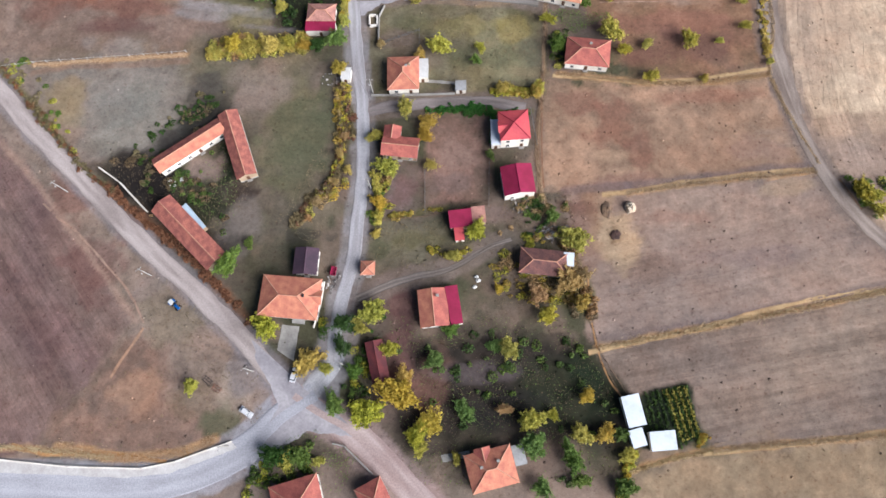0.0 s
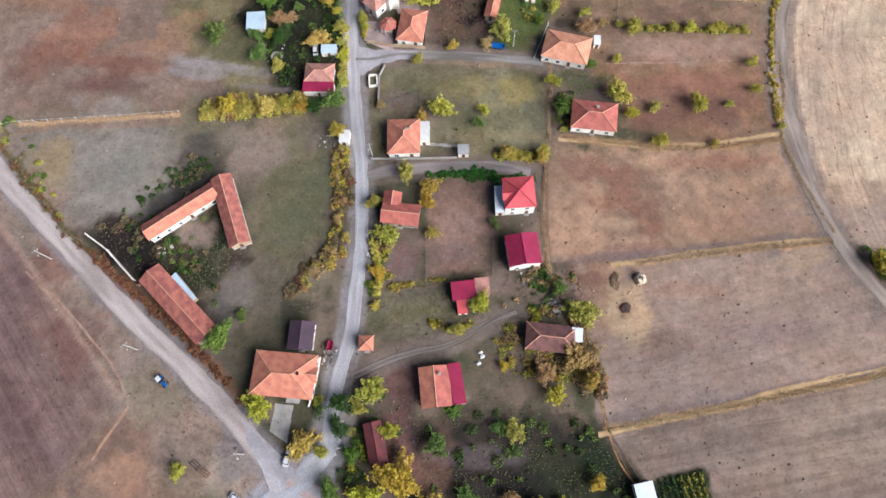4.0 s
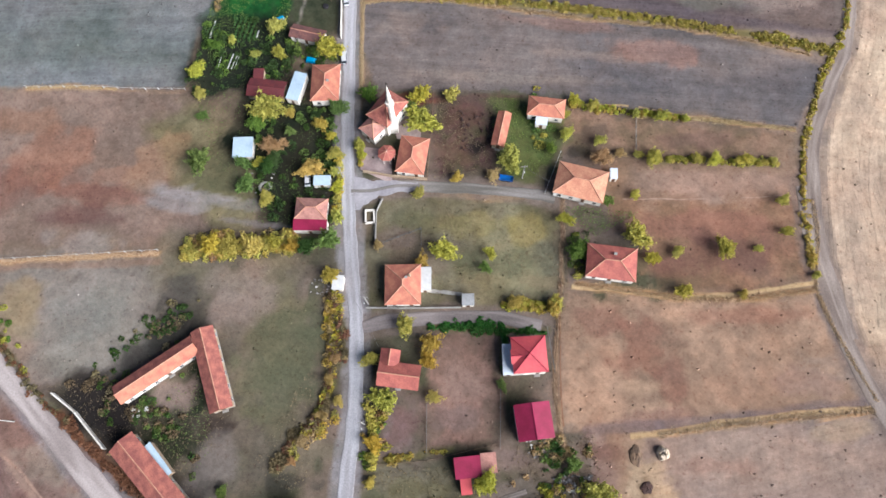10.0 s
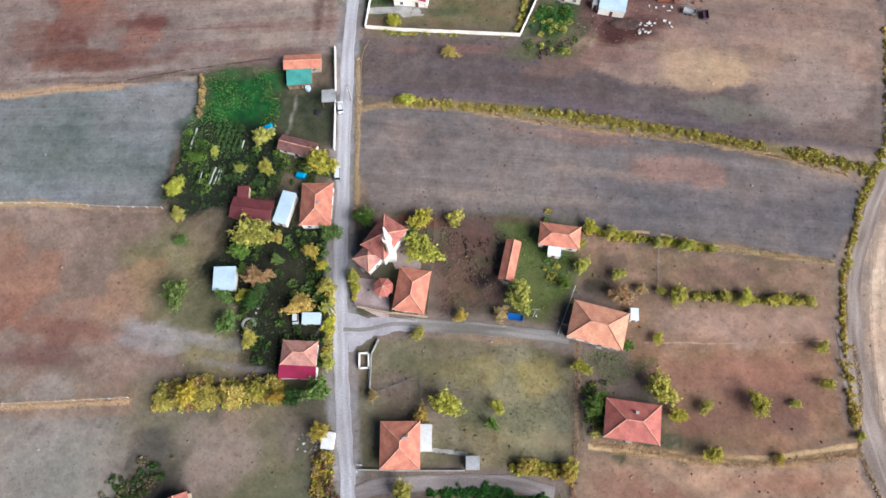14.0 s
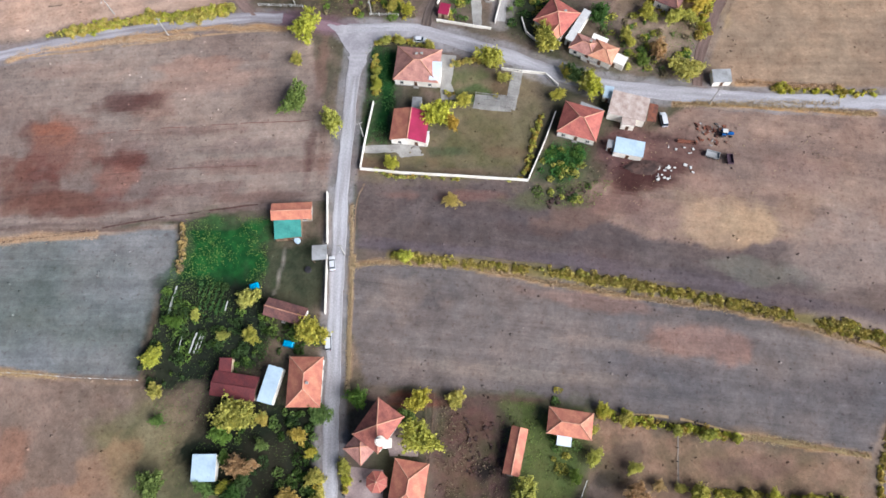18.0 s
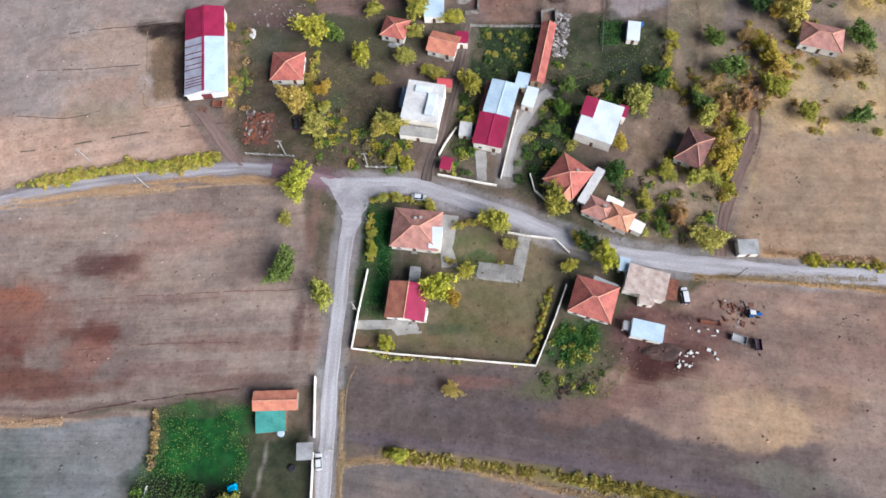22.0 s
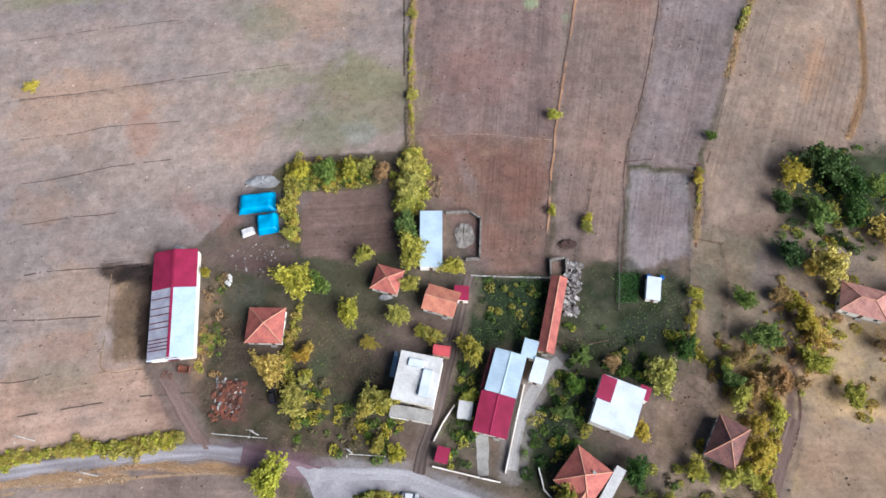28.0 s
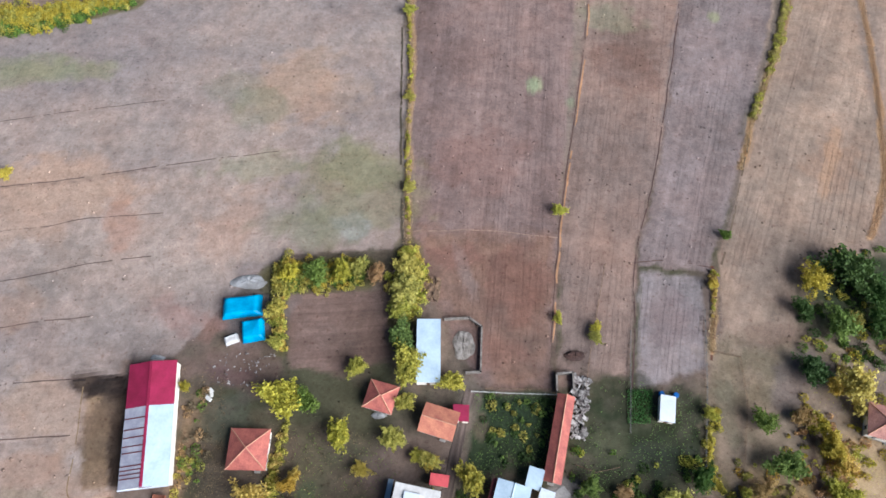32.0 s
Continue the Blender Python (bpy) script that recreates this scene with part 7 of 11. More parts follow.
band([(-244.1, -4.9), (-167.9, -12.2), (-127.9, -12.8), (-104.2, -13.8), (-85.6, -13.2), (-70.5, -9.1), (-58.6, -2.5), (-51.3, 4.3), (-42.2, 10.3)], 11.6, (178, 176, 182), 0.55)
band([(-48.5, 10.3), (-42.0, 6.1), (-32.4, 0.9), (-22.9, -7.3), (-13.6, -16.8), (-1.8, -29.8), (17.7, -51.6), (41.7, -80.8)], 10.4, (176, 152, 146), 0.55)
band([(-46.7, 7.3), (-42.3, 13.4), (-37.9, 19.6), (-36.5, 26.0)], 10.0, (164, 158, 158), 0.55)
band([(96.1, 138.4), (95.7, 117.6), (99.2, 96.0), (104.6, 77.6), (110.9, 64.4), (121.4, 50.9), (136.7, 34.5), (165.9, 1.2), (204.5, -31.1)], 7.6, (138, 122, 112), 0.55)
band([(101.3, 93.5), (98.5, 111.4), (97.7, 124.6), (99.1, 140.0), (102.1, 154.7), (109.7, 171.9), (117.1, 186.4), (123.5, 211.6), (131.1, 245.6), (146.9, 304.0), (177.3, 428.1)], 7.2, (138, 122, 112), 0.55)
band([(-31.8, 37.4), (-24.0, 41.0), (-15.9, 43.6), (-6.0, 45.8), (2.2, 50.2), (7.2, 53.0), (13.0, 54.9)], 6.6, (138, 122, 112), 0.55)
band([(-30.4, 97.0), (-21.9, 98.8), (-7.7, 99.7), (6.4, 99.8), (18.6, 97.2)], 7.0, (138, 122, 112), 0.55)
band([(-35.6, 137.8), (-29.7, 137.8), (-22.0, 139.3), (-12.6, 139.0), (2.8, 138.1), (18.1, 136.3), (24.2, 135.1)], 6.6, (138, 122, 112), 0.55)
band([(-16.8, 282.7), (-15.7, 288.8), (-12.8, 297.9), (-10.7, 309.1), (-8.7, 318.7), (-6.9, 328.7), (-5.0, 336.9)], 6.0, (138, 122, 112), 0.55)
band([(6.5, 284.4), (7.6, 292.9), (11.0, 302.0), (16.0, 309.9), (19.4, 313.0)], 6.2, (166, 160, 156), 0.55)
band([(64.9, 261.6), (66.8, 272.1), (71.6, 283.8), (78.8, 299.7)], 6.2, (138, 122, 112), 0.55)
band([(-70.0, 285.6), (-75.9, 292.0), (-82.2, 300.2), (-86.3, 304.8)], 6.4, (138, 122, 112), 0.55)
band([(28.7, 109.2), (41.8, 107.3), (57.4, 105.2), (74.7, 105.0), (93.9, 107.3)], 2.0, (206, 164, 116), 0.85)
band([(47.7, 68.8), (62.8, 71.1), (79.5, 73.0), (103.7, 75.1)], 2.0, (206, 164, 116), 0.85)
band([(36.4, 23.1), (58.6, 27.1), (82.4, 31.7), (117.3, 38.6), (138.4, 42.5)], 1.9, (206, 164, 116), 0.85)
band([(64.8, -4.3), (85.4, -2.4), (110.3, -0.2), (130.0, 1.9)], 1.8, (206, 164, 116), 0.85)
band([(42.5, -9.6), (55.4, -6.0), (64.5, -4.3)], 1.6, (206, 164, 116), 0.85)
band([(97.8, 134.1), (97.2, 121.7), (94.9, 111.6), (94.8, 105.7), (98.7, 92.2), (104.8, 77.3)], 1.2, (206, 164, 116), 0.85)
band([(-148.4, 209.1), (-137.8, 210.0), (-125.6, 211.8), (-107.8, 212.9)], 2.0, (206, 164, 116), 0.85)
band([(-140.3, 173.9), (-126.8, 174.1), (-111.4, 173.1)], 1.6, (206, 164, 116), 0.85)
band([(-34.6, 207.5), (-34.7, 189.0), (-34.1, 170.4)], 1.0, (206, 164, 116), 0.85)
band([(49.5, 161.8), (73.0, 160.1), (96.7, 156.7)], 1.4, (206, 164, 116), 0.85)
band([(-113.9, 278.3), (-94.7, 281.0), (-85.1, 282.1), (-60.6, 281.7)], 2.2, (206, 164, 116), 0.85)
band([(57.5, 255.3), (81.2, 255.9), (105.7, 255.8)], 2.0, (206, 164, 116), 0.85)
band([(77.0, 263.0), (88.0, 262.2), (106.7, 261.1)], 2.0, (206, 164, 116), 0.85)
band([(-29.2, 476.1), (-26.8, 450.0), (-26.6, 421.8), (-25.4, 398.6), (-24.4, 377.5)], 1.8, (206, 164, 116), 0.85)
band([(104.8, 480.9), (99.7, 464.8), (91.8, 447.0), (82.8, 425.9), (76.5, 408.6)], 2.2, (206, 164, 116), 0.85)
band([(130.4, 481.8), (128.5, 460.7), (124.8, 432.0), (119.3, 404.1), (110.7, 386.4)], 2.0, (206, 164, 116), 0.85)
band([(63.4, 373.7), (61.8, 360.0), (59.6, 350.2)], 1.6, (206, 164, 116), 0.85)
band([(34.0, 35.2), (33.0, 45.1), (28.5, 51.9), (22.6, 67.7), (21.6, 86.1), (24.2, 107.3), (26.7, 136.1)], 1.0, (206, 164, 116), 0.85)
band([(63.7, 255.5), (89.3, 254.4), (115.7, 252.3)], 1.8, (206, 164, 116), 0.85)
band([(-146.5, 270.1), (-136.8, 274.1), (-109.2, 277.3), (-90.1, 278.7)], 2.0, (206, 164, 116), 0.85)
band([(-36.0, 222.4), (-34.9, 197.1), (-34.0, 173.9)], 0.9, (206, 164, 116), 0.85)
band([(-113.7, -3.2), (-94.2, -6.5), (-77.2, -4.7), (-69.7, -1.0)], 2.6, (206, 164, 116), 0.85)
band([(-34.4, 204.6), (-24.0, 205.6), (-3.2, 204.4), (19.0, 200.3), (44.2, 196.3), (77.2, 191.3), (105.3, 182.8)], 1.4, (206, 164, 116), 0.85)
band([(-140.8, 116.1), (-114.6, 117.6), (-90.4, 118.7)], 1.6, (206, 164, 116), 0.85)
band([(-24.1, 207.6), (-3.2, 205.4), (19.1, 203.3), (44.5, 199.2), (69.2, 194.6), (93.4, 189.3), (113.6, 183.6)], 3.2, (170, 150, 88), 0.6)
band([(10.6, 204.7), (27.7, 202.6), (52.8, 197.8), (77.4, 193.2), (112.2, 184.6)], 2.4, (110, 104, 64), 0.6)
band([(-82.6, 118.9), (-73.8, 120.1), (-62.8, 121.1), (-51.7, 121.7)], 4.5, (110, 104, 64), 0.6)
band([(-77.5, 119.8), (-66.5, 120.6), (-51.8, 122.3)], 4, (110, 104, 64), 0.6)
band([(-152.2, 116.4), (-140.3, 102.8), (-129.1, 90.7), (-118.2, 79.0), (-108.2, 71.4)], 2.4, (110, 104, 64), 0.6)
band([(-110.2, 73.3), (-102.2, 65.8), (-92.6, 58.5), (-81.3, 49.6), (-70.2, 39.3), (-62.9, 31.0)], 2.8, (140, 98, 72), 0.6)
band([(-37.8, 96.8), (-38.9, 81.5), (-41.1, 72.3), (-46.1, 68.7), (-51.6, 59.8)], 3.0, (110, 104, 64), 0.6)
band([(-37.5, 96.7), (-38.4, 81.5), (-42.0, 72.3), (-46.9, 66.9)], 2.4, (110, 104, 64), 0.6)
band([(-39.3, 106.3), (-36.4, 95.1), (-35.8, 87.0)], 3.4, (110, 104, 64), 0.6)
band([(116.7, 191.1), (113.8, 184.6), (106.9, 173.7), (103.7, 164.9), (98.4, 153.0)], 2.0, (170, 150, 88), 0.6)
band([(98.4, 153.0), (96.1, 140.0), (94.5, 124.6), (95.2, 111.4)], 1.6, (170, 150, 88), 0.6)
band([(30.6, 165.9), (41.7, 164.1), (54.3, 162.4), (65.2, 160.6)], 2.4, (110, 104, 64), 0.6)
band([(53.5, 146.7), (65.1, 147.2), (77.3, 146.1), (89.5, 146.1)], 2.2, (110, 104, 64), 0.6)
band([(125.8, 232.5), (122.5, 211.6), (118.2, 192.0)], 1.5, (170, 150, 88), 0.6)
band([(-132.3, 279.3), (-118.1, 282.2), (-107.1, 285.1), (-90.7, 285.8), (-78.0, 289.3)], 3.4, (110, 104, 64), 0.6)
band([(-135.6, 279.2), (-116.6, 283.1), (-97.2, 285.3)], 2.6, (110, 104, 64), 0.6)
band([(-60.8, 366.8), (-49.6, 368.1), (-36.8, 369.5)], 9, (110, 104, 64), 0.6)
band([(-59.3, 367.7), (-43.2, 368.9), (-36.0, 369.8)], 8, (110, 104, 64), 0.6)
band([(-24.1, 377.5), (-22.2, 368.6), (-23.8, 355.8)], 7, (110, 104, 64), 0.6)
band([(-57.7, 362.0), (-59.0, 355.2), (-56.0, 345.6)], 3.5, (110, 104, 64), 0.6)
band([(-30.5, 476.0), (-27.6, 449.9), (-26.7, 417.4), (-25.2, 394.6), (-23.6, 377.5)], 1.4, (110, 104, 64), 0.6)
band([(103.6, 480.9), (95.0, 454.5), (83.1, 428.1)], 2.4, (170, 150, 88), 0.6)
band([(63.4, 373.7), (61.5, 360.0)], 1.8, (110, 104, 64), 0.6)
band([(-51.9, 326.0), (-53.8, 310.2), (-49.3, 299.0), (-49.4, 291.7)], 2.6, (110, 104, 64), 0.6)
band([(18.7, 251.9), (16.3, 244.4), (13.2, 232.7)], 1.8, (110, 104, 64), 0.6)
band([(-31.2, 234.3), (-23.7, 231.6), (-0.5, 230.9), (12.4, 230.6)], 1.2, (110, 104, 64), 0.6)
band([(-32.7, 276.4), (-28.0, 277.3), (-21.6, 276.6), (-15.2, 275.1)], 2.2, (110, 104, 64), 0.6)
band([(-31.7, 273.0), (-31.9, 264.8), (-30.7, 258.4)], 2.0, (110, 104, 64), 0.6)
band([(-8.7, 268.6), (-1.0, 270.4), (5.2, 268.9)], 2.6, (110, 104, 64), 0.6)
band([(-10.0, 258.2), (-3.9, 258.3), (5.2, 257.8)], 2.2, (110, 104, 64), 0.6)
band([(53.3, 292.1), (60.6, 286.1), (68.8, 288.9)], 3.0, (110, 104, 64), 0.6)
band([(69.6, 310.5), (75.0, 301.4), (70.3, 288.9), (67.6, 278.7)], 4.0, (110, 104, 64), 0.6)
band([(58.6, 333.8), (54.8, 319.8), (61.4, 310.4)], 2.6, (110, 104, 64), 0.6)
band([(-22.9, 62.1), (-14.4, 63.8), (-6.0, 64.6)], 2.0, (110, 104, 64), 0.6)
band([(-11.0, 52.4), (-4.4, 49.7), (0.6, 52.2)], 2.4, (110, 104, 64), 0.6)
band([(-28.4, 77.6), (-26.1, 68.4), (-26.2, 59.5)], 2.2, (110, 104, 64), 0.6)
band([(-12.1, 97.2), (4.6, 97.5), (8.1, 95.8), (8.2, 84.4)], 2.0, (110, 104, 64), 0.6)
band([(-9.1, 96.7), (5.1, 96.1), (20.0, 95.6)], 2.2, (110, 104, 64), 0.6)
band([(28.6, 53.6), (34.2, 38.5), (34.6, 32.0)], 4.0, (110, 104, 64), 0.6)
band([(18.3, 40.3), (26.2, 38.6), (32.4, 35.2)], 5.0, (110, 104, 64), 0.6)
band([(10.0, 103.6), (17.0, 103.5), (24.0, 102.3)], 2.6, (110, 104, 64), 0.6)
band([(8.2, 103.1), (15.3, 102.4), (22.5, 101.8)], 2.4, (110, 104, 64), 0.6)
band([(39.1, -15.9), (41.8, -8.9), (43.6, -4.6)], 3.0, (110, 104, 64), 0.6)
band([(60.1, -3.1), (63.4, -0.2)], 2.2, (110, 104, 64), 0.6)
band([(-39.7, 149.6), (-39.1, 139.7), (-39.3, 130.2)], 2.4, (110, 104, 64), 0.6)
band([(-33.6, 153.0), (-32.9, 146.3)], 2.0, (110, 104, 64), 0.6)
band([(-122.5, 281.8), (-108.7, 284.3), (-93.0, 286.4), (-79.2, 289.6)], 3.0, (110, 104, 64), 0.6)
band([(87.0, 261.1), (98.1, 259.9), (116.9, 258.6)], 3, (110, 104, 64), 0.6)
band([(-185.8, 462.2), (-164.9, 460.3), (-150.2, 464.9), (-129.8, 472.4)], 9, (110, 104, 64), 0.6)
band([(-184.3, 458.3), (-160.1, 457.9), (-142.1, 465.2), (-127.5, 471.1)], 5, (110, 104, 64), 0.6)
band([(-129.7, -3.3), (-113.5, -4.7), (-97.4, -6.2)], 1.6, (206, 164, 116), 0.85)
band([(-150.0, 393.2), (-128.1, 396.2), (-108.4, 401.5), (-82.5, 404.6), (-65.4, 408.4)], 0.9, (116, 98, 92), 0.7)
band([(-158.6, 391.3), (-140.9, 394.7), (-117.8, 399.8)], 0.8, (116, 98, 92), 0.6)
band([(-144.2, 346.8), (-131.0, 348.2), (-119.6, 350.1)], 0.8, (116, 98, 92), 0.6)
band([(-138.7, 330.0), (-124.5, 331.8), (-107.4, 335.4)], 0.8, (116, 98, 92), 0.6)
band([(-133.9, 315.1), (-120.4, 317.5), (-105.4, 321.0)], 0.8, (116, 98, 92), 0.6)
band([(-128.5, 298.2), (-113.8, 300.3)], 0.8, (116, 98, 92), 0.5)
band([(-126.4, 291.7), (-109.5, 295.7), (-92.2, 298.8)], 0.8, (116, 98, 92), 0.5)
band([(33.5, 478.3), (30.2, 452.1), (26.4, 428.2), (23.0, 406.5), (20.7, 386.7), (18.7, 368.5), (16.9, 337.7)], 0.9, (112, 92, 84), 0.75)
band([(66.2, 479.5), (60.8, 450.7), (52.5, 413.9), (46.3, 391.5), (42.2, 376.5), (36.9, 343.1)], 0.9, (108, 90, 84), 0.75)
band([(-31.7, 476.0), (-28.8, 449.9), (-28.0, 421.7), (-26.8, 398.5), (-25.7, 377.5)], 1.6, (88, 82, 72), 0.7)
band([(76.5, 408.6), (70.1, 388.6), (66.5, 381.1)], 1.6, (110, 98, 90), 0.7)
band([(105.7, 497.9), (96.4, 464.6), (84.2, 435.0), (78.8, 421.4)], 2.2, (110, 104, 96), 0.6)
# bluish edge shading painted beside the grass margins and the hedge
band([(29.4, 69.8), (47.8, 70.9), (71.4, 73.8), (103.1, 76.9)], 3.0, (122, 108, 108), 0.55)
band([(36.6, 25.6), (58.8, 29.0), (90.6, 34.8), (117.6, 40.3)], 2.0, (128, 112, 108), 0.5)
band([(66.2, -2.4), (85.6, -0.5), (110.7, 1.9)], 2.0, (130, 114, 106), 0.4)
band([(94.5, 103.8), (98.6, 91.2), (103.3, 78.2)], 2.4, (120, 108, 106), 0.55)
band([(-33.0, 211.1), (-6.7, 208.9), (27.9, 206.6), (69.8, 199.0), (113.3, 190.2)], 3.5, (112, 100, 104), 0.5)
band([(-32.7, 168.6), (-6.5, 168.9), (16.2, 169.4)], 1.6, (108, 84, 76), 0.7)
band([(-133.5, 214.6), (-109.8, 216.2), (-86.2, 218.2), (-58.2, 223.0)], 1.4, (108, 88, 84), 0.7)
band([(-132.7, 211.4), (-113.9, 212.6), (-85.8, 215.6)], 1.6, (196, 164, 136), 0.6)
band([(-149.4, 213.6), (-122.3, 213.8), (-90.1, 214.9)], 1.4, (120, 98, 90), 0.7)
band([(-140.2, 173.2), (-106.2, 172.6), (-89.4, 172.0)], 1.2, (176, 146, 116), 0.6)
band([(-147.1, 89.1), (-133.7, 75.5), (-114.3, 53.5), (-96.1, 32.0)], 2.2, (180, 150, 132), 0.6)
band([(-140.2, 113.0), (-131.2, 115.2), (-90.2, 116.4)], 2.5, (150, 120, 100), 0.6)
band([(-66.0, 29.4), (-82.3, 42.8), (-101.5, 60.4)], 1.0, (150, 134, 124), 0.6)
band([(-77.2, 26.2), (-68.7, 22.1), (-62.0, 19.7)], 1.0, (96, 90, 84), 0.6)
band([(-80.3, 24.6), (-71.7, 19.8), (-63.3, 16.6)], 0.8, (100, 94, 88), 0.5)
band([(-83.9, 216.3), (-82.8, 210.1), (-82.9, 202.1)], 1.6, (110, 104, 64), 0.6)
band([(-54.2, 209.5), (-54.9, 201.9), (-55.5, 196.1)], 0.9, (196, 182, 170), 0.7)
band([(-88.4, 195.4), (-88.2, 185.4), (-88.7, 175.8)], 1.4, (128, 108, 92), 0.6)
band([(81.4, 322.4), (80.6, 309.6), (76.8, 297.3), (74.4, 290.5)], 2.6, (112, 88, 84), 0.75)
band([(83.2, 335.9), (81.7, 322.4)], 1.6, (104, 84, 76), 0.7)
band([(69.4, 347.8), (65.9, 333.7), (62.4, 316.5)], 0.8, (104, 94, 84), 0.6)
band([(67.8, 351.9), (76.4, 352.0), (80.5, 343.8), (83.1, 337.9)], 0.9, (150, 132, 118), 0.6)
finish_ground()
runs = []
for pts, stripe, period, depth, seed in PLOUGHED:
    runs += plough(pts, stripe, period, depth, seed)
# the curved headland marks of the pale stubble beyond the farm track
TRACK_SIDE = [(104.0, 72.0), (99.5, 92.0), (99.3, 112.0), (99.5, 128.0), (101.0, 142.0), (104.5, 156.0), (112.0, 172.0), (119.0, 187.0), (125.0, 211.0), (133.0, 246.0)]
PALE_FIELD = [(104.0, 76.0), (99.8, 92.0), (98.9, 112.0), (99.6, 130.0), (103.0, 153.0), (118.0, 184.0), (126.0, 211.0), (133.0, 246.0), (180.0, 246.0), (180.0, 60.0), (125.0, 60.0)]
runs += plough(PALE_FIELD, TRACK_SIDE[::-1], 3.4, 0.17, 301, 2.0, 0.34)
relief_mesh("furrow", "ploughed furrows and wheel marks in the dry soil of the fields", "furrows", runs)
runs = [
    margin([(33.6, 476.2), (33.0, 465.2), (27.4, 427.7), (22.6, 399.1), (19.1, 371.8), (17.3, 350.7)], 0.7, (196, 150, 112), 0.42),
    margin([(33.2, 476.1), (32.2, 465.2), (26.7, 427.7), (21.9, 399.1), (18.5, 371.8), (16.7, 350.7)], 0.45, (104, 82, 76), 0.25),
    margin([(65.8, 477.2), (63.6, 466.2), (58.0, 440.6), (48.9, 402.2), (41.5, 376.3), (39.5, 354.9), (37.0, 335.5)], 0.5, (96, 76, 72), 0.22),
    margin([(81.1, 420.5), (71.5, 390.8), (65.4, 373.5)], 0.8, (120, 104, 88), 0.3),
    margin([(63.5, 375.3), (61.9, 359.2), (59.4, 347.4)], 1.2, (112, 78, 64), 0.3),
    margin([(-22.7, 383.1), (-3.3, 384.2), (19.5, 382.7)], 0.4, (168, 140, 124), 0.35),
    margin([(41.1, 375.4), (51.4, 376.7), (62.7, 374.9)], 0.5, (112, 92, 86), 0.3),
    margin([(-31.6, 463.1), (-28.7, 414.5), (-25.7, 379.5)], 1.0, (92, 84, 70), 0.25),
    margin([(-152.8, 393.3), (-135.8, 396.0), (-118.7, 399.4), (-101.6, 403.2), (-66.7, 409.8)], 0.4, (104, 88, 82), 0.24),
    margin([(-147.7, 378.0), (-132.9, 380.5), (-118.2, 384.0), (-97.9, 386.3)], 0.35, (110, 92, 86), 0.24),
    margin([(-142.4, 362.2), (-133.0, 364.0), (-112.8, 369.7), (-98.2, 372.1)], 0.4, (106, 90, 84), 0.24),
    margin([(-137.8, 348.2), (-125.6, 350.8), (-110.1, 353.4)], 0.4, (110, 92, 84), 0.24),
    margin([(-132.5, 332.4), (-123.6, 334.0), (-108.5, 335.7)], 0.5, (100, 84, 78), 0.36),
    margin([(-160.8, 417.1), (-139.7, 422.0), (-107.2, 428.3)], 0.35, (112, 96, 90), 0.24),
    margin([(-110.5, 335.1), (-98.0, 335.9)], 0.8, (62, 54, 50), 0.15),
    margin([(-107.6, 335.2), (-105.0, 318.8), (-103.0, 306.2), (-92.0, 306.6)], 0.4, (150, 128, 98), 0.2),
    margin([(-92.9, 299.2), (-79.0, 300.5), (-65.1, 301.9)], 0.5, (100, 90, 78), 0.38),
    margin([(-139.5, 318.3), (-124.1, 319.3), (-107.1, 320.8)], 0.4, (104, 86, 80), 0.3),
    margin([(-142.1, 302.3), (-126.8, 301.7), (-115.6, 304.6)], 0.35, (110, 94, 86), 0.24),
    margin([(-138.7, 289.9), (-122.9, 292.8), (-100.7, 297.2)], 0.5, (98, 86, 76), 0.34),
    margin([(-145.0, 209.2), (-119.5, 212.6), (-88.9, 218.5), (-63.0, 222.5)], 0.6, (96, 72, 66), 0.3),
    margin([(-35.8, 219.1), (-34.9, 193.9), (-34.4, 172.4)], 0.6, (150, 126, 104), 0.3),
    margin([(30.9, 166.0), (48.0, 165.4), (70.6, 160.5), (97.3, 156.3)], 0.8, (202, 172, 128), 0.34),
    margin([(50.0, 160.8), (48.5, 147.9)], 0.25, (190, 170, 150), 0.3),
    margin([(43.7, 134.8), (67.2, 134.6), (92.1, 135.3)], 0.5, (180, 150, 130), 0.34),
    margin([(27.4, 108.5), (41.3, 107.3), (57.8, 105.3), (77.3, 106.8), (94.3, 109.3)], 1.6, (202, 172, 128), 0.2),
    margin([(38.8, 68.5), (47.1, 69.1), (72.2, 72.8), (104.7, 75.8)], 1.8, (202, 172, 128), 0.2),
    margin([(33.4, 21.8), (49.9, 25.3), (73.6, 30.5), (96.1, 36.1), (116.3, 39.0)], 1.8, (202, 172, 128), 0.2),
    margin([(61.9, -5.1), (84.2, -2.9), (109.2, 0.3)], 1.5, (202, 172, 128), 0.26),
    margin([(23.7, 104.4), (23.1, 81.7), (23.1, 70.8)], 0.6, (150, 112, 88), 0.3),
    margin([(34.7, 43.3), (34.7, 30.4), (37.7, 16.5), (41.7, 9.7)], 0.6, (196, 152, 104), 0.32),
    margin([(95.3, 106.0), (98.3, 93.5), (102.7, 78.7), (104.6, 75.1)], 0.8, (126, 104, 90), 0.3),
    margin([(109.8, 72.4), (114.6, 62.7), (119.4, 55.9)], 0.7, (140, 112, 90), 0.3),
    margin([(-129.7, 68.1), (-115.6, 56.4), (-99.8, 40.9), (-93.5, 31.0)], 0.9, (176, 146, 128), 0.3),
    margin([(-93.3, 29.4), (-97.9, 21.5), (-101.1, 15.2)], 1.0, (186, 150, 124), 0.3),
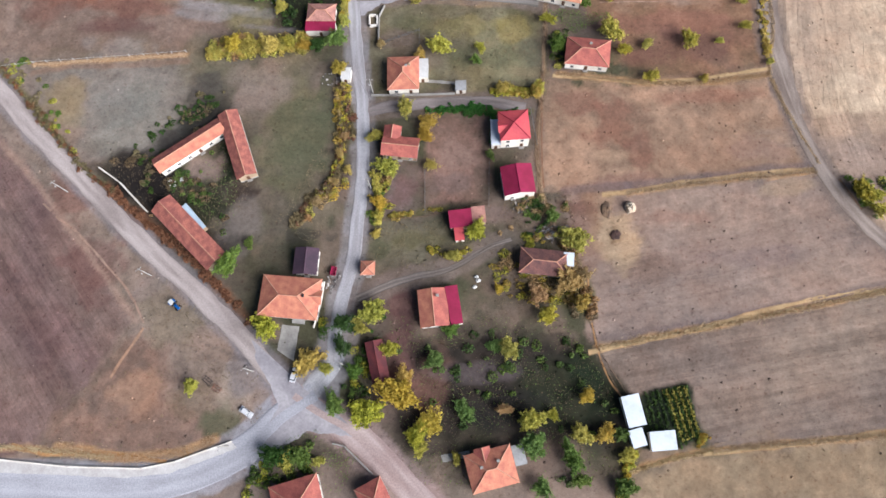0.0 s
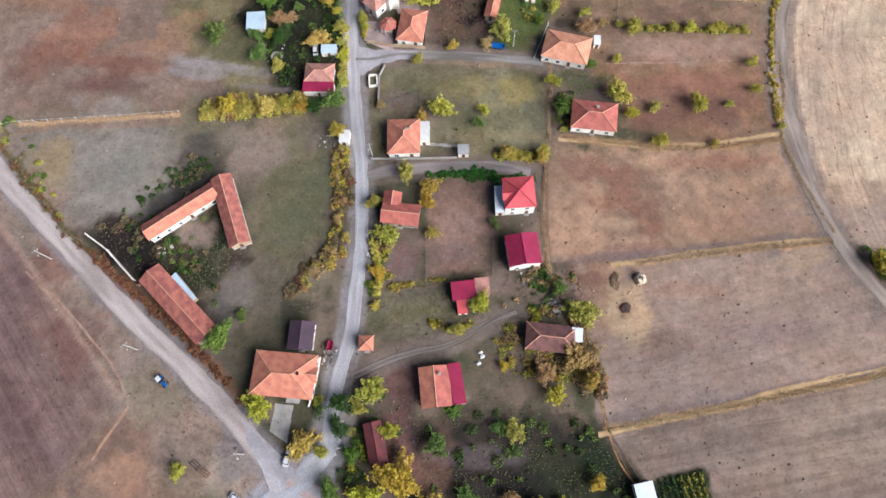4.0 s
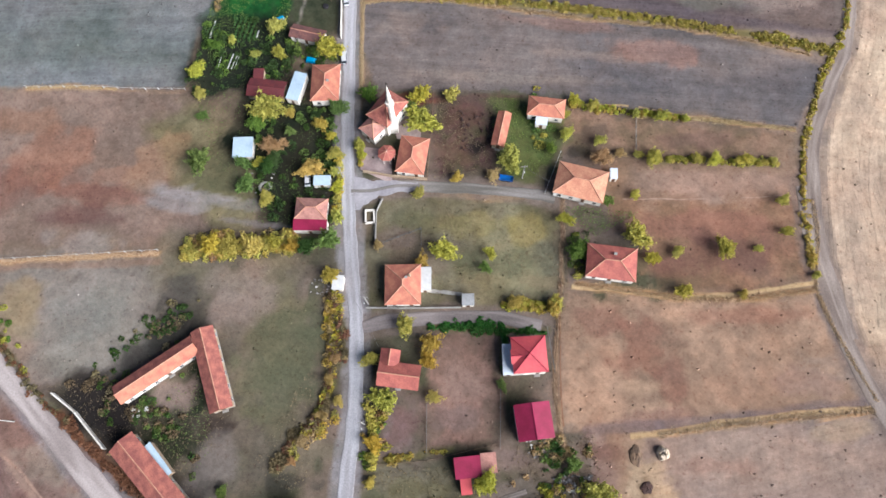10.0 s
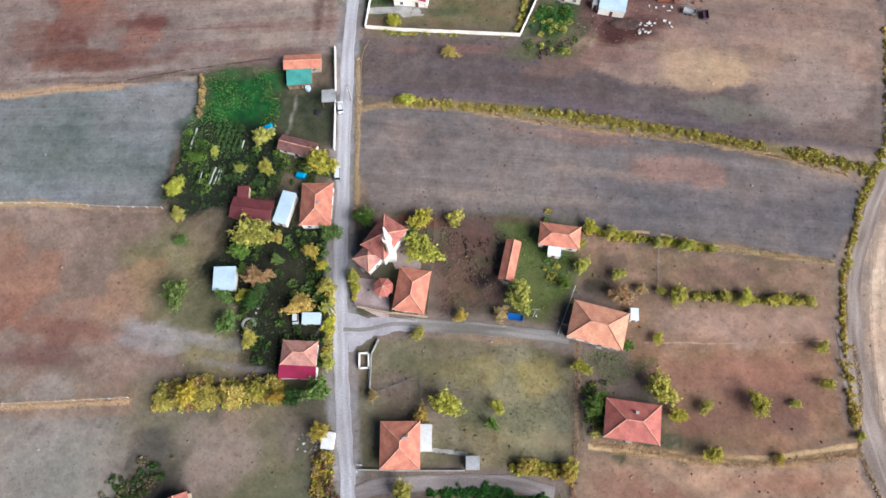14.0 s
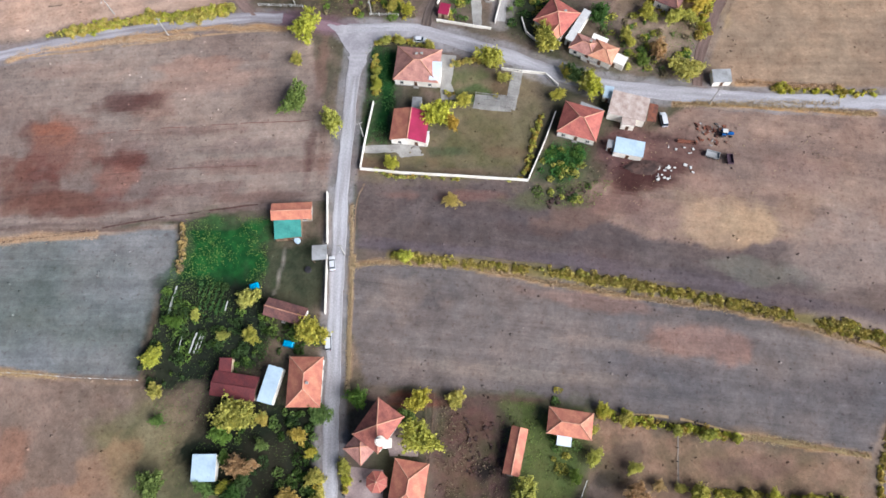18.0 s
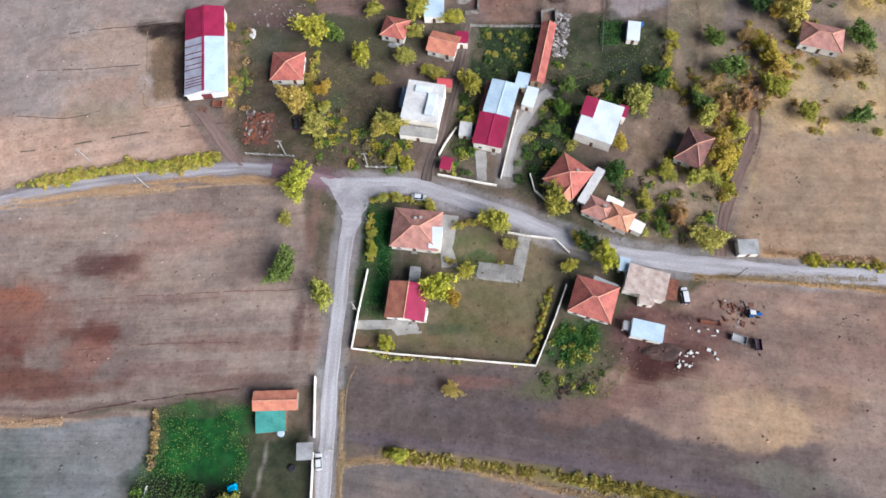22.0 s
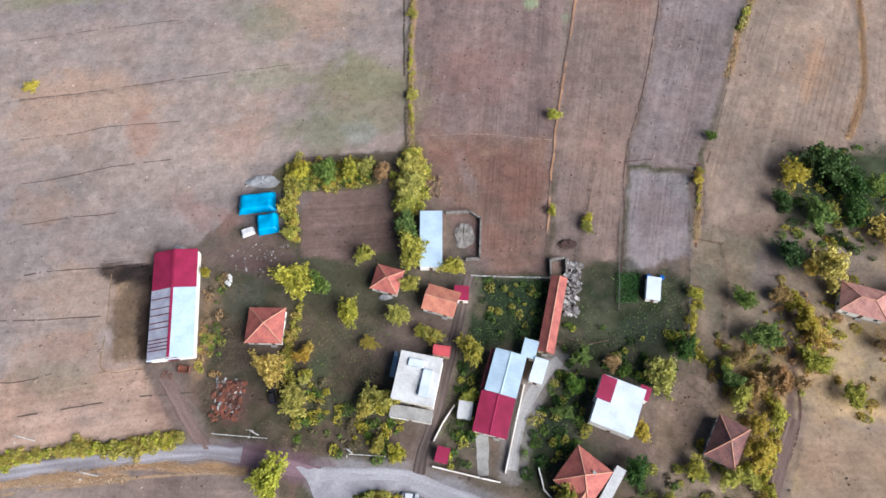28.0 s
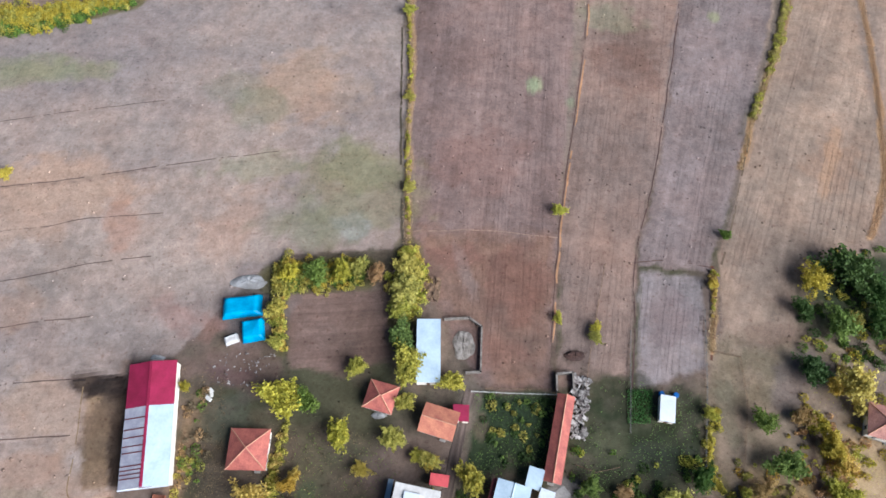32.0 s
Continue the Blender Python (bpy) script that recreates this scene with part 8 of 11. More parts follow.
    margin([(-126.6, -3.1), (-115.2, -5.4), (-102.8, -5.0), (-82.4, -7.1)], 1.4, (198, 150, 100), 0.26),
    margin([(-141.8, 271.1), (-117.1, 274.2), (-87.5, 278.9), (-62.5, 281.5)], 0.9, (180, 152, 122), 0.3),
    margin([(-35.0, 207.4), (-34.7, 223.0), (-32.9, 229.2)], 0.5, (150, 126, 104), 0.3),
    margin([(65.2, 256.1), (84.9, 254.0), (110.3, 252.5)], 1.2, (200, 158, 108), 0.3),
    margin([(65.8, 269.0), (70.4, 281.6), (78.5, 294.8), (81.8, 308.5)], 1.0, (104, 80, 72), 0.25),
    margin([(-134.8, 243.2), (-111.0, 245.0), (-82.6, 247.5), (-46.2, 249.9)], 0.35, (132, 98, 88), 0.42),
    margin([(-108.2, 231.6), (-85.1, 233.6), (-57.2, 235.0)], 0.35, (126, 94, 86), 0.42),
]
relief_mesh("field_margin", "narrow strips of dead grass and bare soil between the fields", "field margin", runs)
road("road_main", [(-37.9, 19.6), (-37.6, 27.6), (-36.3, 36.6), (-33.8, 47.5), (-32.6, 59.6), (-31.7, 72.1), (-31.6, 87.0), (-32.7, 102.5), (-32.9, 103.5), (-34.8, 118.0), (-36.6, 139.8), (-37.6, 156.4), (-38.1, 174.0), (-38.8, 192.8), (-39.1, 212.8), (-39.3, 225.7), (-38.8, 246.5), (-38.5, 261.2), (-37.3, 274.6), (-34.6, 282.2)], 4.1, GRAVEL, "pale worn gravel village street", ((204, 201, 204), (176, 170, 171)), rough=0.45)
road("road_east", [(-41.1, 281.0), (-33.0, 281.1), (-21.8, 281.4), (-9.0, 277.9), (6.8, 272.6), (22.1, 266.1), (37.1, 261.7), (52.0, 259.6), (66.8, 258.4), (87.2, 256.8), (110.5, 256.5), (139.2, 255.9), (195.7, 255.2), (278.0, 254.5)], 5.0, GRAVEL, "pale gravel road bending past the houses", ((202, 198, 201), (170, 164, 166)), z=0.06)
road("road_west", [(-301.8, 212.0), (-225.7, 247.0), (-168.1, 266.4), (-137.7, 274.8), (-119.0, 279.2), (-98.3, 282.6), (-74.2, 285.8), (-61.8, 285.6)], 3.8, GRAVEL, "grey gravel lane beside the field", ((190, 184, 188), (150, 142, 144)), z=0.055)
road("road_west_end", [(-63.0, 285.7), (-57.7, 284.9), (-47.7, 282.9), (-40.3, 281.0)], 3.8, DIRT, "lane end with purplish trodden soil", ((156, 126, 134), (128, 102, 108)), z=0.052)
plate("road_junction_apron", [(-40.0, 264.6), (-39.8, 272.0), (-44.6, 280.4), (-47.7, 283.2), (-34.7, 282.1), (-18.7, 282.1), (-18.2, 279.1), (-26.5, 278.2), (-31.9, 276.7), (-34.3, 272.1), (-36.2, 264.7)], 0.085, JUNCTION, "broad pale gravel junction", category='road', rough=0.8)
road("road_diagonal", [(-425.5, 351.0), (-280.7, 219.0), (-179.1, 135.2), (-160.0, 117.6), (-150.4, 107.0), (-136.7, 92.4), (-117.5, 74.3), (-97.4, 55.4), (-78.6, 39.4), (-64.1, 26.1), (-53.6, 15.0), (-46.8, 8.0)], 4.3, GRAVEL, "straight pale lane along the ploughed field", ((206, 192, 186), (168, 154, 148)), z=0.05, end=6)
road("road_asphalt", [(-390.9, 11.1), (-244.1, -4.9), (-167.9, -12.2), (-127.9, -12.8), (-104.2, -13.8), (-85.6, -13.2), (-70.5, -9.1), (-58.6, -2.5), (-51.3, 4.3), (-42.2, 10.3)], 8.6, ASPHALT, "pale asphalt road curving into the village", ((200, 199, 205), (178, 176, 182)), z=0.07, rough=0.15)
road("road_south", [(-48.5, 10.3), (-42.0, 6.1), (-32.4, 0.9), (-22.9, -7.3), (-13.6, -16.8), (-1.8, -29.8), (17.7, -51.6), (41.7, -80.8)], 7.4, PINKGRAVEL, "pinkish gravel road leaving the junction", ((210, 190, 184), (176, 152, 146)), z=0.06)
road("road_forecourt", [(-46.7, 7.3), (-42.3, 13.4), (-37.9, 19.6), (-36.5, 26.0)], 7, GRAVEL, "gravel mouth of the village street", ((206, 205, 208), (164, 158, 158)), z=0.045, end=5)
road("track_east", [(96.1, 138.4), (95.7, 117.6), (99.2, 96.0), (104.6, 77.6), (110.9, 64.4), (121.4, 50.9), (136.7, 34.5), (165.9, 1.2), (204.5, -31.1)], 4.6, DIRT, "dirt farm track between the fields", ((184, 168, 156), (138, 122, 112)), z=0.04)
road("track_east_upper", [(101.3, 93.5), (98.5, 111.4), (97.7, 124.6), (99.1, 140.0), (102.1, 154.7), (109.7, 171.9), (117.1, 186.4), (123.5, 211.6), (131.1, 245.6), (146.9, 304.0), (177.3, 428.1)], 4.2, DIRT, "dirt farm track beside the stubble field", ((184, 168, 156), (138, 122, 112)), z=0.045)
road("lane_dirt", [(-31.8, 37.4), (-24.0, 41.0), (-15.9, 43.6), (-6.0, 45.8), (2.2, 50.2), (7.2, 53.0), (13.0, 54.9)], 2.8, DIRT, "rutted dirt lane in the village", ((150, 138, 130), (104, 94, 86)), z=0.04, end=1.4, tracks=0.3)
road("lane_mid", [(-30.4, 97.0), (-21.9, 98.8), (-7.7, 99.7), (6.4, 99.8), (18.6, 97.2)], 4, DIRT, "grey dirt lane between the gardens", ((164, 152, 148), (128, 118, 114)), z=0.04)
road("lane_upper", [(-35.6, 137.8), (-29.7, 137.8), (-22.0, 139.3), (-12.6, 139.0), (2.8, 138.1), (18.1, 136.3), (24.2, 135.1)], 3.6, DIRT, "dirt lane by the mosque yard", ((166, 158, 152), (120, 114, 106)), z=0.04)
road("lane_north", [(-16.8, 282.7), (-15.7, 288.8), (-12.8, 297.9), (-10.7, 309.1), (-8.7, 318.7), (-6.9, 328.7), (-5.0, 336.9)], 3.0, DIRT, "narrow rutted lane between houses", ((132, 116, 108), (92, 80, 74)), z=0.04, tracks=0.3)
road("drive_concrete", [(6.5, 284.4), (7.6, 292.9), (11.0, 302.0), (16.0, 309.9), (19.4, 313.0)], 3.2, LANE_CONCRETE, "concrete driveway in the village", ((192, 188, 184), (166, 160, 156)), z=0.05, rough=0.1)
road("track_north_east", [(64.9, 261.6), (66.8, 272.1), (71.6, 283.8), (78.8, 299.7)], 3.2, DIRT, "dirt track up to the orchard", ((150, 126, 116), (112, 92, 84)), z=0.04)
road("track_shed", [(-70.0, 285.6), (-75.9, 292.0), (-82.2, 300.2), (-86.3, 304.8)], 3.4, DIRT, "reddish dirt track to the shed", ((160, 134, 124), (122, 102, 94)), z=0.04)
clods(15000, 77)
plate("road_junction_apron", [(-35.2, 142.6), (-29.4, 141.1), (-15.7, 140.5), (-16.0, 138.1), (-24.7, 136.5), (-29.1, 135.0), (-34.0, 131.5)], 0.06, JUNCTION, "pale packed gravel at the mouth of the mosque lane", rough=0.8)
plate("road_junction_apron", [(-61.7, 26.1), (-52.2, 18.1), (-45.4, 11.9), (-35.6, 5.0), (-29.2, -1.0), (-35.4, -0.2), (-44.0, 0.5), (-53.8, -4.7), (-60.0, -4.7), (-55.8, 1.3), (-52.7, 7.3), (-55.4, 13.4), (-59.6, 19.7)], 0.085, JUNCTION, "broad grey gravel road junction", category='road', rough=0.8)
plate("pavement", [(-169.3, -6.6), (-129.1, -6.5), (-111.4, -8.0), (-90.8, -8.8), (-81.5, -7.6), (-64.9, -2.0), (-63.2, -3.7), (-81.2, -10.3), (-93.6, -11.5), (-112.5, -10.6), (-168.7, -9.3)], 0.12, PAVING, "white paved footway with a raised kerb", category='pavement')
low_wall("kerb_wall", [(-169.3, -6.6), (-129.1, -6.8), (-109.7, -8.6), (-89.2, -9.1), (-80.0, -7.3), (-64.9, -2.0)], 0.5, 0.25, PLASTER, "low white parapet along the curved road")
plate("yard", [(-53.0, 30.1), (-48.1, 29.6), (-49.1, 19.7), (-54.1, 22.9)], 0.06, CONCRETE, "concrete yard path in the village")
plate("yard", [(-33.8, 152.1), (-23.9, 151.3), (-23.5, 139.8), (-33.1, 144.6)], 0.05, PINKROAD, "trodden yard of the mosque")
plate("yard", [(-24.2, 160.7), (-19.5, 165.1), (-15.4, 163.3), (-15.3, 154.7), (-22.4, 154.7)], 0.05, PINKROAD, "pinkish paved mosque forecourt")
plate("yard", [(-34.7, 241.2), (-18.4, 241.9), (-16.0, 238.3), (-22.6, 237.4), (-24.1, 239.1), (-34.5, 238.8)], 0.05, CONCRETE, "concrete path round the house")
plate("yard", [(-12.8, 272.6), (-6.9, 271.9), (-8.5, 262.2), (-6.6, 256.7), (-11.4, 256.6)], 0.05, CONCRETE, "pale concrete courtyard in the village")
plate("yard", [(-2.6, 292.7), (0.7, 293.6), (0.8, 283.1), (-1.9, 282.5)], 0.05, CONCRETE, "concrete garden path in the village")
plate("yard", [(-16.0, 114.0), (-11.5, 113.4), (-12.2, 107.2), (-15.1, 107.2)], 0.06, CONCRETE, "concrete terrace in the village")
plate("yard", [(-12.6, 107.9), (-2.7, 106.8), (-2.7, 105.8), (-12.6, 106.9)], 0.05, CONCRETE, "garden path of concrete")
plate("yard", [(-7.6, -5.5), (0.0, -4.3), (0.3, -6.1), (-7.3, -7.2)], 0.05, CONCRETE, "garden path of concrete")
hs = house("house", -50.4, 37.4, 16.3, 11.1, -5.3, 3.6, "hip", TILE, PLASTER, "large one-storey house with a hipped orange tile roof", rise=0.4, chim=[(3.2, 0.6)])
dormer(hs, 9.0, 0.6, 3.75, 90, 4.2, 3.4, 0.5, TILE)
roof_box(hs, 4.2, 0.4, 5.6, 0.5, 0.9, 0.5, BLACK, "roof_hatch")
roof_box(hs, 3.4, -6.4, 3.0, 3.6, 1.6, 0.15, CONCRETE, "porch_slab")
house("house", -46.5, 48.1, 6.2, 7.1, -3.3, 3.0, "gable", PLUM, PLASTER, "white annex with a dark plum metal roof", ridge='y', rise=0.3, cap=PLUM)
house("house", -82.0, 57.3, 25.4, 6.4, -44.5, 3.2, "gable", TILE_OLD_SHADED, PLASTER_TAN, "long old farm building with a faded tile roof", rise=0.35, category='barn')
annex("shed", -81.3, 62.1, 9.8, 1.8, -47.7, 2.4, BLUE_SHEET, PLASTER_TAN, "lean-to with a pale sheet roof")
# north-west slope gets the darker tile: its shade is put into the colour
house("house", -84.6, 84.9, 22.6, 4.8, 35.6, 3.4, "gable", TILE, PLASTER, "long wing of an L-shaped stable with orange tiles", rise=0.45, category='barn', roof2=TILE_OLD_SHADED)
house("house", -69.8, 85.2, 5.4, 22.0, 20.1, 3.4, "gable", TILE_OLD_SHADED, PLASTER_TAN, "short wing of an L-shaped stable with weathered tiles", ridge='y', rise=0.42, category='barn')
house("house", -28.6, 46.0, 3.3, 3.3, -0.5, 2.6, "hip", TILE, PLASTER, "small roadside hut with orange tile roof", category='hut')
house("house", -9.6, 34.1, 7.3, 10.0, 5.7, 3.6, "gable", TILE, PLASTER, "house with an orange tile gable roof", ridge='y', rise=0.34, roof2=TILE_RED, chim=[(1.5, 3)])
annex("shed", -3.8, 34.9, 3.2, 10.6, 8.9, 3.2, CRIMSON, PLASTER, "side extension with crimson sheet roof")
house("house", -25.0, 18.9, 4.1, 11.7, 12.6, 2.5, "gable", DARKRED, PLASTER_TAN, "low shed with dark red sheet roof", ridge='y', rise=0.3, cap=DARKRED, category='shed')
hs = house("house", 5.8, -8.8, 11.7, 9.1, 14.1, 3.6, "hip", TILE, PLASTER, "hipped house with orange tiles and chimneys", rise=0.45, chim=[(-2.4, 1.0), (2.2, 1.6)])
dormer(hs, -1.2, 5.6, 3.8, 180, 4.4, 4.2, 0.55, TILE_RED)
annex("shed", 13.2, -5.3, 2.9, 5.0, 13.9, 2.4, GREY_SHEET, PLASTER, "grey roofed shed beside the house")
house("house", -45.1, -16.6, 12.2, 9.4, 16.3, 3.6, "hip", TILE_RED, PLASTER, "hipped house with red tile roof below the junction")
house("house", -24.7, -16.3, 6.7, 8.2, 28.5, 3.4, "hip", TILE_RED, PLASTER, "red tiled house by the road")
annex("shed", 44.0, 6.0, 4.6, 8.0, 12.0, 2.6, WHITE_SHEET, PLASTER, "white-roofed farm shed in the village", group='white sheds')
annex("shed", 44.6, -1.0, 3.5, 4.4, 14.9, 2.6, WHITE_SHEET, PLASTER, "white-roofed farm shed in the village", group='white sheds')
annex("shed", 51.2, -1.7, 6.5, 4.7, 4.5, 2.6, WHITE_SHEET, PLASTER, "white-roofed farm shed in the village", group='white sheds')
house("house", 22.0, 47.1, 13.2, 6.7, -6.8, 3.0, "hip", TILE_BROWN, PLASTER_TAN, "old house with a dark brown tile roof", rise=0.42)
annex("shed", 28.9, 47.8, 2.7, 3.6, -5.3, 3.2, WHITE_SHEET, PLASTER, "white porch roof in the village")
annex("shed", -1.8, 60.6, 6.4, 5.0, 6.4, 2.8, CRIMSON, PLASTER_TAN, "shed with crimson sheet roof")
annex("shed", 3.5, 61.7, 3.7, 4.7, 5.2, 2.8, TILE_PINK, PLASTER_TAN, "shed with dusty pink tiles")
annex("shed", -2.2, 56.0, 2.5, 3.6, 5.9, 2.2, ROSE, PLASTER, "small pink-roofed porch in the village")
house("house", 15.1, 71.8, 8.7, 8.6, 7.2, 4.6, "gable", CRIMSON, PLASTER, "tall white house with a crimson sheet gable roof", ridge='y', rise=0.3, cap=CRIMSON, roof2=CRIMSON, eave=0.3)
hs = house("house", 14.4, 88.6, 8.4, 8.9, 3.7, 6.0, "hip", ROSE, PLASTER, "two-storey white house with a rose-red hipped roof", storeys=2, rise=0.4, cap=RIDGE_RED, eave=0.35)
dormer(hs, -4.7, -0.4, 6.2, -90, 3.8, 3.0, 0.5, ROSE, None, RIDGE_RED)
annex("shed", 9.0, 87.7, 2.6, 7.8, 1.1, 3.0, WHITE_SHEET, PLASTER, "white balcony wing in the village")
house("house", -19.8, 83.5, 10.3, 5.8, -7.3, 3.2, "gable", TILE_RED, PLASTER_TAN, "old orange-tiled house with a side wing", rise=0.42)
house("house", -22.3, 88.2, 4.4, 3.6, -6.7, 3.2, "gable", TILE_RED, PLASTER_TAN, "side wing of the old house", ridge='y', rise=0.4)
hs = house("house", -19.3, 108.2, 9.1, 10.6, 0.9, 3.6, "hip", TILE, PLASTER, "house with a bright orange hipped roof", rise=0.42, ridge='y', chim=[(1.0, 1.5)])
roof_box(hs, 2.0, 2.0, 4.6, 0.6, 0.6, 1.2, PLASTER_TAN, "flue")
annex("shed", -1.4, 104.2, 3.1, 3.0, 0.6, 2.3, GREY_SHEET, PLASTER, "small garden shed with a grey sheet roof")
annex("shed", -13.3, 110.0, 3.3, 6.2, 0.4, 3.0, CREAM, PLASTER, "flat concrete terrace wing")
house("house", 38.2, 114.4, 12.9, 8.8, -7.7, 3.4, "hip", TILE_RED, PLASTER, "hipped house with dark red tiles at the field edge", rise=0.42, chim=[(0.6, 2.0)])
house("house", 31.3, 138.6, 13.7, 9.3, -14.9, 3.4, "hip", TILE_PALE, PLASTER, "hipped house with pale orange tiles", rise=0.42)
annex("shed", 41.2, 141.7, 1.8, 3.0, -2.7, 2.3, WHITE_SHEET, PLASTER, "small white hut in the village")
house("house", 8.9, 156.4, 3.3, 10.7, -12.6, 2.6, "gable", TILE, PLASTER_TAN, "narrow barn with a tile gable roof", ridge='y', rise=0.42, category='barn')
house("house", 22.5, 163.2, 10.3, 5.7, -8.1, 3.4, "hip", TILE, PLASTER, "white house with an orange hipped roof", rise=0.42)
annex("shed", 21.0, 159.1, 3.3, 2.4, -7.9, 2.4, WHITE_SHEET, PLASTER, "white porch in the village")
hs = house("house", -25.0, 161.8, 7.1, 9.9, -34.4, 6.0, "hip", TILE_OLD_SHADED, PLASTER, "mosque prayer hall with a pinkish red tile roof", rise=0.5, category='mosque', group='mosque', storeys=2)
house("house", -29.2, 156.7, 5.2, 5.6, -40.5, 4.2, "hip", TILE_PINK, PLASTER, "mosque porch with a hipped tile roof", rise=0.5, category='mosque', group='mosque')
minaret(-23.2, 157.8, 24.5)
ablution_hut(-25.1, 148.6, 2.4, 2.9)
house("house", -17.4, 147.7, 7.7, 11.1, -8.3, 3.3, "hip", TILE, PLASTER, "mosque annex with a bright orange tile roof", rise=0.42, ridge='y', group='mosque')
house("house", -46.1, 130.8, 8.4, 5.6, -2.5, 3.5, "hip", TILE_PINK, PLASTER, "house with a dusty pink hipped roof", rise=0.4)
annex("shed", -46.3, 126.0, 9.4, 3.1, -1.0, 3.0, CRIMSON, PLASTER, "crimson sheet roof along the house front")
annex("shed", -68.3, 151.1, 5.7, 6.2, 1.6, 2.4, BLUE_SHEET, PLASTER, "garden shed with a pale blue sheet roof")
annex("shed", -43.9, 140.2, 4.7, 2.8, 0.0, 2.2, BLUE_SHEET, PLASTER, "white-roofed shed in the village")
annex("shed", -37.5, 109.2, 2.8, 3.9, -4.7, 2.2, CREAM, PLASTER, "cream roadside shed in the village")
house("house", -44.6, 172.4, 7.9, 11.9, 0.4, 3.6, "hip", TILE, PLASTER, "roadside house with orange tiles", rise=0.42, ridge='y', chim=[(1.0, -0.5)])
annex("shed", -53.6, 171.6, 3.7, 9.2, -14.5, 2.8, BLUE_SHEET, PLASTER, "long shed with a pale blue sheet roof")
house("house", -63.0, 171.2, 10.9, 5.5, -7.8, 2.4, "gable", DARKRED, PLASTER_TAN, "low barn with a dark red roof", rise=0.25, cap=DARKRED, category='barn')
annex("shed", -66.0, 176.4, 3.0, 3.7, -0.4, 2.2, DARKRED, PLASTER_TAN, "dark red shed roof")
house("house", -51.5, 190.8, 10.4, 4.1, -15.2, 2.8, "gable", TILE_BROWN, PLASTER, "long house with a dark brown tile roof", rise=0.35)
house("house", -52.4, 219.4, 10.5, 4.2, 3.1, 2.8, "gable", TILE, PLASTER_TAN, "shed with an orange tile roof", rise=0.3, category='shed')
annex("shed", -53.1, 214.3, 7.2, 5.1, 6.8, 2.4, TEAL, WOOD, "shed with a teal sheet roof")
canopy(-43.6, 207.3, 4.1, 4.2, 3.0, 4.2, GREY_SHEET, "grey sheet canopy over the gate", "carport")
house("house", -18.5, 266.5, 12.6, 10.7, -5.3, 3.4, "hip", TILE_PINK, PLASTER, "house with a faded pinkish hipped roof", rise=0.42, chim=[(-0.5, 2.5), (1, 2.8)])
annex("shed", -13.1, 263.8, 3.1, 5.9, -4.1, 4.0, WHITE_SHEET, PLASTER, "white roof panel of the house wing")
house("house", -20.2, 246.0, 9.7, 9.2, -5.7, 3.4, "gable", TILE, PLASTER, "house with one tiled and one crimson sheet slope", ridge='y', rise=0.34, roof2=CRIMSON)
annex("shed", -15.9, 242.7, 2.2, 3.2, -9.2, 3.0, CREAM, PLASTER, "white porch of the house")
annex("shed", -18.5, 253.0, 2.5, 5.4, -4.3, 2.4, GREY_SHEET, PLASTER, "grey shed roof in the village")
house("house", 29.1, 247.7, 10.7, 9.5, -16.6, 3.4, "hip", TILE_RED, PLASTER, "hipped house with deep orange tiles", rise=0.45)
annex("shed", 32.4, 252.0, 6.4, 2.0, -23.0, 2.8, GREY_SHEET, PLASTER, "grey porch roof in the village")
annex("shed", 43.3, 252.6, 10.6, 7.4, -15.2, 3.4, SLAB, PLASTER, "house with a flat cream concrete roof", category='house')
annex("shed", 43.1, 248.5, 3.6, 3.5, -7.9, 3.0, SLAB, PLASTER, "white extension roof in the village")
canopy(50.2, 250.9, 2.6, 5.8, 2.6, -12.5, RUST, "rust-brown open lean-to in the village", "carport")
annex("shed", 37.9, 257.7, 2.5, 3.6, -12.4, 2.6, BLUE_SHEET, PLASTER, "blue-roofed shed in the village")
annex("shed", 42.7, 239.7, 8.0, 4.5, -12.4, 2.8, BLUE_SHEET, PLASTER, "white-roofed cow shed in the village")
annex("shed", 37.6, 241.0, 1.6, 2.2, -10.9, 2.2, GREY_SHEET, PLASTER, "small grey shed in the village")
annex("shed", 71.6, 263.5, 5.2, 4.0, 2.4, 2.3, GREY_SHEET, PLASTER, "small white hut by the road")
livestock_shed(-86.2, 324.4, 11.7, 30.8, 8.6, 3.4, "long livestock shed with crimson and white sheet roof")
house("house", -60.0, 319.0, 9.2, 9.2, 1.0, 3.0, "hip", TILE_RED, PLASTER, "small house with an orange pyramid roof", rise=0.45)
hs = annex("shed", -18.0, 305.4, 10.8, 12.2, -9.4, 5.6, CREAM, PLASTER, "two-storey white house with a flat roof", category='house', group='village houses')
roof_box(hs, 2.5, -1.0, 6.5, 2.6, 7.0, 0.35, WHITE_SHEET, "roof_panel")
roof_box(hs, -1.0, 3.6, 6.6, 4.0, 2.0, 0.2, WHITE_SHEET, "roof_panel")
annex("shed", -19.2, 296.9, 10.7, 2.9, -7.4, 3.0, CONCRETE, PLASTER, "balcony front of the white house", category='balcony')
fence([(-24.6, 296.2), (-14.2, 294.9)], "white balcony rail before the flat-roofed house", h=1.0, step=1.5, mat=FRAME)
annex("shed", -12.1, 313.6, 4.3, 2.5, -5.6, 3.0, ROSE, PLASTER_TAN, "red-roofed annex in the village")
house("house", 1.8, 297.3, 8.0, 9.7, -12.3, 4.2, "gable", CRIMSON, PLASTER, "house wing with a crimson sheet roof", ridge='y', rise=0.05, cap=CRIMSON)
